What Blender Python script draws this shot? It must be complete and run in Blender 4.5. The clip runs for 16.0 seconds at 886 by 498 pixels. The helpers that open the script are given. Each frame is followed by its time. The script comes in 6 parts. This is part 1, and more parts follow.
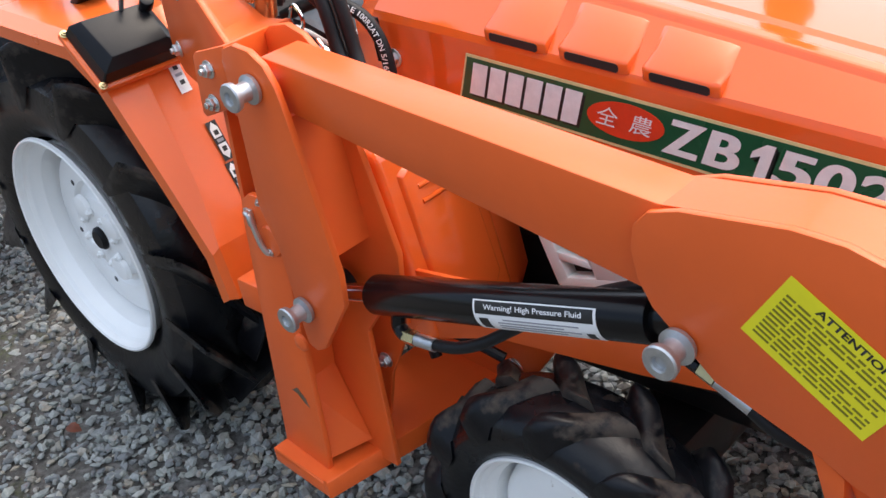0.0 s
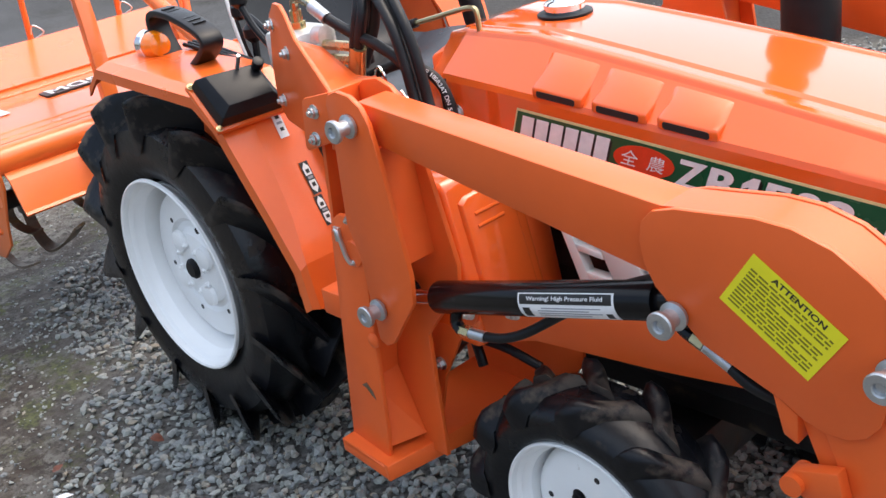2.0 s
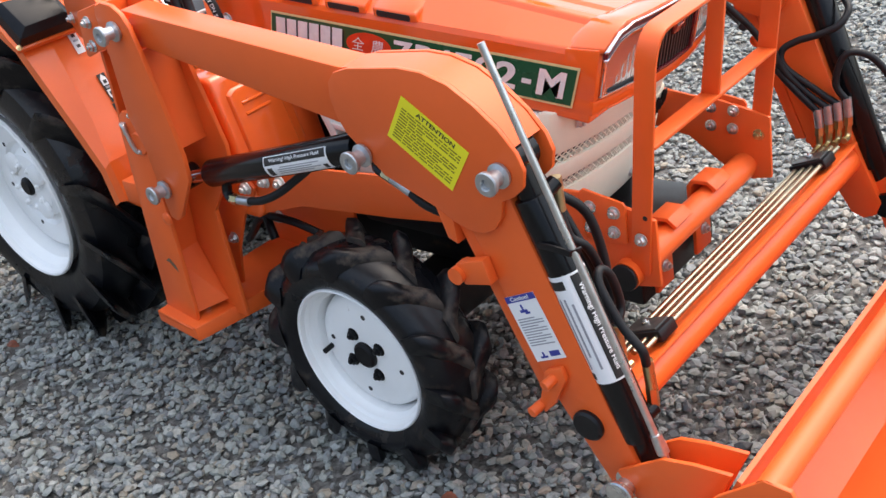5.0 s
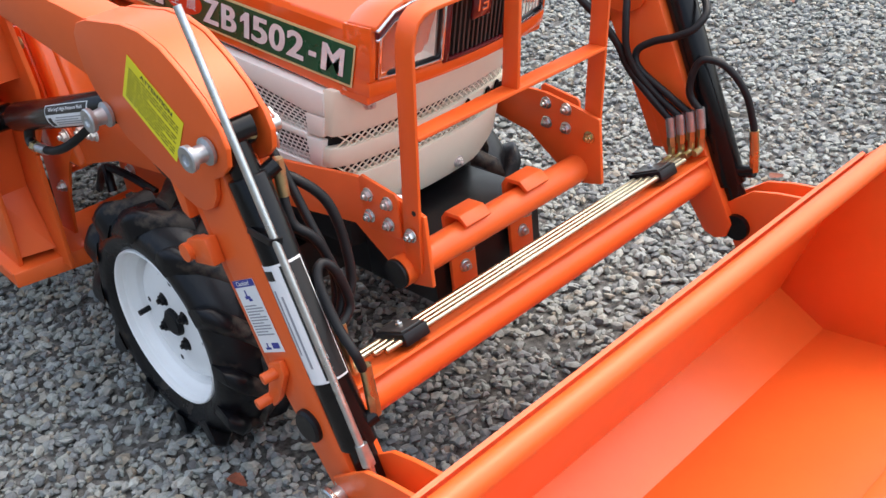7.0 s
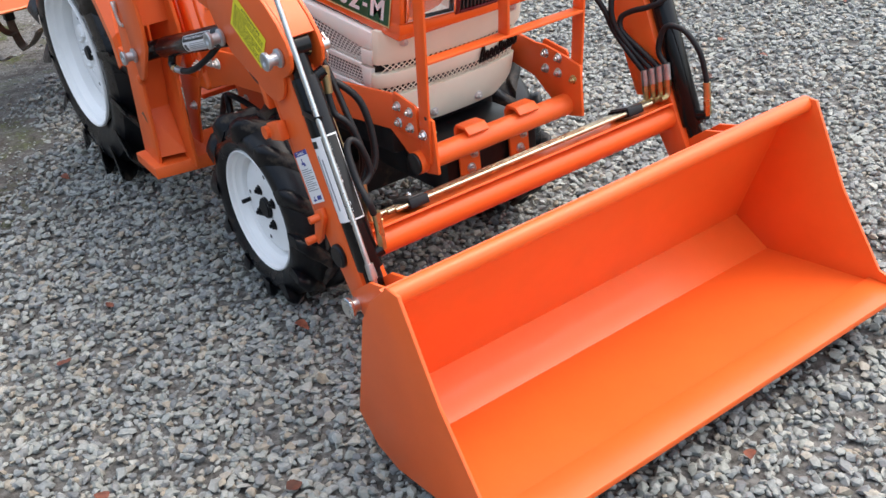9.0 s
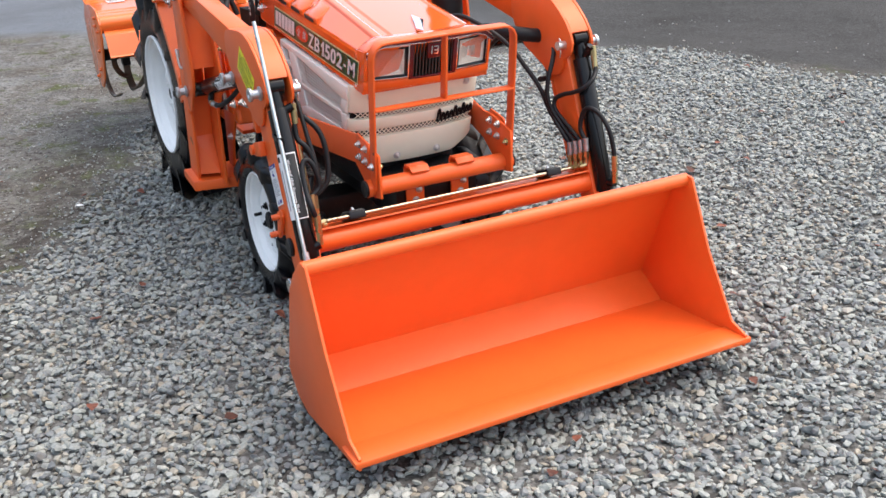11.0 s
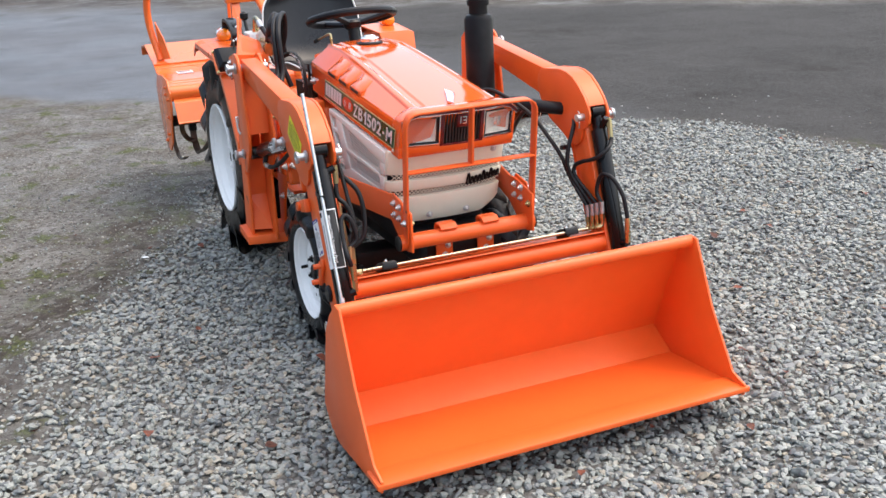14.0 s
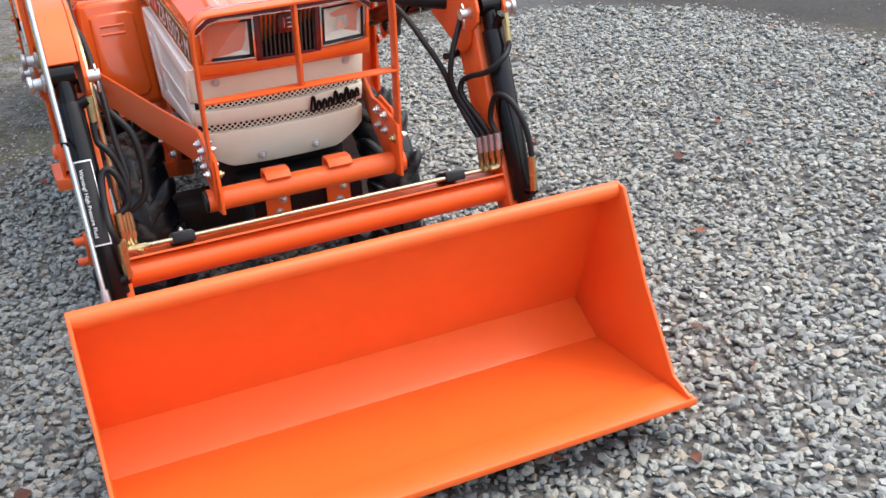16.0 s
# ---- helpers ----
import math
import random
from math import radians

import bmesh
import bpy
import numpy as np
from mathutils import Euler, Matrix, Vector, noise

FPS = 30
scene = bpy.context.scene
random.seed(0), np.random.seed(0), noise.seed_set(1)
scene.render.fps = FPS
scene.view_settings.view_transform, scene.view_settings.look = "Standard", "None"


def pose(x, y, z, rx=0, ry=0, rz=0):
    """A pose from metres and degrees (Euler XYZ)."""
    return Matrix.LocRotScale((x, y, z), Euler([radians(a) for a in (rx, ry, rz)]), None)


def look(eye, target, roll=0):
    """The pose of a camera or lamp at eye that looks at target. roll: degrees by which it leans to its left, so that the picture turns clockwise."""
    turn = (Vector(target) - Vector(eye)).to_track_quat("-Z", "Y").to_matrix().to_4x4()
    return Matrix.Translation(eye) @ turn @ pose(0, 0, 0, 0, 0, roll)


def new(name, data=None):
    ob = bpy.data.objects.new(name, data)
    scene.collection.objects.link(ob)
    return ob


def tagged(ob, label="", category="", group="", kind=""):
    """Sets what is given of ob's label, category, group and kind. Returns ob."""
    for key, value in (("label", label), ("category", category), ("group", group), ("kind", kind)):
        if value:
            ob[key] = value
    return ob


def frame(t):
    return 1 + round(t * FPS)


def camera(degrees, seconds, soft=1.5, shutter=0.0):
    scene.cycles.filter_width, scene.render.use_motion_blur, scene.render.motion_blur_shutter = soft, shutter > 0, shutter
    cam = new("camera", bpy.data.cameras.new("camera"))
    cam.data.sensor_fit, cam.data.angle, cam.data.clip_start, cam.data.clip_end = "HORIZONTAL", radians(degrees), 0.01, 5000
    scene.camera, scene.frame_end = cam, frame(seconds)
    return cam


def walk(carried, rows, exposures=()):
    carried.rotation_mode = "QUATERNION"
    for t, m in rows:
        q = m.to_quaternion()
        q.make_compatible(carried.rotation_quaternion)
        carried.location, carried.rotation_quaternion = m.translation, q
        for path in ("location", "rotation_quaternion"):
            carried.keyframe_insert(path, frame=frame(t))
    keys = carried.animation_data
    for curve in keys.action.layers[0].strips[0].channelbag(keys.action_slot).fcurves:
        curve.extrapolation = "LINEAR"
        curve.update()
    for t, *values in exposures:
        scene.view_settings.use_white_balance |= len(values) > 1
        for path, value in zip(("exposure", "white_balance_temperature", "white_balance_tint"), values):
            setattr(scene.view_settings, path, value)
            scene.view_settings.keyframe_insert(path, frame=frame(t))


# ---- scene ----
cam = camera(46.8, 16.0)
PATH = [
    (0, (1.936, -1.147, 1.372), (0.629, 0.001, 0.385), -10.5),
    (0.5, (2.035, -1.211, 1.399), (0.614, -0.128, 0.502), -9.3),
    (1, (2.076, -1.321, 1.41), (0.649, -0.209, 0.558), -9.2),
    (1.5, (2.109, -1.38, 1.419), (0.678, -0.243, 0.607), -9.0),
    (2, (2.154, -1.391, 1.421), (0.754, -0.223, 0.598), -9.2),
    (2.5, (2.237, -1.371, 1.393), (0.827, -0.229, 0.551), -9.4),
    (3, (2.321, -1.355, 1.376), (0.925, -0.23, 0.49), -10.0),
    (3.5, (2.403, -1.357, 1.358), (1.01, -0.243, 0.452), -10.1),
    (4, (2.457, -1.378, 1.387), (1.076, -0.264, 0.465), -10.9),
    (4.5, (2.512, -1.459, 1.399), (1.215, -0.267, 0.451), -12.4),
    (4.7, (2.544, -1.472, 1.404), (1.285, -0.244, 0.451), -12.3),
    (6.8, (2.853, -1.136, 1.324), (1.537, 0.034, 0.375), -7.1),
    (7, (2.854, -1.092, 1.317), (1.548, 0.053, 0.325), -7.0),
    (7.5, (2.979, -1.054, 1.321), (1.651, 0.034, 0.294), -7.8),
    (8, (3.187, -1.086, 1.329), (1.811, -0.069, 0.293), -7.6),
    (8.5, (3.337, -1.221, 1.355), (1.87, -0.276, 0.378), -7.0),
    (9, (3.522, -1.326, 1.403), (2.047, -0.375, 0.444), -7.2),
    (9.2, (3.608, -1.337, 1.409), (2.087, -0.382, 0.528), -6.5),
    (11.3, (4.445, -1.227, 1.473), (2.761, -0.46, 0.714), -2.7),
    (11.5, (4.509, -1.218, 1.49), (2.806, -0.478, 0.748), -2.8),
    (12, (4.605, -1.256, 1.506), (2.872, -0.539, 0.811), -4.4),
    (12.5, (4.645, -1.284, 1.513), (2.886, -0.564, 0.893), -2.5),
    (13, (4.663, -1.298, 1.512), (2.886, -0.578, 0.943), -2.2),
    (13.5, (4.659, -1.303, 1.513), (2.882, -0.6, 0.925), -2.4),
    (14, (4.65, -1.284, 1.508), (2.9, -0.559, 0.866), -2.9),
    (14.5, (4.589, -1.137, 1.483), (2.847, -0.42, 0.813), -3.8),
    (15, (4.467, -0.921, 1.442), (2.772, -0.206, 0.658), -2.1),
    (15.5, (4.189, -0.76, 1.371), (2.519, -0.028, 0.548), -2.8),
    (16, (3.945, -0.549, 1.323), (2.26, 0.123, 0.483), -4.5),
]
walk(cam, [(t, look(eye, target, roll)) for t, eye, target, roll in PATH], exposures=[(0.0, 0.99), (4.7, 1.0), (7.0, 0.95), (9.0, 0.92), (12.0, 0.92), (16.0, 0.92)])

# ---- light ----
world = bpy.data.worlds.new("overcast_sky")
scene.world = world
world.use_nodes = True
wn = world.node_tree.nodes
sky = wn.new("ShaderNodeTexSky")
sky.sky_type = "NISHITA"
sky.sun_disc = False
SUN_EL, SUN_AZ = 64.0, 18.0
sky.sun_elevation, sky.sun_rotation = radians(SUN_EL), radians(SUN_AZ)
sky.air_density, sky.dust_density, sky.ozone_density = 1.0, 6.0, 0.6
wn["Background"].inputs["Strength"].default_value = 0.15
world.node_tree.links.new(sky.outputs["Color"], wn["Background"].inputs["Color"])
sun = new("sun", bpy.data.lights.new("sun", "SUN"))
sun.data.energy, sun.data.angle, sun.data.color = 1.35, radians(160), (0.87, 0.955, 1.0)
d = Vector((math.sin(radians(SUN_AZ)) * math.cos(radians(SUN_EL)), math.cos(radians(SUN_AZ)) * math.cos(radians(SUN_EL)), math.sin(radians(SUN_EL))))
sun.matrix_world = look(d * 30, (0, 0, 0))

# ---- materials ----


def material(name, color, rough=0.5, metal=0.0, vary=0.08, grain=60.0, bump=0.0, bump_scale=300.0, coat=0.0, stain=None, stain_scale=6.0, stain_at=0.62, rough_vary=0.08, per_island=0.0, per_object=0.0, spec=0.5):
    """A surface: base colour with fine grain, stains of a second colour, uneven gloss and relief."""
    m = bpy.data.materials.new(name)
    m.use_nodes = True
    n, l = m.node_tree.nodes, m.node_tree.links
    b = n["Principled BSDF"]
    b.inputs["Metallic"].default_value = metal
    b.inputs["Coat Weight"].default_value = coat
    b.inputs["Coat Roughness"].default_value = 0.08
    b.inputs["Specular IOR Level"].default_value = spec
    tc = n.new("ShaderNodeTexCoord")

    def noise_tex(scale, detail=4.0, rough_=0.6):
        t = n.new("ShaderNodeTexNoise")
        t.inputs["Scale"].default_value, t.inputs["Detail"].default_value, t.inputs["Roughness"].default_value = scale, detail, rough_
        l.new(tc.outputs["Object"], t.inputs["Vector"])
        return t

    def ramp(fac, lo, hi, a=0.0, c=1.0):
        r = n.new("ShaderNodeMapRange")
        r.inputs["From Min"].default_value, r.inputs["From Max"].default_value = lo, hi
        r.inputs["To Min"].default_value, r.inputs["To Max"].default_value = a, c
        l.new(fac, r.inputs["Value"])
        return r.outputs["Result"]

    def mixed(fac, a, c, kind="MIX"):
        x = n.new("ShaderNodeMix")
        x.data_type, x.blend_type = "RGBA", kind
        for sock, v in ((x.inputs["Factor"], fac), (x.inputs["A"], a), (x.inputs["B"], c)):
            if hasattr(v, "links"):
                l.new(v, sock)
            elif isinstance(v, (int, float)):
                sock.default_value = v
            else:
                sock.default_value = (*v, 1.0)
        return x.outputs["Result"]

    fine = noise_tex(grain)
    light = tuple(min(1.0, c * (1 + vary)) for c in color)
    dark = tuple(c * (1 - vary) for c in color)
    col = mixed(ramp(fine.outputs["Fac"], 0.3, 0.7), dark, light)
    if per_island or per_object:
        if per_island:
            src = n.new("ShaderNodeNewGeometry").outputs["Random Per Island"]
            amt = per_island
        else:
            src = n.new("ShaderNodeObjectInfo").outputs["Random"]
            amt = per_object
        col = mixed(1.0, col, mixed(src, (1 - amt,) * 3, (1 + amt,) * 3), "MULTIPLY")
    rr = ramp(noise_tex(grain * 0.12).outputs["Fac"], 0.3, 0.7, max(0.02, rough - rough_vary), min(1.0, rough + rough_vary))
    if stain:
        s = noise_tex(stain_scale, 7.0, 0.65)
        f = ramp(s.outputs["Fac"], stain_at, stain_at + 0.1)
        col = mixed(f, col, stain)
        mx = n.new("ShaderNodeMix")
        l.new(f, mx.inputs["Factor"])
        l.new(rr, mx.inputs["A"])
        mx.inputs["B"].default_value = 0.85
        rr = mx.outputs["Result"]
    l.new(col, b.inputs["Base Color"])
    l.new(rr, b.inputs["Roughness"])
    if bump:
        bp = n.new("ShaderNodeBump")
        bp.inputs["Strength"].default_value, bp.inputs["Distance"].default_value = bump, 0.002
        l.new(noise_tex(bump_scale, 3.0).outputs["Fac"], bp.inputs["Height"])
        l.new(bp.outputs["Normal"], b.inputs["Normal"])
    return m


ORANGE = (0.775, 0.118, 0.019)
M_ORANGE = material("orange_paint", ORANGE, 0.4, vary=0.035, grain=9, bump=0.05, bump_scale=160, coat=0.1, spec=0.4)
M_FENDER = material("fender_orange_paint", (0.82, 0.132, 0.02), 0.3, vary=0.03, grain=6, bump=0.03, bump_scale=60, coat=0.25, spec=0.4)
M_HOOD = material("glossy_orange_paint", (0.82, 0.125, 0.02), 0.12, vary=0.02, grain=7, bump=0.012, bump_scale=40, coat=1.0, rough_vary=0.03, spec=0.15)
M_TILLER = material("tiller_orange_paint", (0.82, 0.16, 0.03), 0.28, vary=0.04, grain=8, bump=0.04, bump_scale=90, coat=0.3)
M_WHITE = material("white_wheel_paint", (0.9, 0.905, 0.9), 0.35, vary=0.02, grain=14, coat=0.2, stain=(0.45, 0.4, 0.34), stain_scale=40, stain_at=0.7)
M_NOSE = material("cream_nose_paint", (0.84, 0.82, 0.67), 0.42, vary=0.03, grain=12, bump=0.03, bump_scale=200)
M_CREAM = material("cream_paint", (0.86, 0.87, 0.82), 0.42, vary=0.03, grain=12, bump=0.03, bump_scale=200)
M_BLACK = material("black_paint", (0.005, 0.005, 0.006), 0.2, vary=0.2, grain=20, spec=0.28)
M_MATT = material("matt_black_steel", (0.006, 0.006, 0.007), 0.42, spec=0.22, vary=0.3, grain=30, bump=0.1)
M_DARK = material("dark_castings", (0.008, 0.008, 0.009), 0.5, spec=0.35, vary=0.4, grain=25, bump=0.2, stain=(0.07, 0.055, 0.04), stain_scale=18, stain_at=0.6)
M_TYRE = material("tyre_rubber", (0.0045, 0.005, 0.007), 0.3, spec=0.34, vary=0.35, grain=25, bump=0.35, bump_scale=70, stain=(0.045, 0.034, 0.026), stain_scale=14, stain_at=0.585, rough_vary=0.16)
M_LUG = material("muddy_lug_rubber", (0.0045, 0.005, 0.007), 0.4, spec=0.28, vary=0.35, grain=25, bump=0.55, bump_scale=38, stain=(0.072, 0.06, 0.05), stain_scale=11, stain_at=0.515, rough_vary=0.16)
# black without gloss, standing in for the shade behind the side panel slots
M_VOID = material("shaded_space_black", (0.003, 0.003, 0.003), 0.9, spec=0.0, vary=0.1)
M_HOSE = material("hose_rubber", (0.009, 0.009, 0.0105), 0.48, spec=0.28, vary=0.2, grain=80, bump=0.1, bump_scale=500)
M_ZINC = material("zinc_plated_steel", (0.62, 0.63, 0.63), 0.3, 0.95, vary=0.12, grain=50)
M_PINZINC = material("dull_zinc_pin", (0.5, 0.52, 0.54), 0.4, 0.9, vary=0.15, grain=60, bump=0.08, bump_scale=90)
M_CHROME = material("polished_chrome", (0.8, 0.8, 0.82), 0.1, 1.0, vary=0.03, rough_vary=0.04)
M_BRASS = material("yellow_zinc_steel", (0.55, 0.45, 0.24), 0.3, 0.95, vary=0.1, grain=60)
M_PIPE = material("zinc_pipe", (0.4, 0.365, 0.265), 0.27, 0.97, vary=0.1, grain=30)
M_ALLOY = material("cast_aluminium", (0.66, 0.66, 0.64), 0.42, 0.45, vary=0.15, grain=60, bump=0.2)
M_VINYL = material("black_vinyl", (0.008, 0.009, 0.012), 0.34, spec=0.35, vary=0.15, grain=40, bump=0.12, bump_scale=220)
M_PLASTIC = material("black_plastic", (0.006, 0.006, 0.0075), 0.36, spec=0.3, vary=0.15, grain=60, bump=0.1, bump_scale=400)
M_PIPING = material("white_piping", (0.75, 0.75, 0.73), 0.5)
M_RUST = material("worn_steel_tine", (0.16, 0.13, 0.1), 0.5, 0.6, vary=0.3, grain=30, bump=0.3, stain=(0.2, 0.13, 0.06), stain_scale=20, stain_at=0.55)
M_OLIVE = material("olive_ink", (0.2, 0.17, 0.01), 0.5)
M_YELLOW = material("yellow_label", (0.83, 0.74, 0.02), 0.4, vary=0.02)
M_LABEL = material("white_label", (0.82, 0.82, 0.83), 0.4, vary=0.02)
M_INK = material("black_ink", (0.015, 0.015, 0.015), 0.5)
M_GREYINK = material("grey_ink", (0.3, 0.3, 0.33), 0.5)
M_BLUE = material("blue_ink", (0.03, 0.04, 0.28), 0.5)
M_GREEN = material("green_decal", (0.008, 0.085, 0.032), 0.3, vary=0.05)
M_GOLD = material("cream_decal_line", (0.72, 0.62, 0.3), 0.35)
M_DECALWHITE = material("decal_white", (0.8, 0.8, 0.8), 0.35)
M_DECALRED = material("decal_red", (0.72, 0.05, 0.012), 0.35)
M_RED = material("dark_red_enamel", (0.1, 0.008, 0.012), 0.2, coat=0.4)
M_LEAF = material("dead_leaf", (0.12, 0.035, 0.018), 0.7, vary=0.4, grain=60, bump=0.4, per_object=0.5)


def glass_material(name, color, rough=0.02, flutes=0.0):
    m = bpy.data.materials.new(name)
    m.use_nodes = True
    b = m.node_tree.nodes["Principled BSDF"]
    b.inputs["Base Color"].default_value = (*color, 1)
    b.inputs["Roughness"].default_value = rough
    b.inputs["Transmission Weight"].default_value = 0.9
    b.inputs["IOR"].default_value = 1.45
    if flutes:
        n, l = m.node_tree.nodes, m.node_tree.links
        tc, w, bp = n.new("ShaderNodeTexCoord"), n.new("ShaderNodeTexWave"), n.new("ShaderNodeBump")
        w.bands_direction = "Y"
        w.inputs["Scale"].default_value = flutes
        bp.inputs["Strength"].default_value, bp.inputs["Distance"].default_value = 0.25, 0.002
        l.new(tc.outputs["Object"], w.inputs["Vector"])
        l.new(w.outputs["Fac"], bp.inputs["Height"])
        l.new(bp.outputs["Normal"], b.inputs["Normal"])
    return m


M_CASTGREY = material("grey_slats", (0.05, 0.048, 0.046), 0.35, 0.3, vary=0.2, grain=40)
M_LAMP = material("lamp_reflector", (0.86, 0.87, 0.84), 0.35, 0.15, vary=0.1, grain=60)
M_GLASS = glass_material("headlamp_glass", (0.93, 0.93, 0.88), 0.05, 28.0)
M_AMBER = material("amber_lens", (0.9, 0.22, 0.004), 0.12, vary=0.04, grain=30, coat=0.8)

# ---- mesh helpers ----


def box(bm, x0, x1, y0, y1, z0, z1):
    v = [bm.verts.new(p) for p in ((x0, y0, z0), (x1, y0, z0), (x1, y1, z0), (x0, y1, z0), (x0, y0, z1), (x1, y0, z1), (x1, y1, z1), (x0, y1, z1))]
    for f in ((0, 3, 2, 1), (4, 5, 6, 7), (0, 1, 5, 4), (1, 2, 6, 5), (2, 3, 7, 6), (3, 0, 4, 7)):
        bm.faces.new([v[i] for i in f])
    return bm


def slab(bm, pts, vec):
    """A flat outline of 3D points, pushed along vec into a solid."""
    vec = Vector(vec)
    a = [bm.verts.new(p) for p in pts]
    b = [bm.verts.new(Vector(p) + vec) for p in pts]
    bm.faces.new(a)
    bm.faces.new(list(reversed(b)))
    for i in range(len(a)):
        j = (i + 1) % len(a)
        bm.faces.new((a[j], a[i], b[i], b[j]))
    return bm


def plate(bm, xz, y0, y1):
    """An outline in the x-z plane, solid from y0 to y1."""
    return slab(bm, [(x, y0, z) for x, z in xz], (0, y1 - y0, 0))


def frame_of(d):
    d = Vector(d).normalized()
    u = d.orthogonal().normalized() if abs(d.z) > 0.95 else d.cross(Vector((0, 0, 1))).normalized()
    return d, u, d.cross(u).normalized()


def rod(bm, p0, p1, r, n=18, r1=None, phase=0.0):
    p0, p1 = Vector(p0), Vector(p1)
    _, u, w = frame_of(p1 - p0)
    r1 = r if r1 is None else r1
    rings = []
    for p, q in ((p0, r), (p1, r1)):
        rings.append([bm.verts.new(p + (u * math.cos(a) + w * math.sin(a)) * q) for a in (2 * math.pi * i / n + phase for i in range(n))])
    for i in range(n):
        j = (i + 1) % n
        bm.faces.new((rings[0][i], rings[0][j], rings[1][j], rings[1][i]))
    bm.faces.new(list(reversed(rings[0])))
    bm.faces.new(rings[1])
    return bm


def lathe(bm, c, axis, prof, n=48, closed=False):
    """prof: (distance along the axis, radius) pairs."""
    c = Vector(c)
    d, u, w = frame_of(axis)
    rings = [[bm.verts.new(c + d * a + (u * math.cos(t) + w * math.sin(t)) * max(r, 1e-4)) for t in (2 * math.pi * i / n for i in range(n))] for a, r in prof]
    pairs = list(zip(rings, rings[1:])) + ([(rings[-1], rings[0])] if closed else [])
    for p, q in pairs:
        for i in range(n):
            j = (i + 1) % n
            bm.faces.new((p[i], p[j], q[j], q[i]))
    if not closed:
        bm.faces.new(list(reversed(rings[0])))
        bm.faces.new(rings[-1])
    return bm


def spline(pts, steps=8):
    pts = [Vector(p) for p in pts]
    out = []
    for i in range(len(pts) - 1):
        p0, p1, p2, p3 = pts[max(i - 1, 0)], pts[i], pts[i + 1], pts[min(i + 2, len(pts) - 1)]
        for k in range(steps):
            t = k / steps
            out.append(0.5 * (2 * p1 + (p2 - p0) * t + (2 * p0 - 5 * p1 + 4 * p2 - p3) * t * t + (3 * p1 - p0 - 3 * p2 + p3) * t ** 3))
    return out + [pts[-1]]


def tube(bm, pts, r, n=10, steps=8, smooth=True):
    path = spline(pts, steps) if smooth else [Vector(p) for p in pts]
    d, u, w = frame_of(path[1] - path[0])
    rings = []
    for i, p in enumerate(path):
        t = (path[min(i + 1, len(path) - 1)] - path[max(i - 1, 0)]).normalized()
        u = (u - t * u.dot(t)).normalized()
        w = t.cross(u)
        rings.append([bm.verts.new(p + (u * math.cos(a) + w * math.sin(a)) * r) for a in (2 * math.pi * k / n for k in range(n))])
    for a, b in zip(rings, rings[1:]):
        for i in range(n):
            j = (i + 1) % n
            bm.faces.new((a[i], a[j], b[j], b[i]))
    bm.faces.new(list(reversed(rings[0])))
    bm.faces.new(rings[-1])
    return bm


def strip(bm, pts, width, thick, side):
    """A flat bar bent along pts; side: the direction of its width; thick: its thickness."""
    path = [Vector(p) for p in pts]
    side = Vector(side).normalized()
    rings = []
    for i, p in enumerate(path):
        a = (p - path[max(i - 1, 0)]).normalized() if i else (path[1] - p).normalized()
        b = (path[min(i + 1, len(path) - 1)] - p).normalized() if i < len(path) - 1 else a
        t = (a + b).normalized()
        nn = t.cross(side).normalized() * thick / 2 / max(0.3, math.cos(a.angle(b, 0.0) / 2))
        h = side * width / 2
        rings.append([bm.verts.new(p + q) for q in (-h - nn, h - nn, h + nn, -h + nn)])
    for a, b in zip(rings, rings[1:]):
        for i in range(4):
            j = (i + 1) % 4
            bm.faces.new((a[i], a[j], b[j], b[i]))
    bm.faces.new(list(reversed(rings[0])))
    bm.faces.new(rings[-1])
    return bm


def thing(name, at, label, category, group="", kind=""):
    ob = new(name)
    ob.empty_display_size = 0.1
    ob.location = at
    return tagged(ob, label, category, group, kind)


def mesh_of(name, bm, mat, bevel=0.0, sharp=35.0, segs=2):
    bmesh.ops.remove_doubles(bm, verts=bm.verts, dist=1e-5)
    bmesh.ops.recalc_face_normals(bm, faces=bm.faces)
    if bevel:
        es = [e for e in bm.edges if e.is_manifold and e.calc_face_angle(0.0) > radians(30)]
        bmesh.ops.bevel(bm, geom=es, offset=bevel, segments=segs, profile=0.5, affect="EDGES", clamp_overlap=True)
    for f in bm.faces:
        f.smooth = True
    for e in bm.edges:
        if e.is_manifold and e.calc_face_angle(0.0) > radians(sharp):
            e.smooth = False
    me = bpy.data.meshes.new(name)
    bm.to_mesh(me)
    bm.free()
    me.materials.append(mat)
    return me


def part(name, bm, mat, parent=None, label="", bevel=0.0, sharp=35.0, segs=2):
    ob = new(name, mesh_of(name, bm, mat, bevel, sharp, segs))
    return joined(ob, parent, label)


def joined(ob, parent, label=""):
    if parent is not None:
        ob.parent = parent
        ob.matrix_parent_inverse = Matrix.Translation(-parent.location) if parent.data is None else Matrix()
    if label:
        ob["label"] = label
    return ob


def NB():
    return bmesh.new()


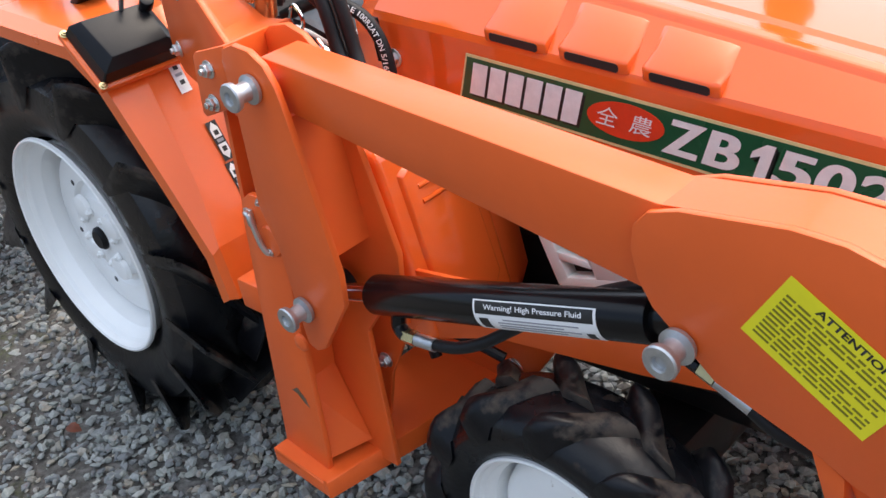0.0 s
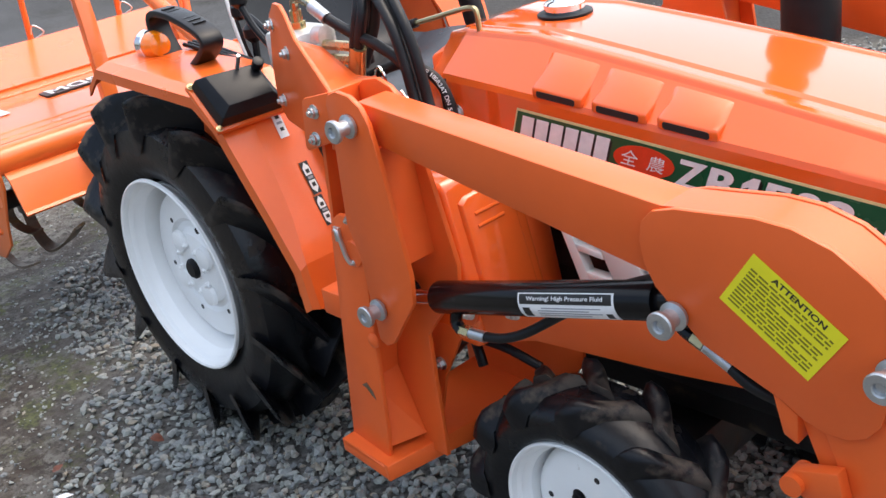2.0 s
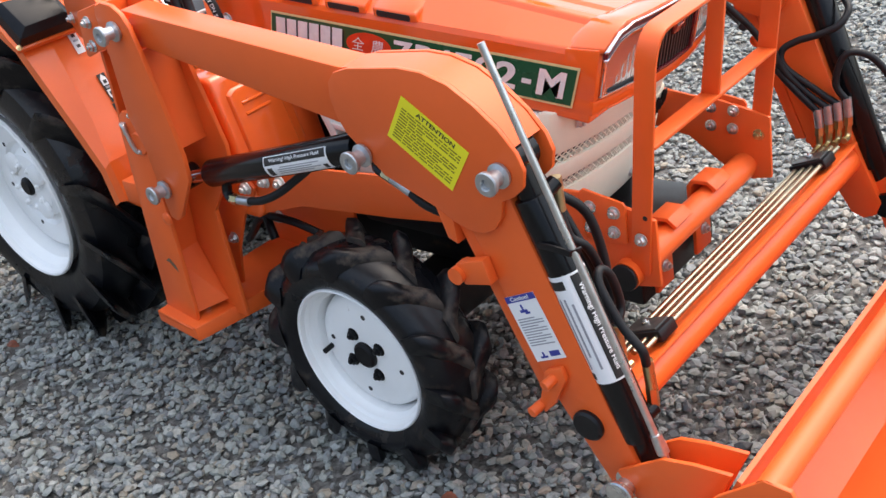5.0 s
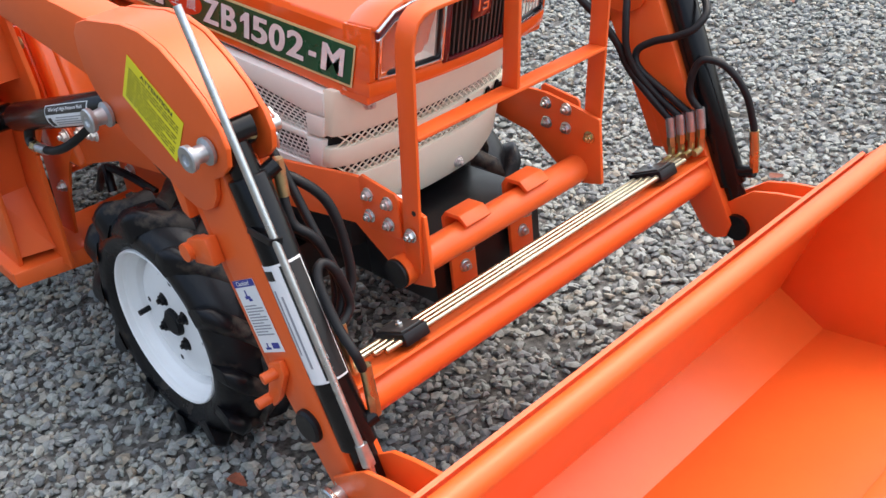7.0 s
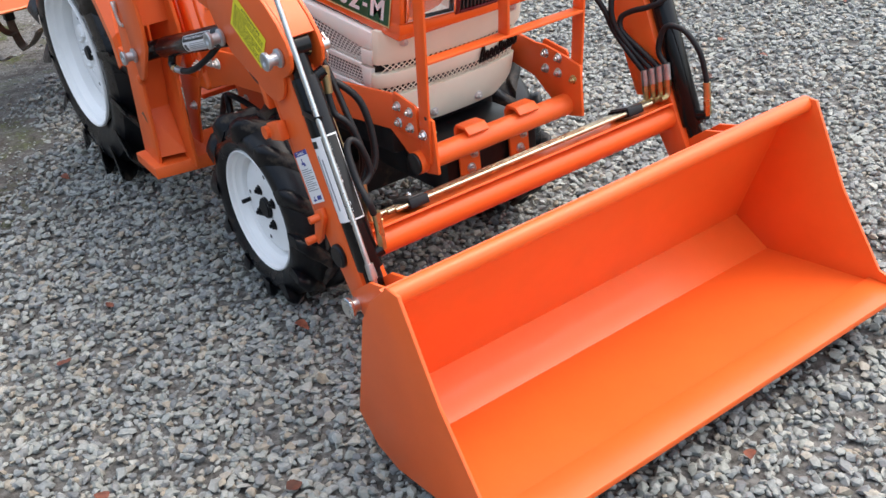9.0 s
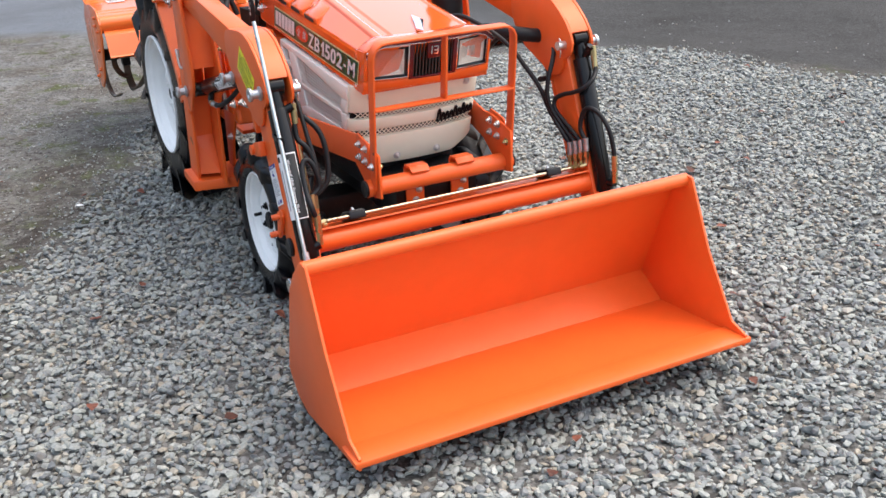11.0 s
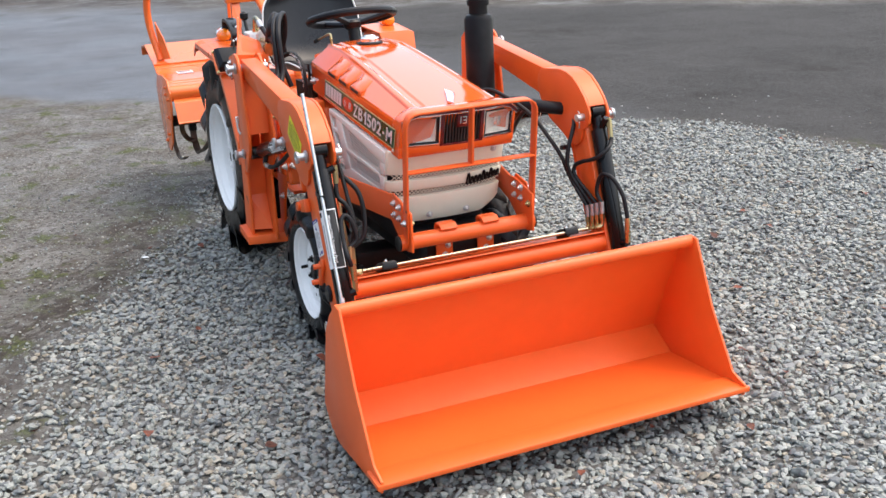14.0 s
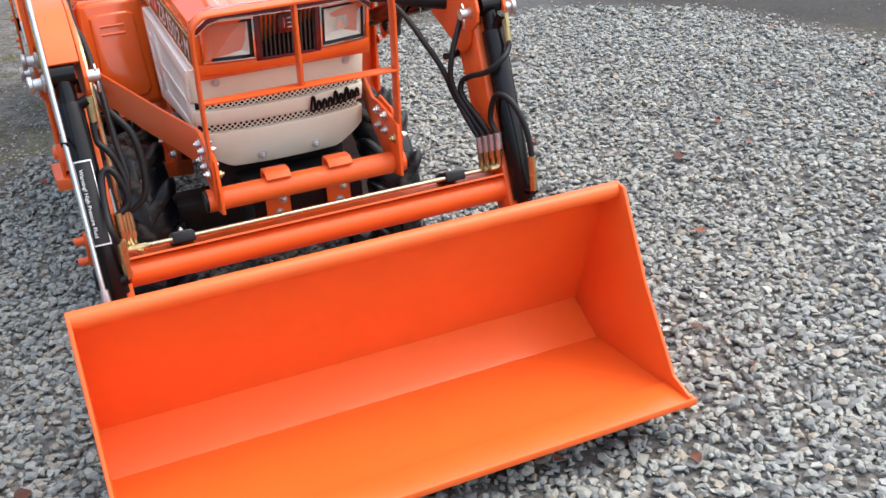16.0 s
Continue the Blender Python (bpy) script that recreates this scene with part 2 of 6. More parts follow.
def text_mesh(body, bold=0.0):
    cu = bpy.data.curves.new("letters", "FONT")
    cu.body = body
    cu.offset = bold
    tmp = new("letters", cu)
    bpy.context.view_layer.update()
    me = bpy.data.meshes.new_from_object(tmp.evaluated_get(bpy.context.evaluated_depsgraph_get()))
    bpy.data.objects.remove(tmp)
    bpy.data.curves.remove(cu)
    co = np.empty(len(me.vertices) * 3)
    me.vertices.foreach_get("co", co)
    co = co.reshape(-1, 3)
    lo, hi = co.min(0), co.max(0)
    co[:, :2] = (co[:, :2] - lo[:2]) / (hi[:2] - lo[:2])
    co[:, 2] = 0
    me.vertices.foreach_set("co", co.ravel())
    me.update()
    return me


def lettering(body, origin, right, up, mat, parent, name="lettering", label="", bold=0.0):
    """Letters that fill the parallelogram origin, right, up (vectors of the full width and height)."""
    me = text_mesh(body, bold)
    me.materials.append(mat)
    right, up = Vector(right), Vector(up)
    nn = right.cross(up).normalized()
    m = Matrix(((right.x, up.x, nn.x, 0), (right.y, up.y, nn.y, 0), (right.z, up.z, nn.z, 0), (0, 0, 0, 1)))
    me.transform(Matrix.Translation(origin) @ m)
    ob = new(name, me)
    return joined(ob, parent, label)


def flat(bm, origin, right, up, u0, u1, v0, v1, lift, thick=0.0006):
    """A thin raised patch on the plane of origin, right and up, between the given shares of both."""
    o, r, u = Vector(origin), Vector(right), Vector(up)
    nn = r.cross(u).normalized()
    pts = [o + r * a + u * b + nn * lift for a, b in ((u0, v0), (u1, v0), (u1, v1), (u0, v1))]
    return slab(bm, pts, nn * thick)


def bolt(at, d, r, parent, mat=None, name="bolt", h=None, washer=True):
    """A hexagon head with its washer, standing on the surface at `at`, pointing along d."""
    at, d = Vector(at), Vector(d).normalized()
    h = h or r * 0.8
    bm = NB()
    if washer:
        rod(bm, at, at + d * r * 0.22, r * 1.35, 18)
    rod(bm, at + d * r * 0.2, at + d * (h + r * 0.2), r, 6)
    rod(bm, at + d * (h + r * 0.2), at + d * (h + r * 0.75), r * 0.5, 10)
    return part(name, bm, mat or M_ZINC, parent, bevel=r * 0.06)

# ---- ground ----
GZ = -0.012


def seg_side(p, line):
    """Signed distance of p to an open line of points: positive on its right-hand side."""
    best, sign = 1e9, 1.0
    for (ax, ay), (bx, by) in zip(line, line[1:]):
        dx, dy = bx - ax, by - ay
        t = max(0.0, min(1.0, ((p[0] - ax) * dx + (p[1] - ay) * dy) / (dx * dx + dy * dy)))
        qx, qy = ax + t * dx - p[0], ay + t * dy - p[1]
        q = qx * qx + qy * qy
        if q < best:
            best = q
            sign = 1.0 if dx * (p[1] - ay) - dy * (p[0] - ax) < 0 else -1.0
    return sign * math.sqrt(best)


GRAVEL_EDGE = [(9.0, -4.6), (1.73, -1.5), (0.95, -1.25), (0.26, -0.92), (-0.1, -0.66), (-0.64, -0.46), (-1.35, -0.2), (-1.75, 0.9), (-1.5, 2.3), (-0.9, 3.05), (0.24, 3.35), (9.0, 6.5)]
ASPHALT_EDGE = [(-14.0, -6.0), (-5.7, -1.4), (-4.4, -0.1), (-3.2, 1.3), (-1.9, 2.4), (-0.9, 3.2), (0.3, 3.55), (9.0, 6.9)]


FAR_EDGE = [(-60.0, -24.0), (-17.5, -2.0), (-9.5, 5.6), (-5.8, 9.4), (4.0, 17.0), (40.0, 40.0)]
GRASS_EDGE = [(-80.0, -10.0), (-34.0, 2.0), (-20.0, 12.0), (-10.0, 13.9), (10.0, 18.5), (60.0, 46.0)]


def gravel_share(x, y):
    s = seg_side((x, y), GRAVEL_EDGE) + 0.2 * noise.noise(Vector((x * 1.3, y * 1.3, 0))) + 0.1 * noise.noise(Vector((x * 5, y * 5, 3)))
    return max(0.0, min(1.0, 0.5 + s * 2.2))


def asphalt_share(x, y):
    s = -seg_side((x, y), ASPHALT_EDGE) + 0.35 * noise.noise(Vector((x * 0.9, y * 0.9, 7))) + 0.12 * noise.noise(Vector((x * 4, y * 4, 9)))
    s = min(s, (seg_side((x, y), FAR_EDGE) + 0.9 * noise.noise(Vector((x * 0.5, y * 0.5, 17)))) * 0.5)
    return max(0.0, min(1.0, 0.5 + s * 2.5))


def grass_share(x, y):
    s = -seg_side((x, y), GRASS_EDGE) + 1.2 * noise.noise(Vector((x * 0.6, y * 0.6, 27)))
    return max(0.0, min(1.0, 0.5 + s))


def axis_steps(lo, hi, step, far):
    a = list(np.arange(lo, hi + step / 2, step))
    g, d = [], step
    while (g[-1] if g else 0) < far:
        d *= 1.22
        g.append((g[-1] if g else 0) + d)
    return [lo - v for v in reversed(g)] + a + [hi + v for v in g]


gx, gy = axis_steps(-6.0, 4.6, 0.075, 400), axis_steps(-2.6, 5.0, 0.075, 400)
verts, share_g, share_a, share_w, share_d, share_e, share_q = [], [], [], [], [], [], []
for x in gx:
    for y in gy:
        h = 0.012 * noise.noise(Vector((x * 1.1, y * 1.1, 0))) + 0.006 * noise.noise(Vector((x * 4.5, y * 4.5, 2)))
        far = max(0.0, math.hypot(x, y) - 30)
        near = abs(x) < 25 and abs(y) < 25
        if near and -7 < x < 5 and -3 < y < 5.5:
            bare = (1 - gravel_share(x, y)) * (1 - asphalt_share(x, y))
            h += bare * (0.012 * noise.noise(Vector((x * 3, y * 3, 5))) + 0.008 * noise.noise(Vector((x * 6.5, y * 6.5, 6))))
        verts.append((x, y, GZ + h * (1 if far == 0 else 0.3)))
        share_g.append(gravel_share(x, y) if near else 0.0)
        share_a.append(asphalt_share(x, y) if near else 0.0)
        share_d.append(max(0.0, min(1.0, 0.5 - seg_side((x, y), FAR_EDGE) * 0.6 + 0.5 * noise.noise(Vector((x * 0.5, y * 0.5, 17))))) if abs(x) < 80 and abs(y) < 80 else 1.0)
        share_e.append(max(0.0, 1 - abs(seg_side((x, y), GRAVEL_EDGE) + 0.22 + 0.2 * noise.noise(Vector((x * 1.7, y * 1.7, 41)))) / 0.45) if near else 0.0)
        share_q.append(max(0.0, min(1.0, (3.4 - y) / 3.0 + 0.5 * noise.noise(Vector((x * 0.35, y * 0.35, 51))))))
        share_w.append(grass_share(x, y) if abs(x) < 80 and abs(y) < 80 else 1.0)
ny = len(gy)
faces = [(i * ny + j, (i + 1) * ny + j, (i + 1) * ny + j + 1, i * ny + j + 1) for i in range(len(gx) - 1) for j in range(ny - 1)]
gm = bpy.data.meshes.new("ground")
gm.from_pydata(verts, [], faces)
for key, vals in (("gravel", share_g), ("asphalt", share_a), ("grass", share_w), ("dirt", share_d), ("rim", share_e), ("damp_sheen", share_q)):
    gm.attributes.new(key, "FLOAT", "POINT").data.foreach_set("value", vals)
gm.polygons.foreach_set("use_smooth", [True] * len(gm.polygons))
ground = new("ground", gm)
tagged(ground, "damp yard of crushed stone, trodden mud and wet asphalt", "ground", kind="structure")


def ground_material():
    m = bpy.data.materials.new("yard_ground")
    m.use_nodes = True
    n, l = m.node_tree.nodes, m.node_tree.links
    b = n["Principled BSDF"]
    tc = n.new("ShaderNodeTexCoord")

    def tex(scale, detail=6.0, r=0.6):
        t = n.new("ShaderNodeTexNoise")
        t.inputs["Scale"].default_value, t.inputs["Detail"].default_value, t.inputs["Roughness"].default_value = scale, detail, r
        l.new(tc.outputs["Object"], t.inputs["Vector"])
        return t.outputs["Fac"]

    def rng(v, a, c, x=0.0, y=1.0):
        r = n.new("ShaderNodeMapRange")
        for k, val in zip(("From Min", "From Max", "To Min", "To Max"), (a, c, x, y)):
            r.inputs[k].default_value = val
        l.new(v, r.inputs["Value"])
        return r.outputs["Result"]

    def mix(f, a, c):
        x = n.new("ShaderNodeMix")
        x.data_type = "RGBA"
        for sock, v in ((x.inputs["Factor"], f), (x.inputs["A"], a), (x.inputs["B"], c)):
            if hasattr(v, "links"):
                l.new(v, sock)
            else:
                sock.default_value = (*v, 1.0)
        return x.outputs["Result"]

    def mixf(f, a, c):
        x = n.new("ShaderNodeMix")
        for sock, v in ((x.inputs["Factor"], f), (x.inputs["A"], a), (x.inputs["B"], c)):
            if hasattr(v, "links"):
                l.new(v, sock)
            else:
                sock.default_value = v
        return x.outputs["Result"]

    def attr(k):
        a = n.new("ShaderNodeAttribute")
        a.attribute_name = k
        return a.outputs["Fac"]

    g, a = attr("gravel"), attr("asphalt")
    mud = mix(rng(tex(1.0, 12, 0.76), 0.43, 0.57), (0.165, 0.158, 0.146), (0.062, 0.053, 0.045))
    mud = mix(rng(tex(11, 8, 0.7), 0.5, 0.66), mud, (0.2, 0.196, 0.186))
    mud = mix(rng(tex(28, 5, 0.7), 0.52, 0.62), mud, (0.055, 0.047, 0.04))
    mud = mix(rng(tex(70, 3), 0.52, 0.7), mud, (0.22, 0.218, 0.208))
    mud = mix(rng(tex(1.9, 10, 0.75), 0.575, 0.66), mud, (0.075, 0.085, 0.025))
    mud = mix(rng(tex(3.6, 12, 0.82), 0.5, 0.57), mud, (0.085, 0.071, 0.057))
    mud = mix(rng(tex(6.5, 10, 0.8), 0.58, 0.63), mud, (0.05, 0.04, 0.031))
    mud = mix(rng(tex(2.7, 10, 0.8), 0.57, 0.65), mud, (0.2, 0.2, 0.195))
    rim = n.new("ShaderNodeMath")
    rim.operation = "MULTIPLY"
    l.new(attr("rim"), rim.inputs[0])
    l.new(rng(tex(2.2, 9, 0.75), 0.33, 0.46), rim.inputs[1])
    mud = mix(rim.outputs["Value"], mud, mix(rng(tex(3.2, 9, 0.75), 0.52, 0.6), (0.04, 0.03, 0.023), (0.062, 0.066, 0.02)))
    mud = mix(rng(tex(16, 8, 0.72), 0.5, 0.58), mud, (0.13, 0.122, 0.108))
    mud = mix(rng(tex(45, 4, 0.7), 0.53, 0.6), mud, (0.032, 0.026, 0.021))
    mud = mix(rng(tex(4.5, 8, 0.68), 0.56, 0.61), mud, mix(rng(tex(60, 3), 0.45, 0.55), (0.075, 0.085, 0.026), (0.035, 0.036, 0.015)))
    mud = mix(attr("dirt"), mud, mix(rng(tex(1.1, 9, 0.7), 0.42, 0.62), (0.075, 0.065, 0.056), (0.035, 0.03, 0.026)))
    bed = mix(rng(tex(55, 5), 0.38, 0.62), (0.05, 0.048, 0.044), (0.16, 0.158, 0.15))
    tar = mix(rng(tex(0.45, 7), 0.4, 0.62), (0.07, 0.07, 0.071), (0.038, 0.036, 0.034))
    # Damp side also gets a paler, bluer base: sky sheen put into the colour.
    tar = mix(attr("damp_sheen"), mix(rng(tex(0.6, 9, 0.7), 0.42, 0.6), (0.045, 0.043, 0.041), (0.026, 0.025, 0.023)), mix(rng(tex(0.6, 7), 0.4, 0.6), (0.1, 0.107, 0.122), (0.066, 0.07, 0.08)))
    tar = mix(rng(tex(34, 6, 0.8), 0.52, 0.7), tar, (0.085, 0.086, 0.088))
    tar = mix(rng(tex(22, 6, 0.8), 0.54, 0.66), tar, (0.03, 0.029, 0.028))
    tar = mix(rng(tex(0.7, 9, 0.7), 0.57, 0.66), tar, (0.022, 0.02, 0.017))
    tar = mix(rng(tex(110, 2), 0.5, 0.8), tar, (0.1, 0.1, 0.1))
    turf = mix(rng(tex(3.0, 8), 0.4, 0.65), (0.05, 0.085, 0.012), (0.12, 0.13, 0.03))
    col = mix(attr("grass"), mix(a, mix(g, mud, bed), tar), turf)
    l.new(col, b.inputs["Base Color"])
    wet = mixf(attr("damp_sheen"), 0.82, rng(tex(0.5, 6), 0.4, 0.6, 0.64, 0.36))
    l.new(mixf(a, 0.14, mixf(attr("damp_sheen"), 0.1, 0.4)), b.inputs["Specular IOR Level"])
    l.new(mixf(a, rng(tex(1.6, 8, 0.68), 0.42, 0.62, 0.8, 0.4), wet), b.inputs["Roughness"])
    vor = n.new("ShaderNodeTexVoronoi")
    vor.inputs["Scale"].default_value = 75
    l.new(tc.outputs["Object"], vor.inputs["Vector"])
    bp = n.new("ShaderNodeBump")
    bp.inputs["Strength"].default_value, bp.inputs["Distance"].default_value = 0.7, 0.014
    l.new(mixf(a, mixf(0.5, tex(45, 8), tex(13, 8, 0.7)), mixf(0.5, rng(vor.outputs["Distance"], 0, 0.6, 0.5, 0.0), tex(40, 6, 0.75))), bp.inputs["Height"])
    l.new(bp.outputs["Normal"], b.inputs["Normal"])
    return m


gm.materials.append(ground_material())


def chips(name, spots, sizes, mat, label, category):
    """Many angular stone chips in one mesh, each a crushed lump of its own turn and shape."""
    rng = np.random.default_rng(5)
    p = (1 + 5 ** 0.5) / 2
    ico = np.array([(-1, p, 0), (1, p, 0), (-1, -p, 0), (1, -p, 0), (0, -1, p), (0, 1, p), (0, -1, -p), (0, 1, -p), (p, 0, -1), (p, 0, 1), (-p, 0, -1), (-p, 0, 1)]) / math.sqrt(1 + p * p)
    tri = np.array([(0, 11, 5), (0, 5, 1), (0, 1, 7), (0, 7, 10), (0, 10, 11), (1, 5, 9), (5, 11, 4), (11, 10, 2), (10, 7, 6), (7, 1, 8), (3, 9, 4), (3, 4, 2), (3, 2, 6), (3, 6, 8), (3, 8, 9), (4, 9, 5), (2, 4, 11), (6, 2, 10), (8, 6, 7), (9, 8, 1)])
    n = len(spots)
    v = np.repeat(ico[None], n, 0) * rng.uniform(0.62, 1.18, (n, 12, 1))
    # flatten on random cut planes, as broken stone has them
    for _ in range(3):
        d = rng.normal(size=(n, 1, 3))
        d /= np.linalg.norm(d, axis=2, keepdims=True)
        over = np.maximum((v * d).sum(2, keepdims=True) - rng.uniform(0.35, 0.7, (n, 1, 1)), 0)
        v = v - over * d
    v *= rng.uniform(0.5, 1.15, (n, 1, 3)) * np.array((1, 0.85, 0.62))
    a = rng.uniform(0, 2 * np.pi, n)
    tilt = rng.normal(0, 0.35, n)
    c, s = np.cos(tilt)[:, None], np.sin(tilt)[:, None]
    v = np.stack((v[..., 0], v[..., 1] * c - v[..., 2] * s, v[..., 1] * s + v[..., 2] * c), 2)
    c, s = np.cos(a)[:, None], np.sin(a)[:, None]
    v = np.stack((v[..., 0] * c - v[..., 1] * s, v[..., 0] * s + v[..., 1] * c, v[..., 2]), 2)
    v = v * np.array(sizes)[:, None, None] + np.array(spots)[:, None, :]
    f = (tri[None] + 12 * np.arange(n)[:, None, None]).reshape(-1, 3)
    me = bpy.data.meshes.new(name)
    me.vertices.add(12 * n)
    me.vertices.foreach_set("co", v.ravel())
    me.loops.add(f.size)
    me.loops.foreach_set("vertex_index", f.ravel())
    me.polygons.add(len(f))
    me.polygons.foreach_set("loop_start", np.arange(0, f.size, 3))
    me.polygons.foreach_set("use_smooth", np.zeros(len(f), dtype=bool))
    me.update(calc_edges=True)
    me.materials.append(mat)
    return tagged(new(name, me), label, category, kind="stuff")


def stone_material():
    m = material("crushed_stone", (0.262, 0.272, 0.262), 0.6, vary=0.18, grain=120, bump=0.3, bump_scale=260, stain=(0.19, 0.15, 0.11), stain_scale=3.0, stain_at=0.66)
    n, l = m.node_tree.nodes, m.node_tree.links
    b = n["Principled BSDF"]
    old = b.inputs["Base Color"].links[0].from_socket
    geo = n.new("ShaderNodeNewGeometry")
    ramp = n.new("ShaderNodeValToRGB")
    e = ramp.color_ramp.elements
    e[0].position, e[0].color = 0.0, (0.48, 0.49, 0.52, 1)
    e[1].position, e[1].color = 1.0, (1.42, 1.43, 1.38, 1)
    for pos, c in ((0.25, (0.76, 0.79, 0.82)), (0.5, (0.98, 1.0, 0.93)), (0.75, (1.1, 1.12, 1.12)), (0.92, (1.0, 0.84, 0.66))):
        k = e.new(pos)
        k.color = (*c, 1)
    l.new(geo.outputs["Random Per Island"], ramp.inputs["Fac"])
    x = n.new("ShaderNodeMix")
    x.data_type, x.blend_type = "RGBA", "MULTIPLY"
    x.inputs["Factor"].default_value = 1.0
    l.new(old, x.inputs["A"])
    l.new(ramp.outputs["Color"], x.inputs["B"])
    l.new(x.outputs["Result"], b.inputs["Base Color"])
    return m


M_STONE = stone_material()
rs = np.random.default_rng(11)
spots, sizes = [], []
for x0, x1, y0, y1, density, lo, hi in ((-1.6, 3.4, -2.0, 1.4, 4500, 0.008, 0.0215), (-2.2, 3.6, 1.4, 4.2, 3300, 0.0085, 0.022), (-2.2, -1.6, -1.0, 1.4, 2300, 0.008, 0.021), (3.4, 5.2, -2.6, 2.6, 900, 0.014, 0.028)):
    for _ in range(int((x1 - x0) * (y1 - y0) * density)):
        x, y = rs.uniform(x0, x1), rs.uniform(y0, y1)
        g = gravel_share(x, y)
        if g < 0.06 or rs.random() > g * 1.15:
            if rs.random() > (0.05 if asphalt_share(x, y) < 0.3 else 0.006):
                continue
        s = rs.uniform(lo, hi) * (0.6 if g < 0.3 else 1.0)
        h = 0.012 * noise.noise(Vector((x * 1.1, y * 1.1, 0))) + 0.006 * noise.noise(Vector((x * 4.5, y * 4.5, 2)))
        spots.append((x, y, GZ + h + s * rs.uniform(-0.1, 0.75)))
        sizes.append(s)
for _ in range(20000):
    x, y = rs.uniform(-3.2, 3.6), rs.uniform(-2.6, 2.6)
    if gravel_share(x, y) < 0.6 and asphalt_share(x, y) < 0.4:
        s = rs.uniform(0.0025, 0.0065) * (2.2 if rs.random() < 0.08 else 1.0)
        h = 0.012 * noise.noise(Vector((x * 1.1, y * 1.1, 0))) + 0.006 * noise.noise(Vector((x * 4.5, y * 4.5, 2)))
        bare = (1 - gravel_share(x, y)) * (1 - asphalt_share(x, y))
        h += bare * (0.012 * noise.noise(Vector((x * 3, y * 3, 5))) + 0.008 * noise.noise(Vector((x * 6.5, y * 6.5, 6))))
        spots.append((x, y, GZ + h + s * 0.1))
        sizes.append(s)
chips("gravel", spots, sizes, M_STONE, "grey crushed stone spread over the yard", "gravel")

# ---- wheels ----


def tyre(wheel, c, s, bead, R, rl, width, lugs, lug_w, label, drop=0.05, wide=0.22, sweep=0.4):
    """A tractor tyre: lathe carcass, and chevron lugs that stand on it."""
    h = width / 2
    prof = [(-h * 0.72, bead), (-h * 0.95, bead + (R - bead) * 0.25), (-h, bead + (R - bead) * 0.55), (-h * 0.9, R - 0.02), (-h * 0.6, R), (0, R + 0.008), (h * 0.6, R), (h * 0.9, R - 0.02), (h, bead + (R - bead) * 0.55), (h * 0.95, bead + (R - bead) * 0.25), (h * 0.72, bead)]
    part("tyre", lathe(NB(), c, (0, s, 0), prof, 72, closed=True), M_TYRE, wheel, label, sharp=40)
    for side in (-1, 1):
        bm = NB()
        rows = []
        for j in range(9):
            t = j / 8
            y = side * h * (1.07 - 1.13 * t)
            a = sweep * t * (12 / lugs) + 0.08 * t * t
            rt = rl - drop * rl * max(0.0, 0.5 - t * 2.2) + 0.004 * math.sin(7 * t)
            rb = R - 0.02 if t > 0.12 else R - 0.5 * (R - bead) + 0.2 * t
            wa = lug_w * (0.62 + 0.38 * min(1.0, t * 3)) / rl
            ring = []
            for r, dw in ((rb, -1.1), (rt - 0.3 * (rt - rb), -0.55 - wide), (rt - 0.005, -0.35 - wide), (rt, -0.15 - wide), (rt, 0.15 + wide), (rt - 0.005, 0.35 + wide), (rt - 0.3 * (rt - rb), 0.55 + wide), (rb, 1.1)):
                aa = a + dw * wa
                ring.append(bm.verts.new((r * math.sin(aa), s * y, r * math.cos(aa))))
            rows.append(ring)
        for p, q in zip(rows, rows[1:]):
            for i in range(7):
                bm.faces.new((p[i], p[i + 1], q[i + 1], q[i]))
            bm.faces.new((p[7], p[0], q[0], q[7]))
        bm.faces.new(rows[0])
        bm.faces.new(list(reversed(rows[-1])))
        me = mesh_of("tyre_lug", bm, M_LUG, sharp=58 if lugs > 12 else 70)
        for k in range(lugs):
            ob = joined(new("tyre_lug", me), wheel)
            ob.matrix_basis = Matrix.Translation(c) @ Matrix.Rotation(2 * math.pi * (k + (0.5 if side < 0 else 0.0)) / lugs, 4, "Y")


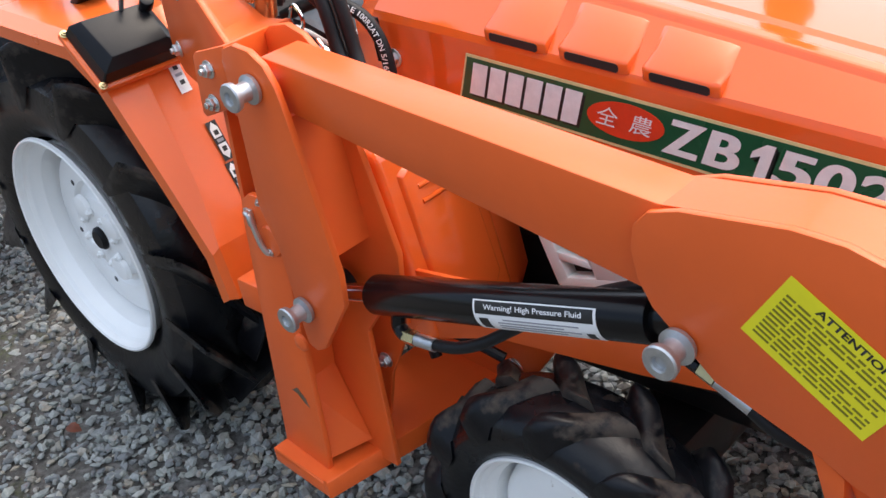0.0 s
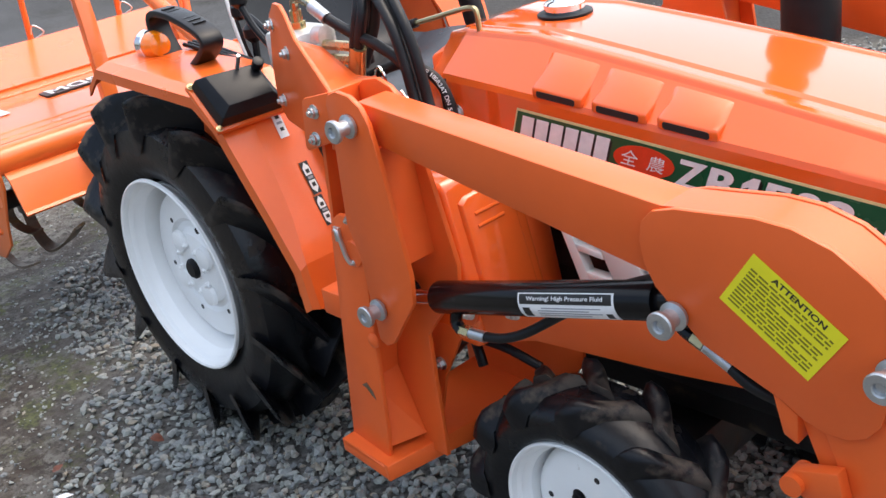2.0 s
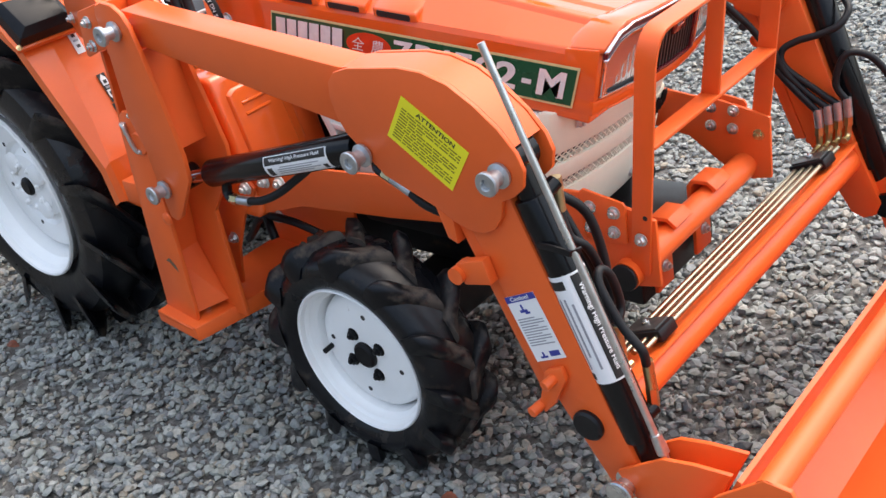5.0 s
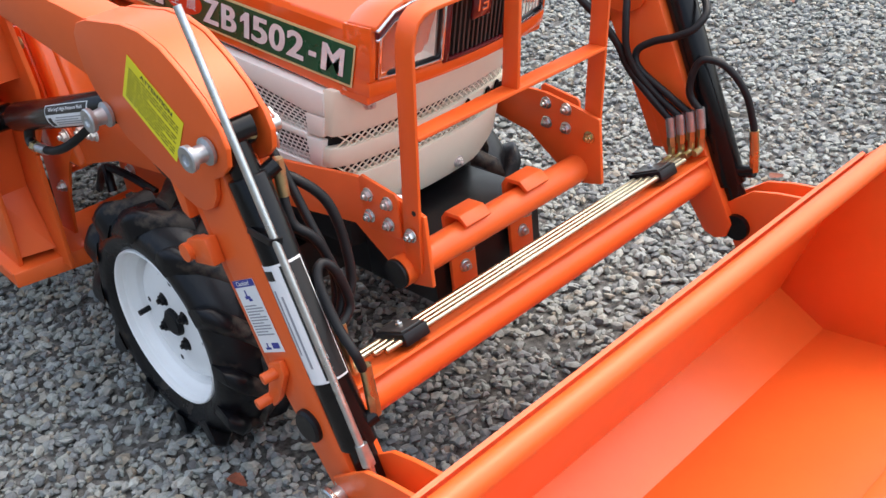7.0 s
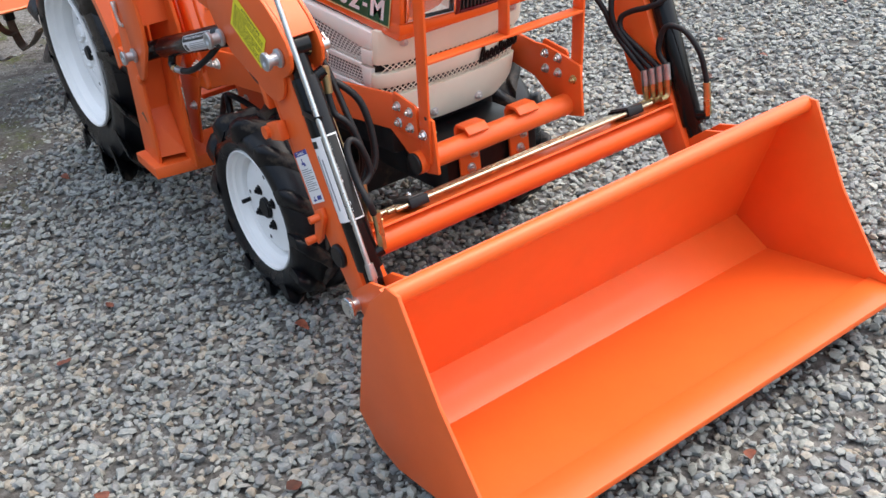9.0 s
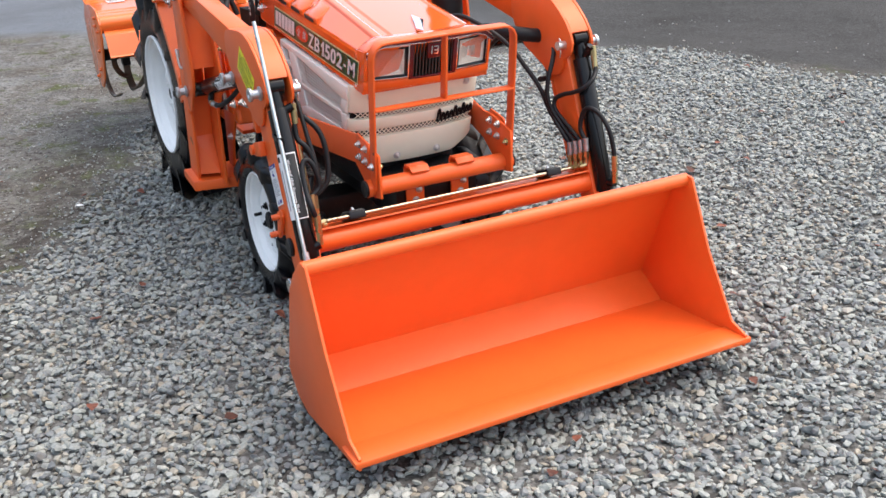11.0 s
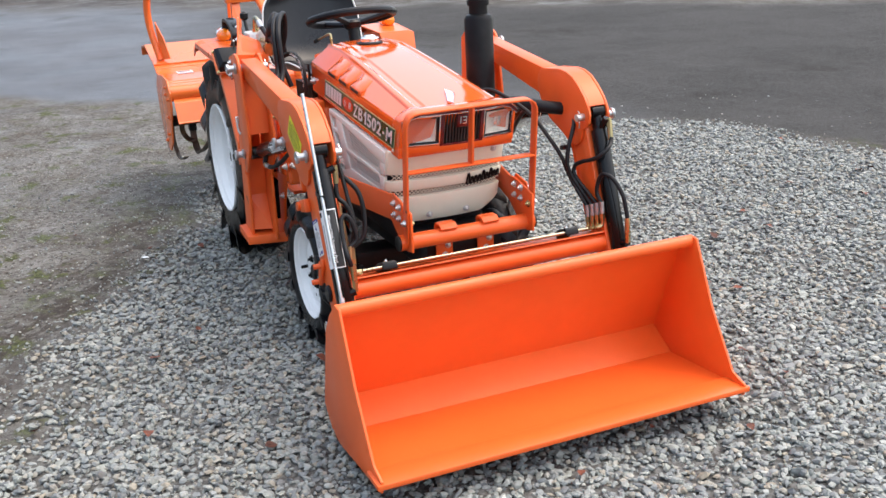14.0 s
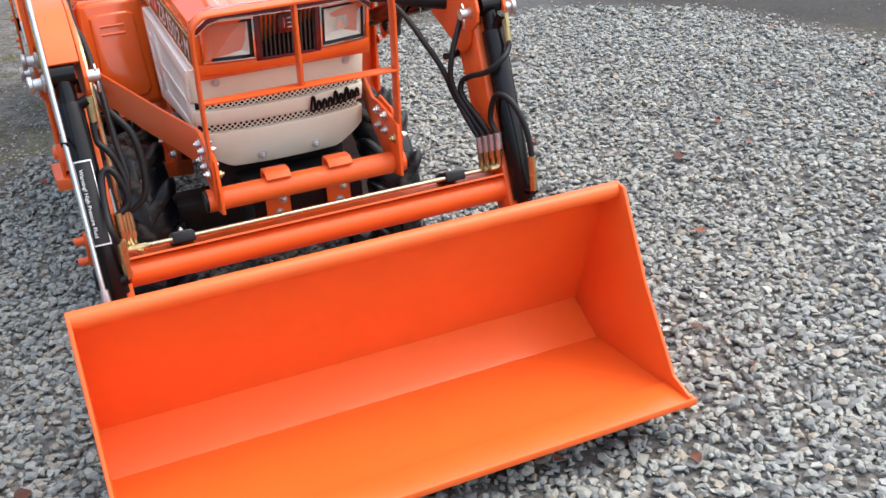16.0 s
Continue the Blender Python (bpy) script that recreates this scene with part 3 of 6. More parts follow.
def rear_wheel(parent, s):
    R, c, yr = 0.451, Vector((0, s * 0.335, 0.439)), 0.433
    rim = NB()
    f = 0.2477
    o = yr - 0.335
    lathe(rim, c, (0, s, 0), [(o - 0.004, f + 0.001), (o + 0.003, f), (o + 0.005, f - 0.004), (o + 0.002, f - 0.009), (o - 0.012, f - 0.011), (o - 0.02, f - 0.02), (o - 0.034, f - 0.024), (o - 0.045, f - 0.032), (o - 0.14, f - 0.037), (o - 0.142, 0.196), (o - 0.085, 0.1945), (o - 0.072, 0.19), (o - 0.066, 0.18), (o - 0.0655, 0.125), (o - 0.074, 0.115), (o - 0.074, 0.1), (o - 0.058, 0.088), (o - 0.053, 0.07), (o - 0.05, 0.045), (o - 0.05, 0.0), (-o, 0.0), (-o, f), (-o + 0.03, f - 0.03), (o - 0.03, f - 0.02)], 72, closed=True)
    wheel = part("wheel", rim, M_WHITE, parent, "white painted rear wheel rim", sharp=32)
    tyre(wheel, c, s, 0.242, 0.386, R, 0.205, 14, 0.021, "black tractor tyre with tall muddy lugs")
    y = c.y + s * (o - 0.05)
    part("hub_cap", lathe(NB(), (0, y, c.z), (0, s, 0), [(0, 0.026), (0.006, 0.026), (0.012, 0.02), (0.012, 0.001)], 24), M_MATT, wheel)
    for k in range(4):
        a = radians(45 + 90 * k + 12)
        part("wheel_lug", lathe(NB(), (0.075 * math.sin(a), y - s * 0.004, c.z + 0.075 * math.cos(a)), (0, s, 0), [(0, 0.03), (0.01, 0.027), (0.014, 0.016), (0.014, 0.001)], 20), M_WHITE, wheel)
        for d_ in (-0.25, 0.25):
            b = a + d_ * 1.6
            bolt((0.06 * math.sin(b), y, c.z + 0.06 * math.cos(b)), (0, s, 0), 0.008, wheel, M_WHITE, "wheel_bolt")
    for k in range(6):
        a = radians(60 * k + 20)
        # black disc on the surface, painting the shade of a drilled hole
        part("rim_hole", rod(NB(), (0.135 * math.sin(a), y - s * 0.03, c.z + 0.135 * math.cos(a)), (0.135 * math.sin(a), y - s * 0.0148, c.z + 0.135 * math.cos(a)), 0.0065, 12), M_INK, wheel)
    a = radians(35)
    part("valve", rod(NB(), (0.15 * math.sin(a), y - s * 0.05, c.z + 0.15 * math.cos(a)), (0.15 * math.sin(a), y + s * 0.012, c.z + 0.15 * math.cos(a)), 0.008, 10), M_MATT, wheel)
    return wheel


def front_wheel(parent, s):
    R, c, yr = 0.264, Vector((1.206, s * 0.335, 0.247)), 0.396
    f, o = 0.1687, 0.396 - 0.335
    rim = NB()
    lathe(rim, c, (0, s, 0), [(o - 0.004, f + 0.001), (o + 0.002, f), (o + 0.004, f - 0.003), (o + 0.001, f - 0.007), (o - 0.01, f - 0.009), (o - 0.015, f - 0.016), (o - 0.026, f - 0.019), (o - 0.032, f - 0.025), (o - 0.09, f - 0.029), (o - 0.092, 0.1375), (o - 0.055, 0.136), (o - 0.042, 0.131), (o - 0.034, 0.121), (o - 0.03, 0.105), (o - 0.028, 0.06), (o - 0.03, 0.0), (-o, 0.0), (-o, f), (-o + 0.03, f - 0.03), (o - 0.03, f - 0.02)], 64, closed=True)
    wheel = part("wheel", rim, M_WHITE, parent, "white painted front wheel rim", sharp=32)
    tyre(wheel, c, s, 0.164, 0.244, R, 0.15, 12, 0.031, "black front tractor tyre with worn muddy lugs", 0.1, 0.36, 0.27)
    y = c.y + s * (o - 0.03)
    part("hub_cap", lathe(NB(), (c.x, y, c.z), (0, s, 0), [(0, 0.03), (0.008, 0.029), (0.012, 0.024), (0.012, 0.001)], 24), M_MATT, wheel)
    for k in range(4):
        a = radians(45 + 90 * k + 15)
        bolt((c.x + 0.05 * math.sin(a), y, c.z + 0.05 * math.cos(a)), (0, s, 0), 0.011, wheel, M_MATT, "wheel_nut", 0.008)
        a += radians(40)
        # no hole is cut: a black disc gives its shade
        part("rim_hole", rod(NB(), (c.x + 0.095 * math.sin(a), y - s * 0.004, c.z + 0.095 * math.cos(a)), (c.x + 0.095 * math.sin(a), y + s * 0.0008, c.z + 0.095 * math.cos(a)), 0.006, 12), M_INK, wheel)
    a = radians(-95)
    part("valve", rod(NB(), (c.x + 0.108 * math.sin(a), y - s * 0.02, c.z + 0.108 * math.cos(a)), (c.x + 0.104 * math.sin(a), y + s * 0.025, c.z + 0.104 * math.cos(a)), 0.006, 10), M_MATT, wheel)
    return wheel


tractor = thing("compact_tractor", (0.6, 0, 0), "orange compact tractor with white wheels standing on gravel", "tractor")
for s in (-1, 1):
    rear_wheel(tractor, s)
    front_wheel(tractor, s)

# ---- hood ----


def hood_section(x):
    """Half outline (y, z) of the hood at x, from the side's lower edge up to the middle."""
    t = (x - 0.97) / (1.70 - 0.97)
    top = 1.012 - 0.088 * max(0.0, t) - 0.018 * t * t * (1 if t > 0 else 0)
    zb = 0.822 - 0.07 * t
    zs = 0.925 - 0.062 * t
    yr = 0.125 + 0.02 * t
    return [(0.2, zb), (0.2, zs), (0.196, zs + 0.01), (yr + 0.008, top - 0.012), (yr + 0.002, top - 0.003), (yr - 0.012, top), (yr - 0.02, top - 0.0045), (yr - 0.038, top - 0.0045), (yr - 0.046, top), (0.0, top + 0.002)]


bm = NB()
xs = [0.80, 0.97, 1.15, 1.35, 1.55, 1.74]
rings = []
for x in xs:
    half = hood_section(x)
    outl = [(-y, z) for y, z in half] + [(y, z) for y, z in reversed(half[:-1])]
    rings.append([bm.verts.new((x if x < 1.7 else 1.771 - 0.25 * (0.89 - z) - 0.8 * y * y, y, z)) for y, z in outl])
# the rear slopes down to the dash
half = hood_section(0.80)
outl = [(-y * 0.86, z if i < 2 else z - 0.015) for i, (y, z) in enumerate(half)]
outl = outl + [(-y, z) for y, z in reversed(outl[:-1])]
rings.insert(0, [bm.verts.new((0.735 if 1 < i < len(outl) - 2 else 0.72, y, z)) for i, (y, z) in enumerate(outl)])
for a, b in zip(rings, rings[1:]):
    for i in range(len(a) - 1):
        bm.faces.new((a[i], a[i + 1], b[i + 1], b[i]))
bm.faces.new(rings[0])
bm.faces.new(list(reversed(rings[-1])))
for a, b in zip(rings, rings[1:]):
    bm.faces.new((a[-1], a[0], b[0], b[-1]))
hood = part("hood", bm, M_HOOD, tractor, "glossy orange hood with raised ribs", bevel=0.003, sharp=9)

# front cowl round the headlamps: it leans back towards its foot and bows forward in the middle
def wide(bm, x0, x1, y0, y1, z0, z1, n=12):
    """A bar along y in short lengths, so that it can follow the bow."""
    rows = []
    for i in range(n + 1):
        y = y0 + (y1 - y0) * i / n
        rows.append([bm.verts.new((x, y, z)) for x, z in ((x0, z0), (x1, z0), (x1, z1), (x0, z1))])
    for a, b in zip(rows, rows[1:]):
        for i in range(4):
            bm.faces.new((a[i], a[(i + 1) % 4], b[(i + 1) % 4], b[i]))
    bm.faces.new(list(reversed(rows[0])))
    bm.faces.new(rows[-1])
    return bm


def rake(bm):
    for v in bm.verts:
        v.co.x -= 0.25 * (0.89 - v.co.z) + 0.8 * v.co.y ** 2
        if v.co.z > 0.8852:
            v.co.z -= 0.8 * max(0.0, abs(v.co.y) - 0.16)
    return bm


cowl = part("cowl", rake(wide(NB(), 1.70, 1.747, -0.197, 0.197, 0.764, 0.9, 16)), M_HOOD, hood, bevel=0.003)
for y0, y1, z0, z1 in ((-0.2, 0.2, 0.762, 0.787), (-0.198, 0.198, 0.899, 0.907)):
    part("cowl_lip", rake(wide(NB(), 1.71, 1.775, y0, y1, z0, z1, 16)), M_HOOD, cowl, bevel=0.003)
for y in (-0.2, 0.19):
    part("cowl_cheek", rake(wide(NB(), 1.71, 1.775, y, y + 0.01, 0.7872, 0.875, 2)), M_HOOD, cowl, bevel=0.003)
for s in (-1, 1):
    def span(a, b):
        return min(s * a, s * b), max(s * a, s * b)
    lamp = part("headlamp", rake(wide(NB(), 1.748, 1.753, *span(0.072, 0.186), 0.787, 0.885, 4)), M_MATT, tractor, "rectangular headlamp with chrome bezel")
    b2 = NB()
    for y0, y1, z0, z1 in ((0.074, 0.187, 0.789, 0.7935), (0.074, 0.187, 0.8805, 0.885), (0.074, 0.0785, 0.79, 0.884), (0.1825, 0.187, 0.79, 0.884)):
        wide(b2, 1.752, 1.7775, *span(y0, y1), z0, z1, 4)
    part("bezel", rake(b2), M_CHROME, lamp, bevel=0.0012)
    b2 = NB()
    for y0, y1, z0, z1 in ((0.0785, 0.1845, 0.7935, 0.8), (0.0785, 0.1845, 0.874, 0.8805), (0.0785, 0.086, 0.8, 0.874), (0.177, 0.1845, 0.8, 0.874)):
        wide(b2, 1.752, 1.769, *span(y0, y1), z0, z1, 4)
    part("bezel_inner", rake(b2), M_PLASTIC, lamp, bevel=0.001)
    # a deep bowl: four sloped walls round a flat bottom
    b2 = NB()
    yo, yi = span(0.086, 0.177), span(0.105, 0.158)
    outer = [b2.verts.new((1.768, y, z)) for y, z in ((yo[0], 0.8), (yo[1], 0.8), (yo[1], 0.874), (yo[0], 0.874))]
    inner = [b2.verts.new((1.755, y, z)) for y, z in ((yi[0], 0.816), (yi[1], 0.816), (yi[1], 0.858), (yi[0], 0.858))]
    for i in range(4):
        b2.faces.new((outer[i], outer[(i + 1) % 4], inner[(i + 1) % 4], inner[i]))
    b2.faces.new(inner)
    part("reflector", rake(b2), M_LAMP, lamp)
    yb = span(0.118, 0.145)
    part("bulb_shield", rake(box(NB(), 1.757, 1.765, *yb, 0.822, 0.852)), M_CHROME, lamp, bevel=0.002)
    b2 = wide(NB(), 1.768, 1.772, *span(0.0855, 0.1775), 0.7995, 0.8745, 4)
    g = part("lens", rake(b2), M_GLASS, lamp)
    g.visible_shadow = False
trim = part("lamp_trim", rake(wide(NB(), 1.772, 1.781, -0.197, 0.197, 0.887, 0.9, 14)), M_RED, hood, "glossy dark red trim over the headlamps", bevel=0.002)
for z in (0.8855, 0.9):
    part("trim_line", rake(wide(NB(), 1.775, 1.7835, -0.198, 0.198, z, z + 0.003, 14)), M_CHROME, trim, bevel=0.0008)
# badge grille between the lamps
grid = part("grille_insert", rake(wide(NB(), 1.748, 1.7535, -0.071, 0.071, 0.785, 0.887, 6)), M_MATT, tractor, "black slatted grille with a red badge")
for k in range(13):
    y = -0.06 + k * 0.01
    part("slat", rake(box(NB(), 1.754, 1.772, y - 0.0018, y + 0.0018, 0.79, 0.884)), M_CASTGREY, grid)
for y in (-0.068, 0.068):
    part("bezel", rake(box(NB(), 1.754, 1.777, y - 0.006, y + 0.006, 0.782, 0.888)), M_RED, grid, bevel=0.002)
part("bezel", rake(wide(NB(), 1.754, 1.777, -0.062, 0.062, 0.782, 0.789, 6)), M_RED, grid, bevel=0.002)
badge = part("badge", rake(box(NB(), 1.7725, 1.779, -0.022, 0.02, 0.838, 0.882)), M_RED, grid, "dark red enamel badge with chrome strokes", bevel=0.003)
for y0, y1, z0, z1 in ((-0.011, -0.008, 0.85, 0.873), (-0.002, 0.01, 0.87, 0.873), (-0.001, 0.009, 0.859, 0.862), (-0.002, 0.01, 0.849, 0.852), (0.008, 0.011, 0.85, 0.873)):
    part("badge_stroke", rake(box(NB(), 1.779, 1.7796, y0, y1, z0, z1)), M_CHROME, badge)

# ---- white nose grille ----


def nose_x(y, z):
    """The nose's front: it leans back towards the foot and bows forward in the middle."""
    e = max(0.0, abs(y) - 0.172) / 0.036
    return 1.668 - 0.33 * (0.725 - z) - 0.7 * y * y - 0.012 * e * e


def nose_band(z0, z1, back, foot=None, half=0.208, n=26):
    """A pressed band across the nose between two heights; foot: its lower edge at y."""
    bm = NB()
    rows = []
    for i in range(n + 1):
        y = half * (2 * i / n - 1)
        low = foot(y) if foot else z0
        rows.append([bm.verts.new(p) for p in ((nose_x(y, low) - back, y, low), (nose_x(y, low), y, low), (nose_x(y, z1), y, z1), (nose_x(y, z1) - back, y, z1))])
    for a, b in zip(rows, rows[1:]):
        for i in range(4):
            bm.faces.new((a[i], a[(i + 1) % 4], b[(i + 1) % 4], b[i]))
    bm.faces.new(list(reversed(rows[0])))
    bm.faces.new(rows[-1])
    return bm


# black sheet behind the mesh, put there for the shade inside the nose
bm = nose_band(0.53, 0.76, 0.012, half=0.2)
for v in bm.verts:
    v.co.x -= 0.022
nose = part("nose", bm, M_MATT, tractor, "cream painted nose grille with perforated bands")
part("nose_band", nose_band(0.677, 0.762, 0.03), M_NOSE, nose, bevel=0.004)
part("nose_band", nose_band(0.617, 0.655, 0.03), M_NOSE, nose, bevel=0.004)
part("nose_band", nose_band(0.498, 0.594, 0.03, lambda y: 0.498 + 0.62 * max(0.0, abs(y) - 0.135)), M_NOSE, nose, bevel=0.004)
for z0, z1 in ((0.655, 0.677), (0.594, 0.617)):
    bm = NB()
    pitch = 0.0132
    for k in range(-16, 17):
        for dirn in (-1, 1):
            ya, yb = k * pitch, k * pitch + dirn * pitch * 1.9
            if max(abs(ya), abs(yb)) > 0.2:
                continue
            rod(bm, (nose_x(ya, z0) - 0.007, ya, z0 - 0.001), (nose_x(yb, z1) - 0.007, yb, z1 + 0.001), 0.0015, 5)
    part("mesh_band", bm, M_NOSE, nose)
# raised script badge, drawn as a run of loops and strokes
script = NB()


def on_nose(y, z):
    return (nose_x(y, z) + 0.005, y, z)


pts = []
for k in range(9):
    y = 0.062 + k * 0.0148
    zb = 0.616 + 0.0012 * k
    hi_ = 0.034 if k == 0 else (0.03 if k in (4, 6) else 0.019)
    pts += [on_nose(y, zb), on_nose(y + 0.004, zb + hi_), on_nose(y + 0.009, zb + hi_ * 0.85), on_nose(y + 0.0105, zb + 0.004)]
tube(script, pts, 0.0032, 6, 3)
tube(script, [on_nose(0.06, 0.614), on_nose(0.12, 0.618), on_nose(0.195, 0.625)], 0.0024, 6, 4)
part("script_badge", script, M_MATT, nose, "dark raised script badge")
for y in (-0.062, 0.073):
    bolt((nose_x(y, 0.52), y, 0.52), (1, 0, -0.3), 0.0085, nose, M_ALLOY)
for y in (-0.155, 0.155):
    bolt((nose_x(y, 0.728), y, 0.728), (1, 0, -0.3), 0.0085, nose, M_ALLOY)

# perforated side panels
for s in (-1, 1):
    # the first plate is a black sheet, added as the shade behind the slots
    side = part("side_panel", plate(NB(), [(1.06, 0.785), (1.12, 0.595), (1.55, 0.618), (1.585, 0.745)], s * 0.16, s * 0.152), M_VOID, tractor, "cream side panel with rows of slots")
    frame_bm = NB()
    for poly in ([(1.03, 0.806), (1.612, 0.755), (1.603, 0.713), (1.556, 0.713), (1.172, 0.776), (1.03, 0.786)],
                 [(1.603, 0.712), (1.556, 0.712), (1.551, 0.674), (1.592, 0.674)],
                 [(1.589, 0.668), (1.545, 0.668), (1.546, 0.617), (1.572, 0.617)],
                 [(1.195, 0.69), (1.55, 0.673), (1.545, 0.661), (1.206, 0.673)],
                 [(1.105, 0.572), (1.571, 0.604), (1.572, 0.616), (1.238, 0.622), (1.112, 0.59)],
                 [(1.03, 0.786), (1.045, 0.785), (1.125, 0.59), (1.105, 0.574)],
                 [(1.1, 0.781), (1.173, 0.776), (1.24, 0.622), (1.175, 0.603)],
                 [(1.062, 0.742), (1.12, 0.737), (1.126, 0.724), (1.067, 0.728)],
                 [(1.086, 0.682), (1.142, 0.676), (1.148, 0.663), (1.092, 0.668)],
                 [(1.106, 0.632), (1.162, 0.63), (1.168, 0.618), (1.111, 0.618)]):
        plate(frame_bm, poly, s * 0.19, s * 0.212)
    part("panel_frame", frame_bm, M_CREAM, side, bevel=0.0025)
    slots = NB()
    for (xr, zt, zb), (xr2,), (xf, zft, zfb), rows in (((1.172, 0.776, 0.69), (1.195,), (1.556, 0.713, 0.674), 7), ((1.206, 0.674, 0.622), (1.238,), (1.546, 0.661, 0.617), 6)):
        def at(f, g):
            x0_ = xr + (xr2 - xr) * g
            x = x0_ + (xf - x0_) * f
            return x, (zt + (zb - zt) * g) * (1 - f) + (zft + (zfb - zft) * g) * f
        for r in range(rows + 1):
            g0, g1 = max(0.0, (r - 0.14) / rows), min(1.0, (r + 0.14) / rows)
            plate(slots, [at(0, g0), at(1, g0), at(1, g1), at(0, g1)], s * 0.2073, s * 0.2085)
        for r in range(rows):
            n_ = 26
            for k in range(n_ + 1):
                f = (k + 0.5 * (r % 2)) / n_
                if f < 0.985:
                    plate(slots, [at(f, r / rows), at(f + 0.008, r / rows), at(f + 0.008, (r + 1) / rows), at(f, (r + 1) / rows)], s * 0.207, s * 0.208)
    part("slotted_grid", slots, M_CREAM, side)

# decal on the hood's side
O0 = Vector((0.955, -0.2012, 0.8365))
RT, UP = Vector((0.721, 0, -0.063)), Vector((0.026, 0, 0.0705))
decal = part("decal", flat(NB(), O0, RT, UP, 0, 1, 0, 1, 0.0006), M_GOLD, hood, "dark green decal with white letters")
part("decal_field", flat(NB(), O0, RT, UP, 0.005, 0.995, 0.06, 0.94, 0.0014), M_GREEN, decal)
for dx, dy, mat_, lift in ((0.006, -0.05, M_INK, 0.002), (0.0, 0.0, M_DECALWHITE, 0.003)):
    for k in range(6):
        a = 0.024 + k * 0.0435 + dx
        q = [O0 + RT * (a + x) + UP * (y + dy) + Vector((0, -lift, 0)) for x, y in ((0.002, 0.2), (0.038, 0.2), (0.036, 0.86), (0.0, 0.86))]
        part("letter_block", slab(NB(), q, (0, -0.0006, 0)), mat_, decal)
ov = NB()
slab(ov, [O0 + RT * (0.372 + 0.078 * math.cos(t)) + UP * (0.54 + 0.34 * math.sin(t)) + Vector((0, -0.0024, 0)) for t in (2 * math.pi * i / 32 for i in range(32))], (0, -0.0006, 0))
part("oval_mark", ov, M_DECALRED, decal)
lettering("\u5168", O0 + RT * 0.315 + UP * 0.37 + Vector((0, -0.0036, 0)), RT * 0.043, UP * 0.36, M_DECALWHITE, decal)
lettering("\u8fb2", O0 + RT * 0.384 + UP * 0.37 + Vector((0, -0.0036, 0)), RT * 0.043, UP * 0.36, M_DECALWHITE, decal)
# each letter has its own width, with a black drop shadow behind
for ch, u0, u1 in (("Z", 0.454, 0.522), ("B", 0.53, 0.592), ("1", 0.607, 0.641), ("5", 0.649, 0.71), ("0", 0.714, 0.773), ("2", 0.778, 0.84), ("-", 0.855, 0.882), ("M", 0.898, 0.972)):
    if ch == "1":
        for dx, dy, mat_, lift in ((0.008, -0.07, M_INK, 0.0018), (0.004, -0.035, M_INK, 0.0021), (0.0, 0.0, M_DECALWHITE, 0.0028)):
            one = [O0 + RT * (u0 + dx + (u1 - u0) * a) + UP * (0.19 + dy + 0.65 * b) + Vector((0, -lift, 0)) for a, b in ((0.42, 0), (1, 0), (0.95, 1), (0.5, 1), (-0.05, 0.74), (-0.05, 0.54), (0.4, 0.66))]
            part("lettering", slab(NB(), one, (0, -0.0002, 0)), mat_, decal)
        continue
    v0, v1 = (0.4, 0.52) if ch == "-" else (0.19, 0.84)
    for dx, dy, mat_, lift, bold in ((0.008, -0.07, M_INK, 0.0017, 0.02), (0.005, -0.045, M_INK, 0.0019, 0.02), (0.002, -0.02, M_INK, 0.0021, 0.02), (0.0, 0.0, M_DECALWHITE, 0.0028, 0.02), (0.0025, 0.0, M_DECALWHITE, 0.003, 0.02), (0.005, 0.0, M_DECALWHITE, 0.0032, 0.02)):
        lettering(ch, O0 + RT * (u0 + dx) + UP * (v0 + dy) + Vector((0, -lift, 0)), RT * (u1 - u0 - 0.005), UP * (v1 - v0), mat_, decal, bold=bold)

# raised vents on the shoulder, filler cap
for k in range(3):
    x = 1.016 + k * 0.1235
    z = 0.9355 - (x - 1.0) * 0.085
    w, dz = 0.104, -0.0088
    # a wedge that stands proud over the slot and runs out into the shoulder above it
    pad = NB()
    rows = []
    for u, rise in ((0.0, 0.0), (0.1, 1.0), (0.9, 1.0), (1.0, 0.0)):
        sec = hood_section(x + w * u)
        (y2, z2), (y3, z3) = sec[2], sec[3]
        base = z + dz * u
        rows.append([pad.verts.new((x + w * u, -y, h)) for y, h in ((0.1985 + 0.0035 * rise, base - 0.006), (0.1985 + 0.004 * rise, base + 0.0095), (y2 + 0.0035 * rise, base + 0.0115 + 0.0015 * rise), (y2 + (y3 - y2) * 0.45, z2 + (z3 - z2) * 0.45 + 0.009 * rise + 0.0005), (y2 + (y3 - y2) * 0.9, z2 + (z3 - z2) * 0.9 + 0.002 * rise + 0.0008), (y3, z3 - 0.02), (0.19, base - 0.004))])
    for a, b in zip(rows, rows[1:]):
        for i in range(7):
            pad.faces.new((a[i], a[(i + 1) % 7], b[(i + 1) % 7], b[i]))
    pad.faces.new(list(reversed(rows[0])))
    pad.faces.new(rows[-1])
    pad = part("vent_pad", pad, M_HOOD, hood, bevel=0.0025)
    a, b = x + 0.013, x + w - 0.011
    za, zb = z + dz * 0.12, z + dz * 0.88
    # black patch on the lip in place of the shade inside an open slot
    part("vent_slot", slab(NB(), [(a, -0.2024, za - 0.0005), (a + 0.003, -0.2024, za - 0.003), (b - 0.003, -0.2024, zb - 0.003), (b, -0.2024, zb - 0.0005), (b, -0.2024, zb + 0.006), (b - 0.003, -0.2027, zb + 0.0085), (a + 0.003, -0.2027, za + 0.0085), (a, -0.2024, za + 0.006)], (0, -0.0008, 0)), M_INK, pad)
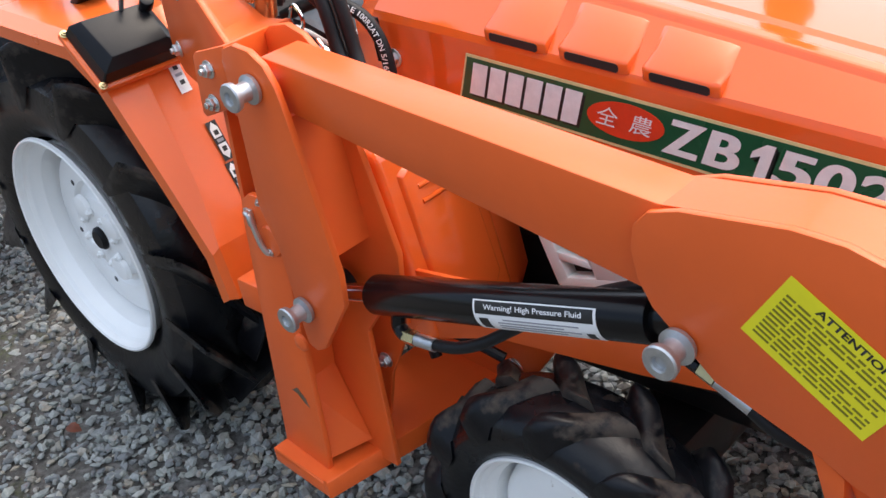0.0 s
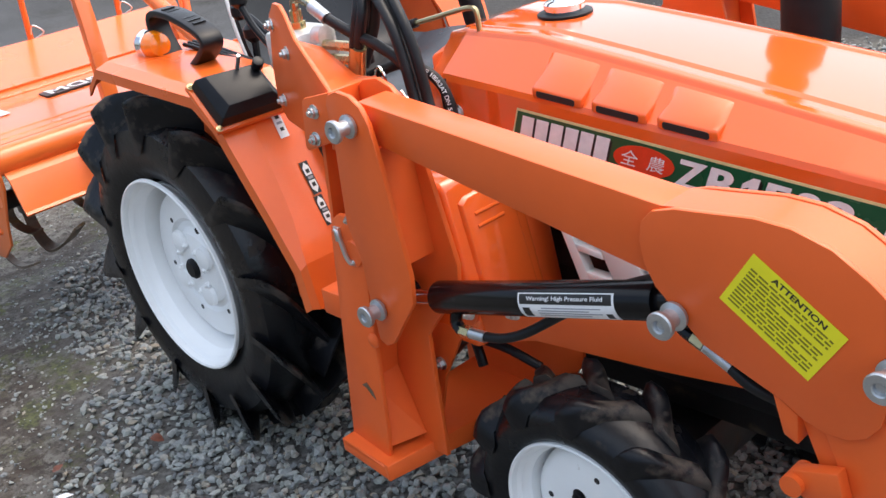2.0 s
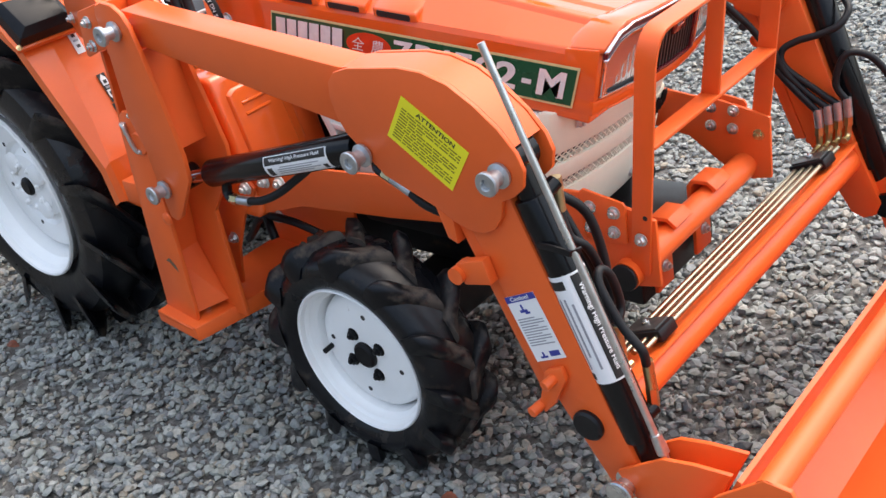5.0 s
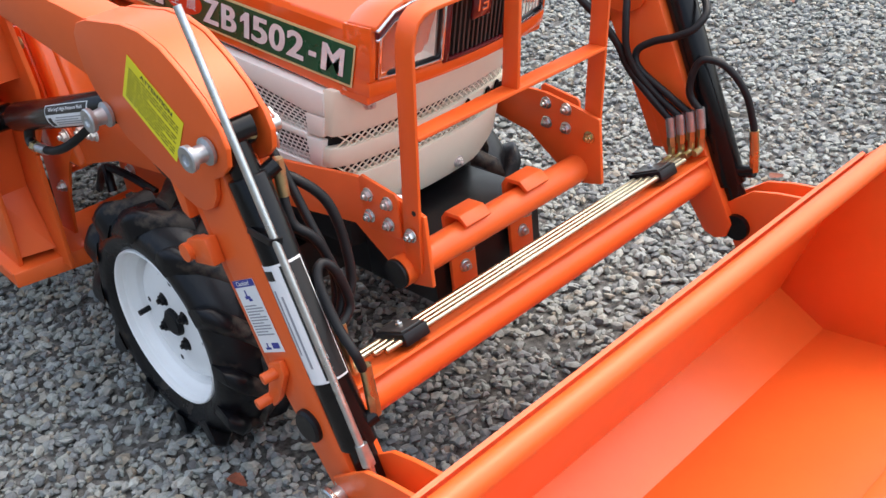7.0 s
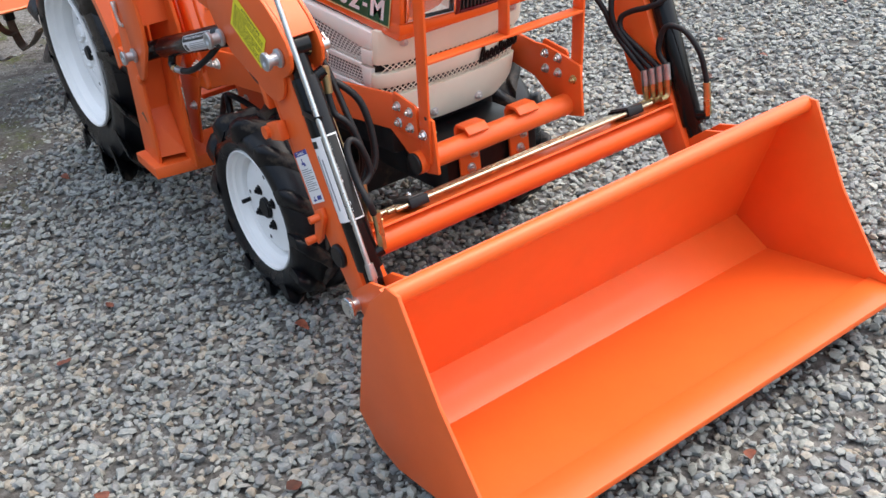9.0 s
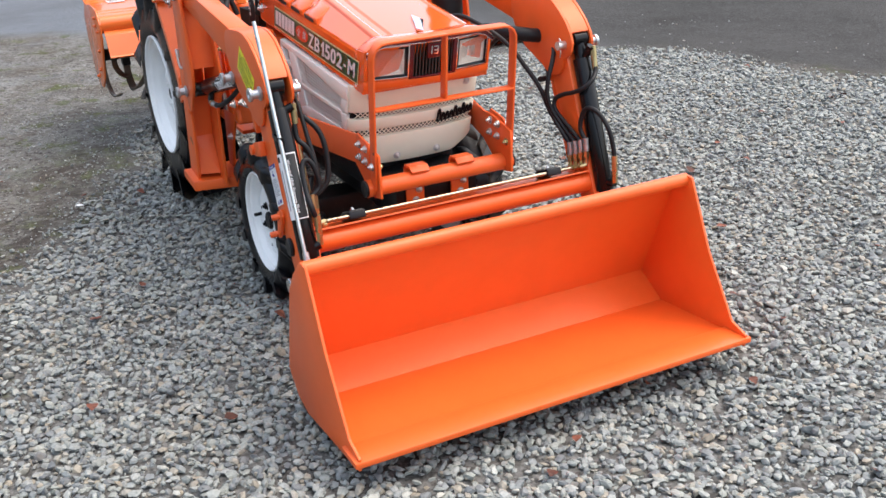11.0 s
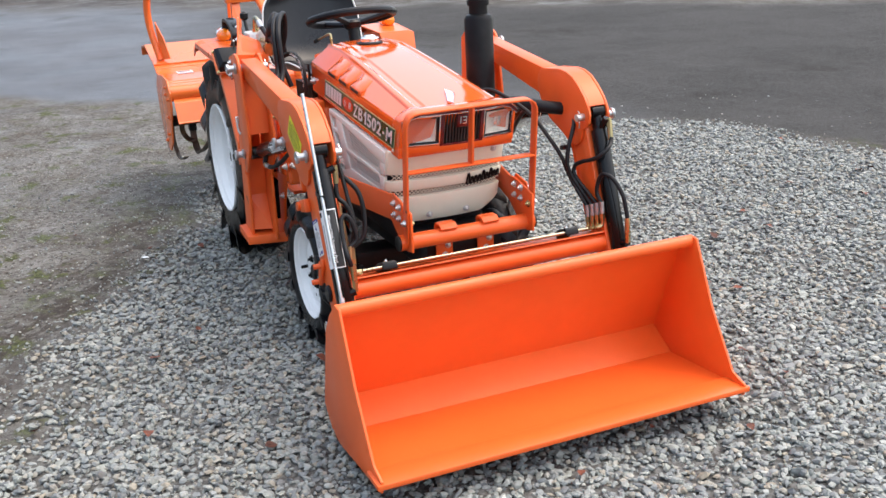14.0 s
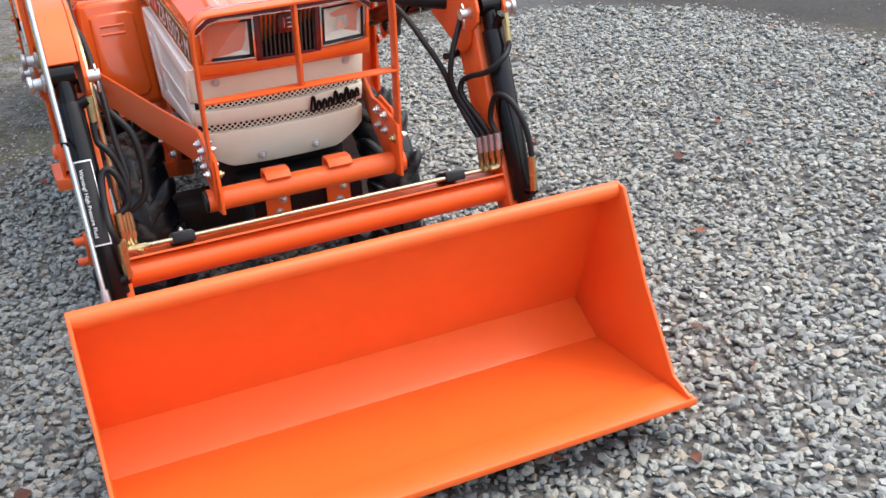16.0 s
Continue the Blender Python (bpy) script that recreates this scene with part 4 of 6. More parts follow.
part("cap_recess", lathe(NB(), (0.93, 0.0, 1.0135), (0, 0, 1), [(0, 0.05), (0.004, 0.05), (0.006, 0.046), (0.0045, 0.02), (0.0045, 0.001)], 32), M_MATT, hood)
part("filler_cap", lathe(NB(), (0.93, 0.0, 1.018), (0, 0, 1), [(0, 0.036), (0.016, 0.037), (0.02, 0.033), (0.022, 0.024), (0.027, 0.02), (0.028, 0.001)], 32), M_CHROME, hood, "chrome fuel filler cap")
em = NB()
slab(em, [(1.60, 0.012, 0.9275), (1.66, 0.022, 0.921), (1.745, -0.02, 0.9085), (1.72, -0.03, 0.911), (1.66, -0.008, 0.919)], (0, 0, 0.007))
part("hood_emblem", em, M_CHROME, hood, bevel=0.001)

# ---- chassis and body ----
part("chassis", box(NB(), 0.1, 1.54, -0.1, 0.1, 0.33, 0.56), M_DARK, tractor, "dark cast chassis and engine block", bevel=0.01)
part("engine", box(NB(), 1.05, 1.55, -0.16, 0.16, 0.42, 0.8), M_DARK, tractor, bevel=0.02)
part("front_axle", box(NB(), 1.14, 1.27, -0.29, 0.29, 0.2, 0.31), M_DARK, tractor, bevel=0.02)
part("rear_axle", rod(NB(), (0, -0.3, 0.44), (0, 0.3, 0.44), 0.07), M_DARK, tractor)
part("battery_box", box(NB(), 1.55, 1.728, -0.13, 0.14, 0.36, 0.475), M_PLASTIC, tractor, bevel=0.006)
for s in (-1, 1):
    bm = NB()
    pts = [(0.735, 0.80), (0.69, 0.5), (0.72, 0.47), (0.98, 0.5), (1.0, 0.55), (0.965, 0.80)]
    plate(bm, pts, s * 0.15, s * 0.21)
    part("side_cover", bm, M_ORANGE, tractor, "orange pressed engine side cover", bevel=0.012)
    if s < 0:
        bm = NB()
        prof = [(0.8, 0.815), (0.94, 0.825), (0.955, 0.82), (1.008, 0.54), (0.99, 0.525), (0.8, 0.525)]
        slab(bm, [(x, -0.378, z) for x, z in prof], (0, 0.178, 0))
        crate = part("side_box", bm, M_HOOD, tractor, "orange pressed steel box beside the engine", bevel=0.012, segs=3)

        def face(f, y, lift):
            return (0.957 + 0.0525 * f + lift, y, 0.812 - 0.277 * f + 0.19 * lift)
        bm = NB()
        ring = [(0.1, -0.352), (0.07, -0.335), (0.07, -0.245), (0.1, -0.228), (0.86, -0.22), (0.92, -0.235), (0.92, -0.33), (0.86, -0.35)]
        lo_ = [bm.verts.new(face(f, y, -0.002)) for f, y in ring]
        hi_ = [bm.verts.new(face(0.5 + (f - 0.5) * 0.95, -0.289 + (y + 0.289) * 0.9, 0.006)) for f, y in ring]
        for i in range(8):
            bm.faces.new((lo_[i], lo_[(i + 1) % 8], hi_[(i + 1) % 8], hi_[i]))
        bm.faces.new(hi_)
        bm.faces.new(list(reversed(lo_)))
        part("pressed_panel", bm, M_HOOD, crate, bevel=0.002)
        for f in (0.2, 0.28):
            part("pressed_rib", rod(NB(), face(f, -0.325, 0.005), face(f, -0.262, 0.005), 0.004, 8), M_HOOD, crate)
        part("side_flange", plate(NB(), [(0.8, 0.8), (0.925, 0.808), (0.965, 0.56), (0.8, 0.55)], -0.378, -0.384), M_HOOD, crate, bevel=0.002)
        bolt((0.916, -0.384, 0.777), (0, -1, 0), 0.009, crate, M_BRASS)
        continue
    plate_bm = plate(NB(), [(0.757, 0.755), (0.79, 0.525), (0.955, 0.535), (0.945, 0.755)], s * 0.2, s * 0.232)
    part("pressed_panel", plate_bm, M_HOOD, tractor, bevel=0.012, segs=3)
    part("pressed_panel", plate(NB(), [(0.79, 0.72), (0.812, 0.575), (0.92, 0.58), (0.91, 0.72)], s * 0.225, s * 0.2345), M_HOOD, tractor, bevel=0.006)
part("dash", slab(NB(), [(0.745, -0.17, 0.55), (0.745, 0.17, 0.55), (0.69, 0.06, 0.55), (0.69, -0.06, 0.55)], (0, 0, 0.42)), M_ORANGE, tractor, bevel=0.006)
part("floor_plate", box(NB(), 0.28, 0.74, -0.3, 0.3, 0.42, 0.435), M_ORANGE, tractor, bevel=0.003)

# fenders
for s in (-1, 1):
    bm = NB()
    rows = [((-0.02, 0.5, 0.93), (-0.02, 0.46, 0.945), (-0.02, 0.29, 0.945)),
            ((0.04, 0.5, 0.975), (0.04, 0.47, 0.985), (0.04, 0.29, 0.985)),
            ((0.43, 0.5, 0.955), (0.43, 0.47, 0.965), (0.43, 0.315, 0.965)),
            ((0.488, 0.492, 0.902), (0.512, 0.432, 0.893), (0.51, 0.33, 0.9)),
            ((0.591, 0.487, 0.736), (0.613, 0.455, 0.735), (0.613, 0.335, 0.737)),
            ((0.653, 0.487, 0.64), (0.66, 0.476, 0.652), (0.668, 0.34, 0.655)),
            ((0.664, 0.487, 0.562), (0.676, 0.476, 0.562), (0.7, 0.34, 0.562))]
    if s > 0:
        # the far fender ends shorter, behind the hood
        rows = [tuple((x if x < 0.1 else 0.1 + (x - 0.1) * 0.45, y * 0.9, z) for x, y, z in row) for row in rows]
    grid_ = []
    for k, (o_, m_, i_) in enumerate(rows):
        d_ = Vector((-0.01, 0, -0.022)) if k < 3 else Vector((-0.024, 0, -0.014))
        grid_.append([bm.verts.new((o_[0] + d_.x, s * o_[1], o_[2] + d_.z))] + [bm.verts.new((q[0], s * q[1], q[2])) for q in (o_, m_, i_)])
    for ra, rb in zip(grid_, grid_[1:]):
        for k in range(3):
            bm.faces.new((ra[k], ra[k + 1], rb[k + 1], rb[k]))
    bmesh.ops.recalc_face_normals(bm, faces=bm.faces)
    bmesh.ops.solidify(bm, geom=bm.faces[:], thickness=0.006)
    fender = part("fender", bm, M_FENDER, tractor, "orange rear fender", sharp=16)
    part("fender_wall", plate(NB(), [(-0.02, 0.945), (0.04, 0.98), (0.43 if s < 0 else 0.22, 0.96), (0.49 if s < 0 else 0.26, 0.89), (0.66 if s < 0 else 0.33, 0.6), (0.5 if s < 0 else 0.3, 0.44), (-0.1, 0.5)], s * (0.345 if s < 0 else 0.31), s * (0.337 if s < 0 else 0.302)), M_ORANGE, fender)
    part("lamp_stay", rod(NB(), (0.085, s * 0.375, 0.97), (0.085, s * 0.375, 1.03), 0.012), M_PLASTIC, fender)
    part("turn_lamp", lathe(NB(), (0.085, s * 0.382, 1.0), (1, 0, 0), [(-0.014, 0.03), (-0.012, 0.034), (0.008, 0.034), (0.01, 0.03)], 24), M_CHROME, fender)
    part("turn_lens", lathe(NB(), (0.095, s * 0.382, 1.0), (1, 0, 0.1), [(0.0, 0.031), (0.012, 0.031), (0.03, 0.024), (0.036, 0.012), (0.037, 0.001)], 24), M_AMBER, fender, "amber turn signal lens")
    part("lamp_back", lathe(NB(), (0.069, s * 0.382, 1.0), (-1, 0, 0), [(0.0, 0.031), (0.006, 0.03), (0.014, 0.022), (0.018, 0.01), (0.019, 0.001)], 24), M_CHROME, fender, "chrome back of the turn signal")
TA, TB, TC, TD = Vector((0.425, -0.508, 0.972)), Vector((0.505, -0.508, 0.892)), Vector((0.535, -0.362, 0.897)), Vector((0.447, -0.362, 0.968))
tn = (TB - TA).cross(TD - TA).normalized()
tn = tn if tn.z > 0 else -tn
part("control_tray", slab(NB(), [TA, TB, TC, TD], tn * 0.012), M_FENDER, tractor, bevel=0.003)
ins = [p.lerp((TA + TC) / 2, 0.1) + tn * 0.0125 for p in (TA, TB, TC, TD)]
topq = [p.lerp((TA + TC) / 2, f) + tn * 0.054 for p, f in zip((TA, TB, TC, TD), (0.32, 0.4, 0.4, 0.32))]
bm = NB()
lo = [bm.verts.new(p) for p in ins]
mid = [bm.verts.new(p.lerp(q, 0.45) * 0.5 + (p + tn * 0.03) * 0.5) for p, q in zip(ins, topq)]
hi = [bm.verts.new(p) for p in topq]
for r0, r1 in ((lo, mid), (mid, hi)):
    for i in range(4):
        bm.faces.new((r0[i], r0[(i + 1) % 4], r1[(i + 1) % 4], r1[i]))
bm.faces.new(hi)
bm.faces.new(list(reversed(lo)))
cbox = part("control_box", bm, M_PLASTIC, tractor, "black plastic switch box on the fender", bevel=0.0025, sharp=18)
part("toggle", rod(NB(), topq[3].lerp(topq[0], 0.35), topq[3].lerp(topq[0], 0.35) + tn * 0.026 + Vector((0, 0, 0.008)), 0.004, 8), M_ZINC, cbox)
part("knob", rod(NB(), topq[3].lerp(topq[2], 0.12), topq[3].lerp(topq[2], 0.12) + tn * 0.02, 0.011, 14), M_PLASTIC, cbox, bevel=0.002)
for p in ins[:2]:
    bolt(p + tn * 0.001, tn, 0.005, cbox, M_BRASS)
grab = part("grab_handle", strip(NB(), spline([(0.13, -0.36, 0.965), (0.095, -0.36, 1.03), (0.112, -0.36, 1.066), (0.19, -0.362, 1.066), (0.285, -0.366, 1.043), (0.318, -0.368, 1.02), (0.295, -0.368, 0.995), (0.245, -0.366, 0.965)], 6), 0.05, 0.015, (0, 1, 0)), M_PLASTIC, tractor, "black moulded grab handle", bevel=0.004)
for k in range(7):
    x = 0.16 + k * 0.019
    part("grip_rib", box(NB(), x, x + 0.007, -0.377, -0.349, 1.074 - k * 0.0038, 1.079 - k * 0.0038), M_PLASTIC, grab)

# seat: one padded shell from the front lip to the top of the back
SEAT = [((0.6, 0.815), 0.16, (0.3, 0.95)), ((0.575, 0.85), 0.195, (0.25, 0.97)), ((0.5, 0.865), 0.222, (0.1, 1.0)), ((0.4, 0.852), 0.23, (0.0, 1.0)), ((0.3, 0.832), 0.23, (0.1, 1.0)), ((0.225, 0.835), 0.23, (0.5, 0.87)), ((0.172, 0.87), 0.232, (0.85, 0.53)),
        ((0.14, 0.94), 0.236, (0.96, 0.28)), ((0.115, 1.03), 0.234, (0.97, 0.25)), ((0.095, 1.1), 0.22, (0.98, 0.2)), ((0.085, 1.145), 0.185, (0.98, 0.2)), ((0.082, 1.165), 0.12, (0.98, 0.2))]
bm = NB()
rim_l, rim_r, rows = [], [], []
for (x, z), w, (nx, nz) in SEAT:
    ring = []
    for k in range(-6, 7):
        f = k / 6
        lift = 0.04 * abs(f) ** 2.4
        ring.append(bm.verts.new((x + nx * lift, f * w * 0.93, z + nz * lift)))
    rows.append(ring)
    rim_l.append(ring[-1].co + Vector((nx, 0, nz)) * 0.004)
    rim_r.append(ring[0].co + Vector((nx, 0, nz)) * 0.004)
for ra, rb in zip(rows, rows[1:]):
    for k in range(12):
        bm.faces.new((ra[k], ra[k + 1], rb[k + 1], rb[k]))
bmesh.ops.recalc_face_normals(bm, faces=bm.faces)
bmesh.ops.solidify(bm, geom=bm.faces[:], thickness=0.016)
seat = part("seat", bm, M_VINYL, tractor, "black vinyl bucket seat with white piping", sharp=60)
part("piping", tube(NB(), rim_r + list(reversed(rim_l)) + [rim_r[0]], 0.004, 8, 4), M_PIPING, seat)
part("seat_post", box(NB(), 0.25, 0.5, -0.12, 0.12, 0.45, 0.8), M_DARK, tractor)

# steering wheel
sc, sd = Vector((0.64, 0.03, 1.085)), Vector((-0.24, 0, 0.97)).normalized()
_, su, sw = frame_of(sd)
bm = NB()
ring = [sc + (su * math.cos(t) + sw * math.sin(t)) * 0.17 for t in (2 * math.pi * i / 40 for i in range(41))]
tube(bm, ring, 0.0155, 10, smooth=False)
wheel = part("steering_wheel", bm, M_PLASTIC, tractor, "black steering wheel")
for t in (20, 160, 270):
    part("spoke", tube(NB(), [sc - sd * 0.03, sc + (su * math.cos(radians(t)) + sw * math.sin(radians(t))) * 0.165], 0.0125, 8, smooth=False), M_PLASTIC, wheel)
part("hub", lathe(NB(), sc - sd * 0.045, sd, [(0, 0.03), (0.02, 0.04), (0.03, 0.034), (0.032, 0.001)], 20), M_PLASTIC, wheel)
part("steering_column", rod(NB(), sc - sd * 0.03, sc - sd * 0.3, 0.022), M_PLASTIC, tractor)

# exhaust stack
ex = part("exhaust_pipe", lathe(NB(), (1.23, 0.317, 0.72), (0, 0, 1), [(0, 0.052), (0.38, 0.052), (0.395, 0.045), (0.4, 0.034), (0.43, 0.033), (0.43, 0.037), (0.45, 0.037), (0.45, 0.033), (1.1, 0.033), (1.1, 0.001)], 32), M_MATT, tractor, "matt black vertical exhaust stack")
part("clamp", lathe(NB(), (1.23, 0.317, 1.15), (0, 0, 1), [(0, 0.036), (0, 0.04), (0.018, 0.04), (0.018, 0.036)], 24, closed=True), M_MATT, ex)
part("exhaust_elbow", rod(NB(), (1.23, 0.317, 0.78), (1.23, 0.1, 0.76), 0.035), M_MATT, ex)

# ---- front guard on the tractor ----
guard = thing("front_guard", (1.77, 0, 0.5), "orange tubular front guard bolted before the grille", "guard")
for s in (-1, 1):
    def flare(x, y):
        return y if x > 1.66 else y + (1.66 - x) * 0.23
    bm = NB()
    rail_low = [(0.97, 0.53), (1.1, 0.56), (1.3, 0.548), (1.47, 0.546), (1.65, 0.54), (1.735, 0.478), (1.775, 0.466), (1.82, 0.475)]
    rail_top = [(0.97, 0.652), (1.1, 0.646), (1.3, 0.638), (1.47, 0.632), (1.66, 0.628), (1.70, 0.628), (1.76, 0.616), (1.82, 0.6)]
    quads = []
    for (xl, zl), (xt, zt) in zip(rail_low, rail_top):
        quads.append([bm.verts.new((x, s * flare(x, y), z)) for x, z, y in ((xl, zl, 0.208), (xt, zt, 0.208), (xt, zt, 0.216), (xl, zl, 0.216))])
    for a, b in zip(quads, quads[1:]):
        for k in range(4):
            bm.faces.new((a[k], a[(k + 1) % 4], b[(k + 1) % 4], b[k]))
    bm.faces.new(quads[0])
    bm.faces.new(list(reversed(quads[-1])))
    part("side_rail", bm, M_ORANGE, guard, bevel=0.002)
    part("bracket", plate(NB(), [(1.682, 0.634), (1.69, 0.64), (1.765, 0.626), (1.77, 0.618), (1.768, 0.552), (1.76, 0.546), (1.69, 0.545), (1.682, 0.552)], s * 0.2165, s * 0.2225), M_ORANGE, guard, bevel=0.002)
    for x, z in ((1.702, 0.609), (1.748, 0.606), (1.70, 0.571), (1.745, 0.569)):
        bolt((x, s * 0.2225, z), (0, s, 0), 0.0088, guard)
        bolt((x, s * 0.208, z), (0, -s, 0), 0.0088, guard)
    bolt((1.797, s * 0.2255, 0.567), (0, s, 0), 0.0088, guard)
    bolt((1.797, s * 0.208, 0.563), (0, -s, 0), 0.0085, guard, M_BRASS)
    part("upright", strip(NB(), [(1.787, s * 0.2195, 0.5), (1.80, s * 0.2195, 0.617), (1.83, s * 0.2195, 0.868), (1.834, s * 0.217, 0.888), (1.836, s * 0.209, 0.904), (1.837, s * 0.196, 0.913), (1.838, s * 0.18, 0.916), (1.838, 0, 0.917)], 0.035, 0.006, (1, 0, -0.12)), M_ORANGE, guard, bevel=0.001)
    # black disc laid on the upright for the shade of a bolt hole
    part("foot_hole", rod(NB(), (1.806, s * 0.2222, 0.606), (1.806, s * 0.2229, 0.606), 0.0045, 12), M_INK, guard)
part("cross_tube", rod(NB(), (1.765, -0.236, 0.494), (1.765, 0.236, 0.494), 0.026, 28), M_ORANGE, guard)
for s in (-1, 1):
    part("end_plug", rod(NB(), (1.765, s * 0.236, 0.494), (1.765, s * 0.243, 0.494), 0.025, 24), M_PLASTIC, guard, bevel=0.002)
part("middle_bar", box(NB(), 1.797, 1.832, -0.2165, 0.2165, 0.727, 0.733), M_ORANGE, guard, bevel=0.001)
part("centre_bar", slab(NB(), [(1.798, -0.004, 0.732), (1.831, -0.004, 0.732), (1.852, -0.004, 0.914), (1.824, -0.004, 0.914)], (0, 0.007, 0)), M_ORANGE, guard, bevel=0.001)
for y in (-0.073, 0.075):
    st = part("clamp_strap", strip(NB(), [(1.733, y, 0.48), (1.733, y, 0.52), (1.742, y, 0.532), (1.772, y, 0.533), (1.788, y, 0.52)], 0.058, 0.008, (0, 1, 0)), M_ORANGE, guard, bevel=0.0015)
    part("strap_plate", box(NB(), 1.735, 1.743, y - 0.029, y + 0.029, 0.375, 0.475), M_ORANGE, st, bevel=0.002)
    bolt((1.743, y, 0.42), (1, 0, 0), 0.009, st)
    bolt((1.743, y + 0.012, 0.452), (1, 0, 0), 0.008, st)

# ---- front loader ----
loader = thing("front_loader", (0.85, 0, 0), "orange front loader frame with black hydraulic cylinders", "loader")


def loader_side(s):
    def Y(a, b):
        return s * a, s * b
    # post
    post = part("post", plate(NB(), [(0.812, 0.768), (0.822, 0.79), (0.84, 0.803), (0.868, 0.803), (0.885, 0.79), (0.893, 0.765), (0.856, 0.363), (0.846, 0.296), (0.745, 0.32)], *Y(0.508, 0.498)), M_ORANGE, loader, bevel=0.002)
    part("post_face", plate(NB(), [(0.888, 0.935), (0.886, 1.0), (0.893, 1.016), (0.915, 1.024), (0.945, 1.02), (0.968, 1.005), (0.982, 0.98), (0.989, 0.945), (1.019, 0.735), (1.013, 0.685), (0.945, 0.594), (0.925, 0.583), (0.908, 0.59), (0.903, 0.65), (0.898, 0.74), (0.878, 0.8)], *Y(0.519, 0.509)), M_ORANGE, post, bevel=0.002)
    if s < 0:
        part("post_flange", plate(NB(), [(0.818, 0.997), (0.826, 1.003), (0.895, 1.02), (0.9, 0.94), (0.868, 0.933), (0.81, 0.913), (0.804, 0.918)], *Y(0.5165, 0.5092)), M_ORANGE, post, bevel=0.002)
    if s < 0:
        part("top_web", slab(NB(), [(0.889, s * 0.508, 1.017), (0.836, s * 0.372, 0.999), (0.83, s * 0.372, 0.93), (0.872, s * 0.508, 0.92)], (-0.008, 0, 0)), M_ORANGE, post, bevel=0.0015)
    part("inner_plate", plate(NB(), [(0.84, 0.99), (0.87, 1.012), (0.905, 1.018), (0.935, 1.008), (0.96, 0.985), (0.978, 0.94), (1.03, 0.72), (1.022, 0.67), (0.95, 0.59), (0.925, 0.56), (0.92, 0.3), (0.76, 0.3), (0.82, 0.7)], *Y(0.43, 0.42)), M_ORANGE, post, bevel=0.002)
    part("rear_web", slab(NB(), [(0.826, s * 0.5, 0.92), (0.826, s * 0.43, 0.92), (0.745, s * 0.43, 0.32), (0.745, s * 0.5, 0.32)], (0.008, 0, 0)), M_ORANGE, post)
    part("front_web", slab(NB(), [(0.955, s * 0.508, 0.93), (0.955, s * 0.43, 0.93), (0.972, s * 0.43, 0.735), (0.972, s * 0.508, 0.735)], (0.008, 0, 0)), M_ORANGE, post)
    part("low_web", slab(NB(), [(0.86, s * 0.499, 0.66), (0.86, s * 0.431, 0.66), (0.822, s * 0.431, 0.465), (0.822, s * 0.499, 0.465)], (-0.008, 0, 0)), M_ORANGE, post)
    part("gusset", slab(NB(), [(0.822, s * 0.499, 0.468), (0.822, s * 0.431, 0.468), (0.872, s * 0.431, 0.335), (0.85, s * 0.499, 0.335)], (-0.008, 0, 0)), M_ORANGE, post)
    for x, z in ((0.849, 0.984), (0.840, 0.938)) if s < 0 else ():
        bolt((x, s * 0.5165, z), (0, s, 0), 0.009, post)
    part("rivet", lathe(NB(), (0.876, s * 0.509, 0.574), (0, s, 0), [(0, 0.014), (0.004, 0.013), (0.007, 0.008), (0.008, 0.001)], 18), M_ORANGE, post)
    part("step_block", box(NB(), 0.735, 0.79, min(s * 0.505, s * 0.43), max(s * 0.505, s * 0.43), 0.585, 0.635), M_ORANGE, post, bevel=0.004)
    part("scuff", slab(NB(), [(0.81, s * 0.5085, 0.46), (0.825, s * 0.5085, 0.47), (0.84, s * 0.5085, 0.455), (0.845, s * 0.5085, 0.44), (0.835, s * 0.5085, 0.445), (0.822, s * 0.5085, 0.458)], (0, s * 0.0004, 0)), M_RUST, post)
    # base beam
    bm = NB()
    slab(bm, [(0.745, s * 0.535, 0.322), (0.86, s * 0.53, 0.305), (0.93, s * 0.14, 0.315), (0.76, s * 0.14, 0.33)], (0, 0, 0.01))
    slab(bm, [(0.86, s * 0.53, 0.282), (0.93, s * 0.14, 0.275), (0.93, s * 0.14, 0.325), (0.86, s * 0.53, 0.315)], (0.008, 0, 0))
    slab(bm, [(0.745, s * 0.535, 0.305), (0.86, s * 0.53, 0.284), (0.86, s * 0.53, 0.312), (0.745, s * 0.535, 0.33)], (0, -s * 0.008, 0))
    part("base_beam", bm, M_ORANGE, loader, bevel=0.002)
    part("mount_plate", plate(NB(), [(0.74, 0.3), (0.97, 0.3), (1.06, 0.42), (1.06, 0.5), (0.98, 0.53), (0.74, 0.55)], *Y(0.19, 0.18)), M_ORANGE, loader, bevel=0.003)
    mp = part("mount_plate", plate(NB(), [(0.8, 0.34), (0.83, 0.67), (0.9, 0.668), (0.945, 0.655), (1.005, 0.6), (1.0, 0.585), (0.945, 0.527), (0.89, 0.435), (0.86, 0.34)], *Y(0.379, 0.371)), M_ORANGE, loader, bevel=0.002)
    bolt((0.886, s * 0.379, 0.463), (0, s, 0), 0.01, mp)
    for x, z in ((0.985, 0.6), (1.025, 0.612), (1.075, 0.617)):
        bolt((x, s * (0.381 if x < 1 else 0.362), z), (0, s, 0), 0.011, mp, M_ALLOY)
    for x in (0.795, 0.84, 0.885):
        bolt((x, s * 0.2165, 0.5), (0, s, 0), 0.011, loader)
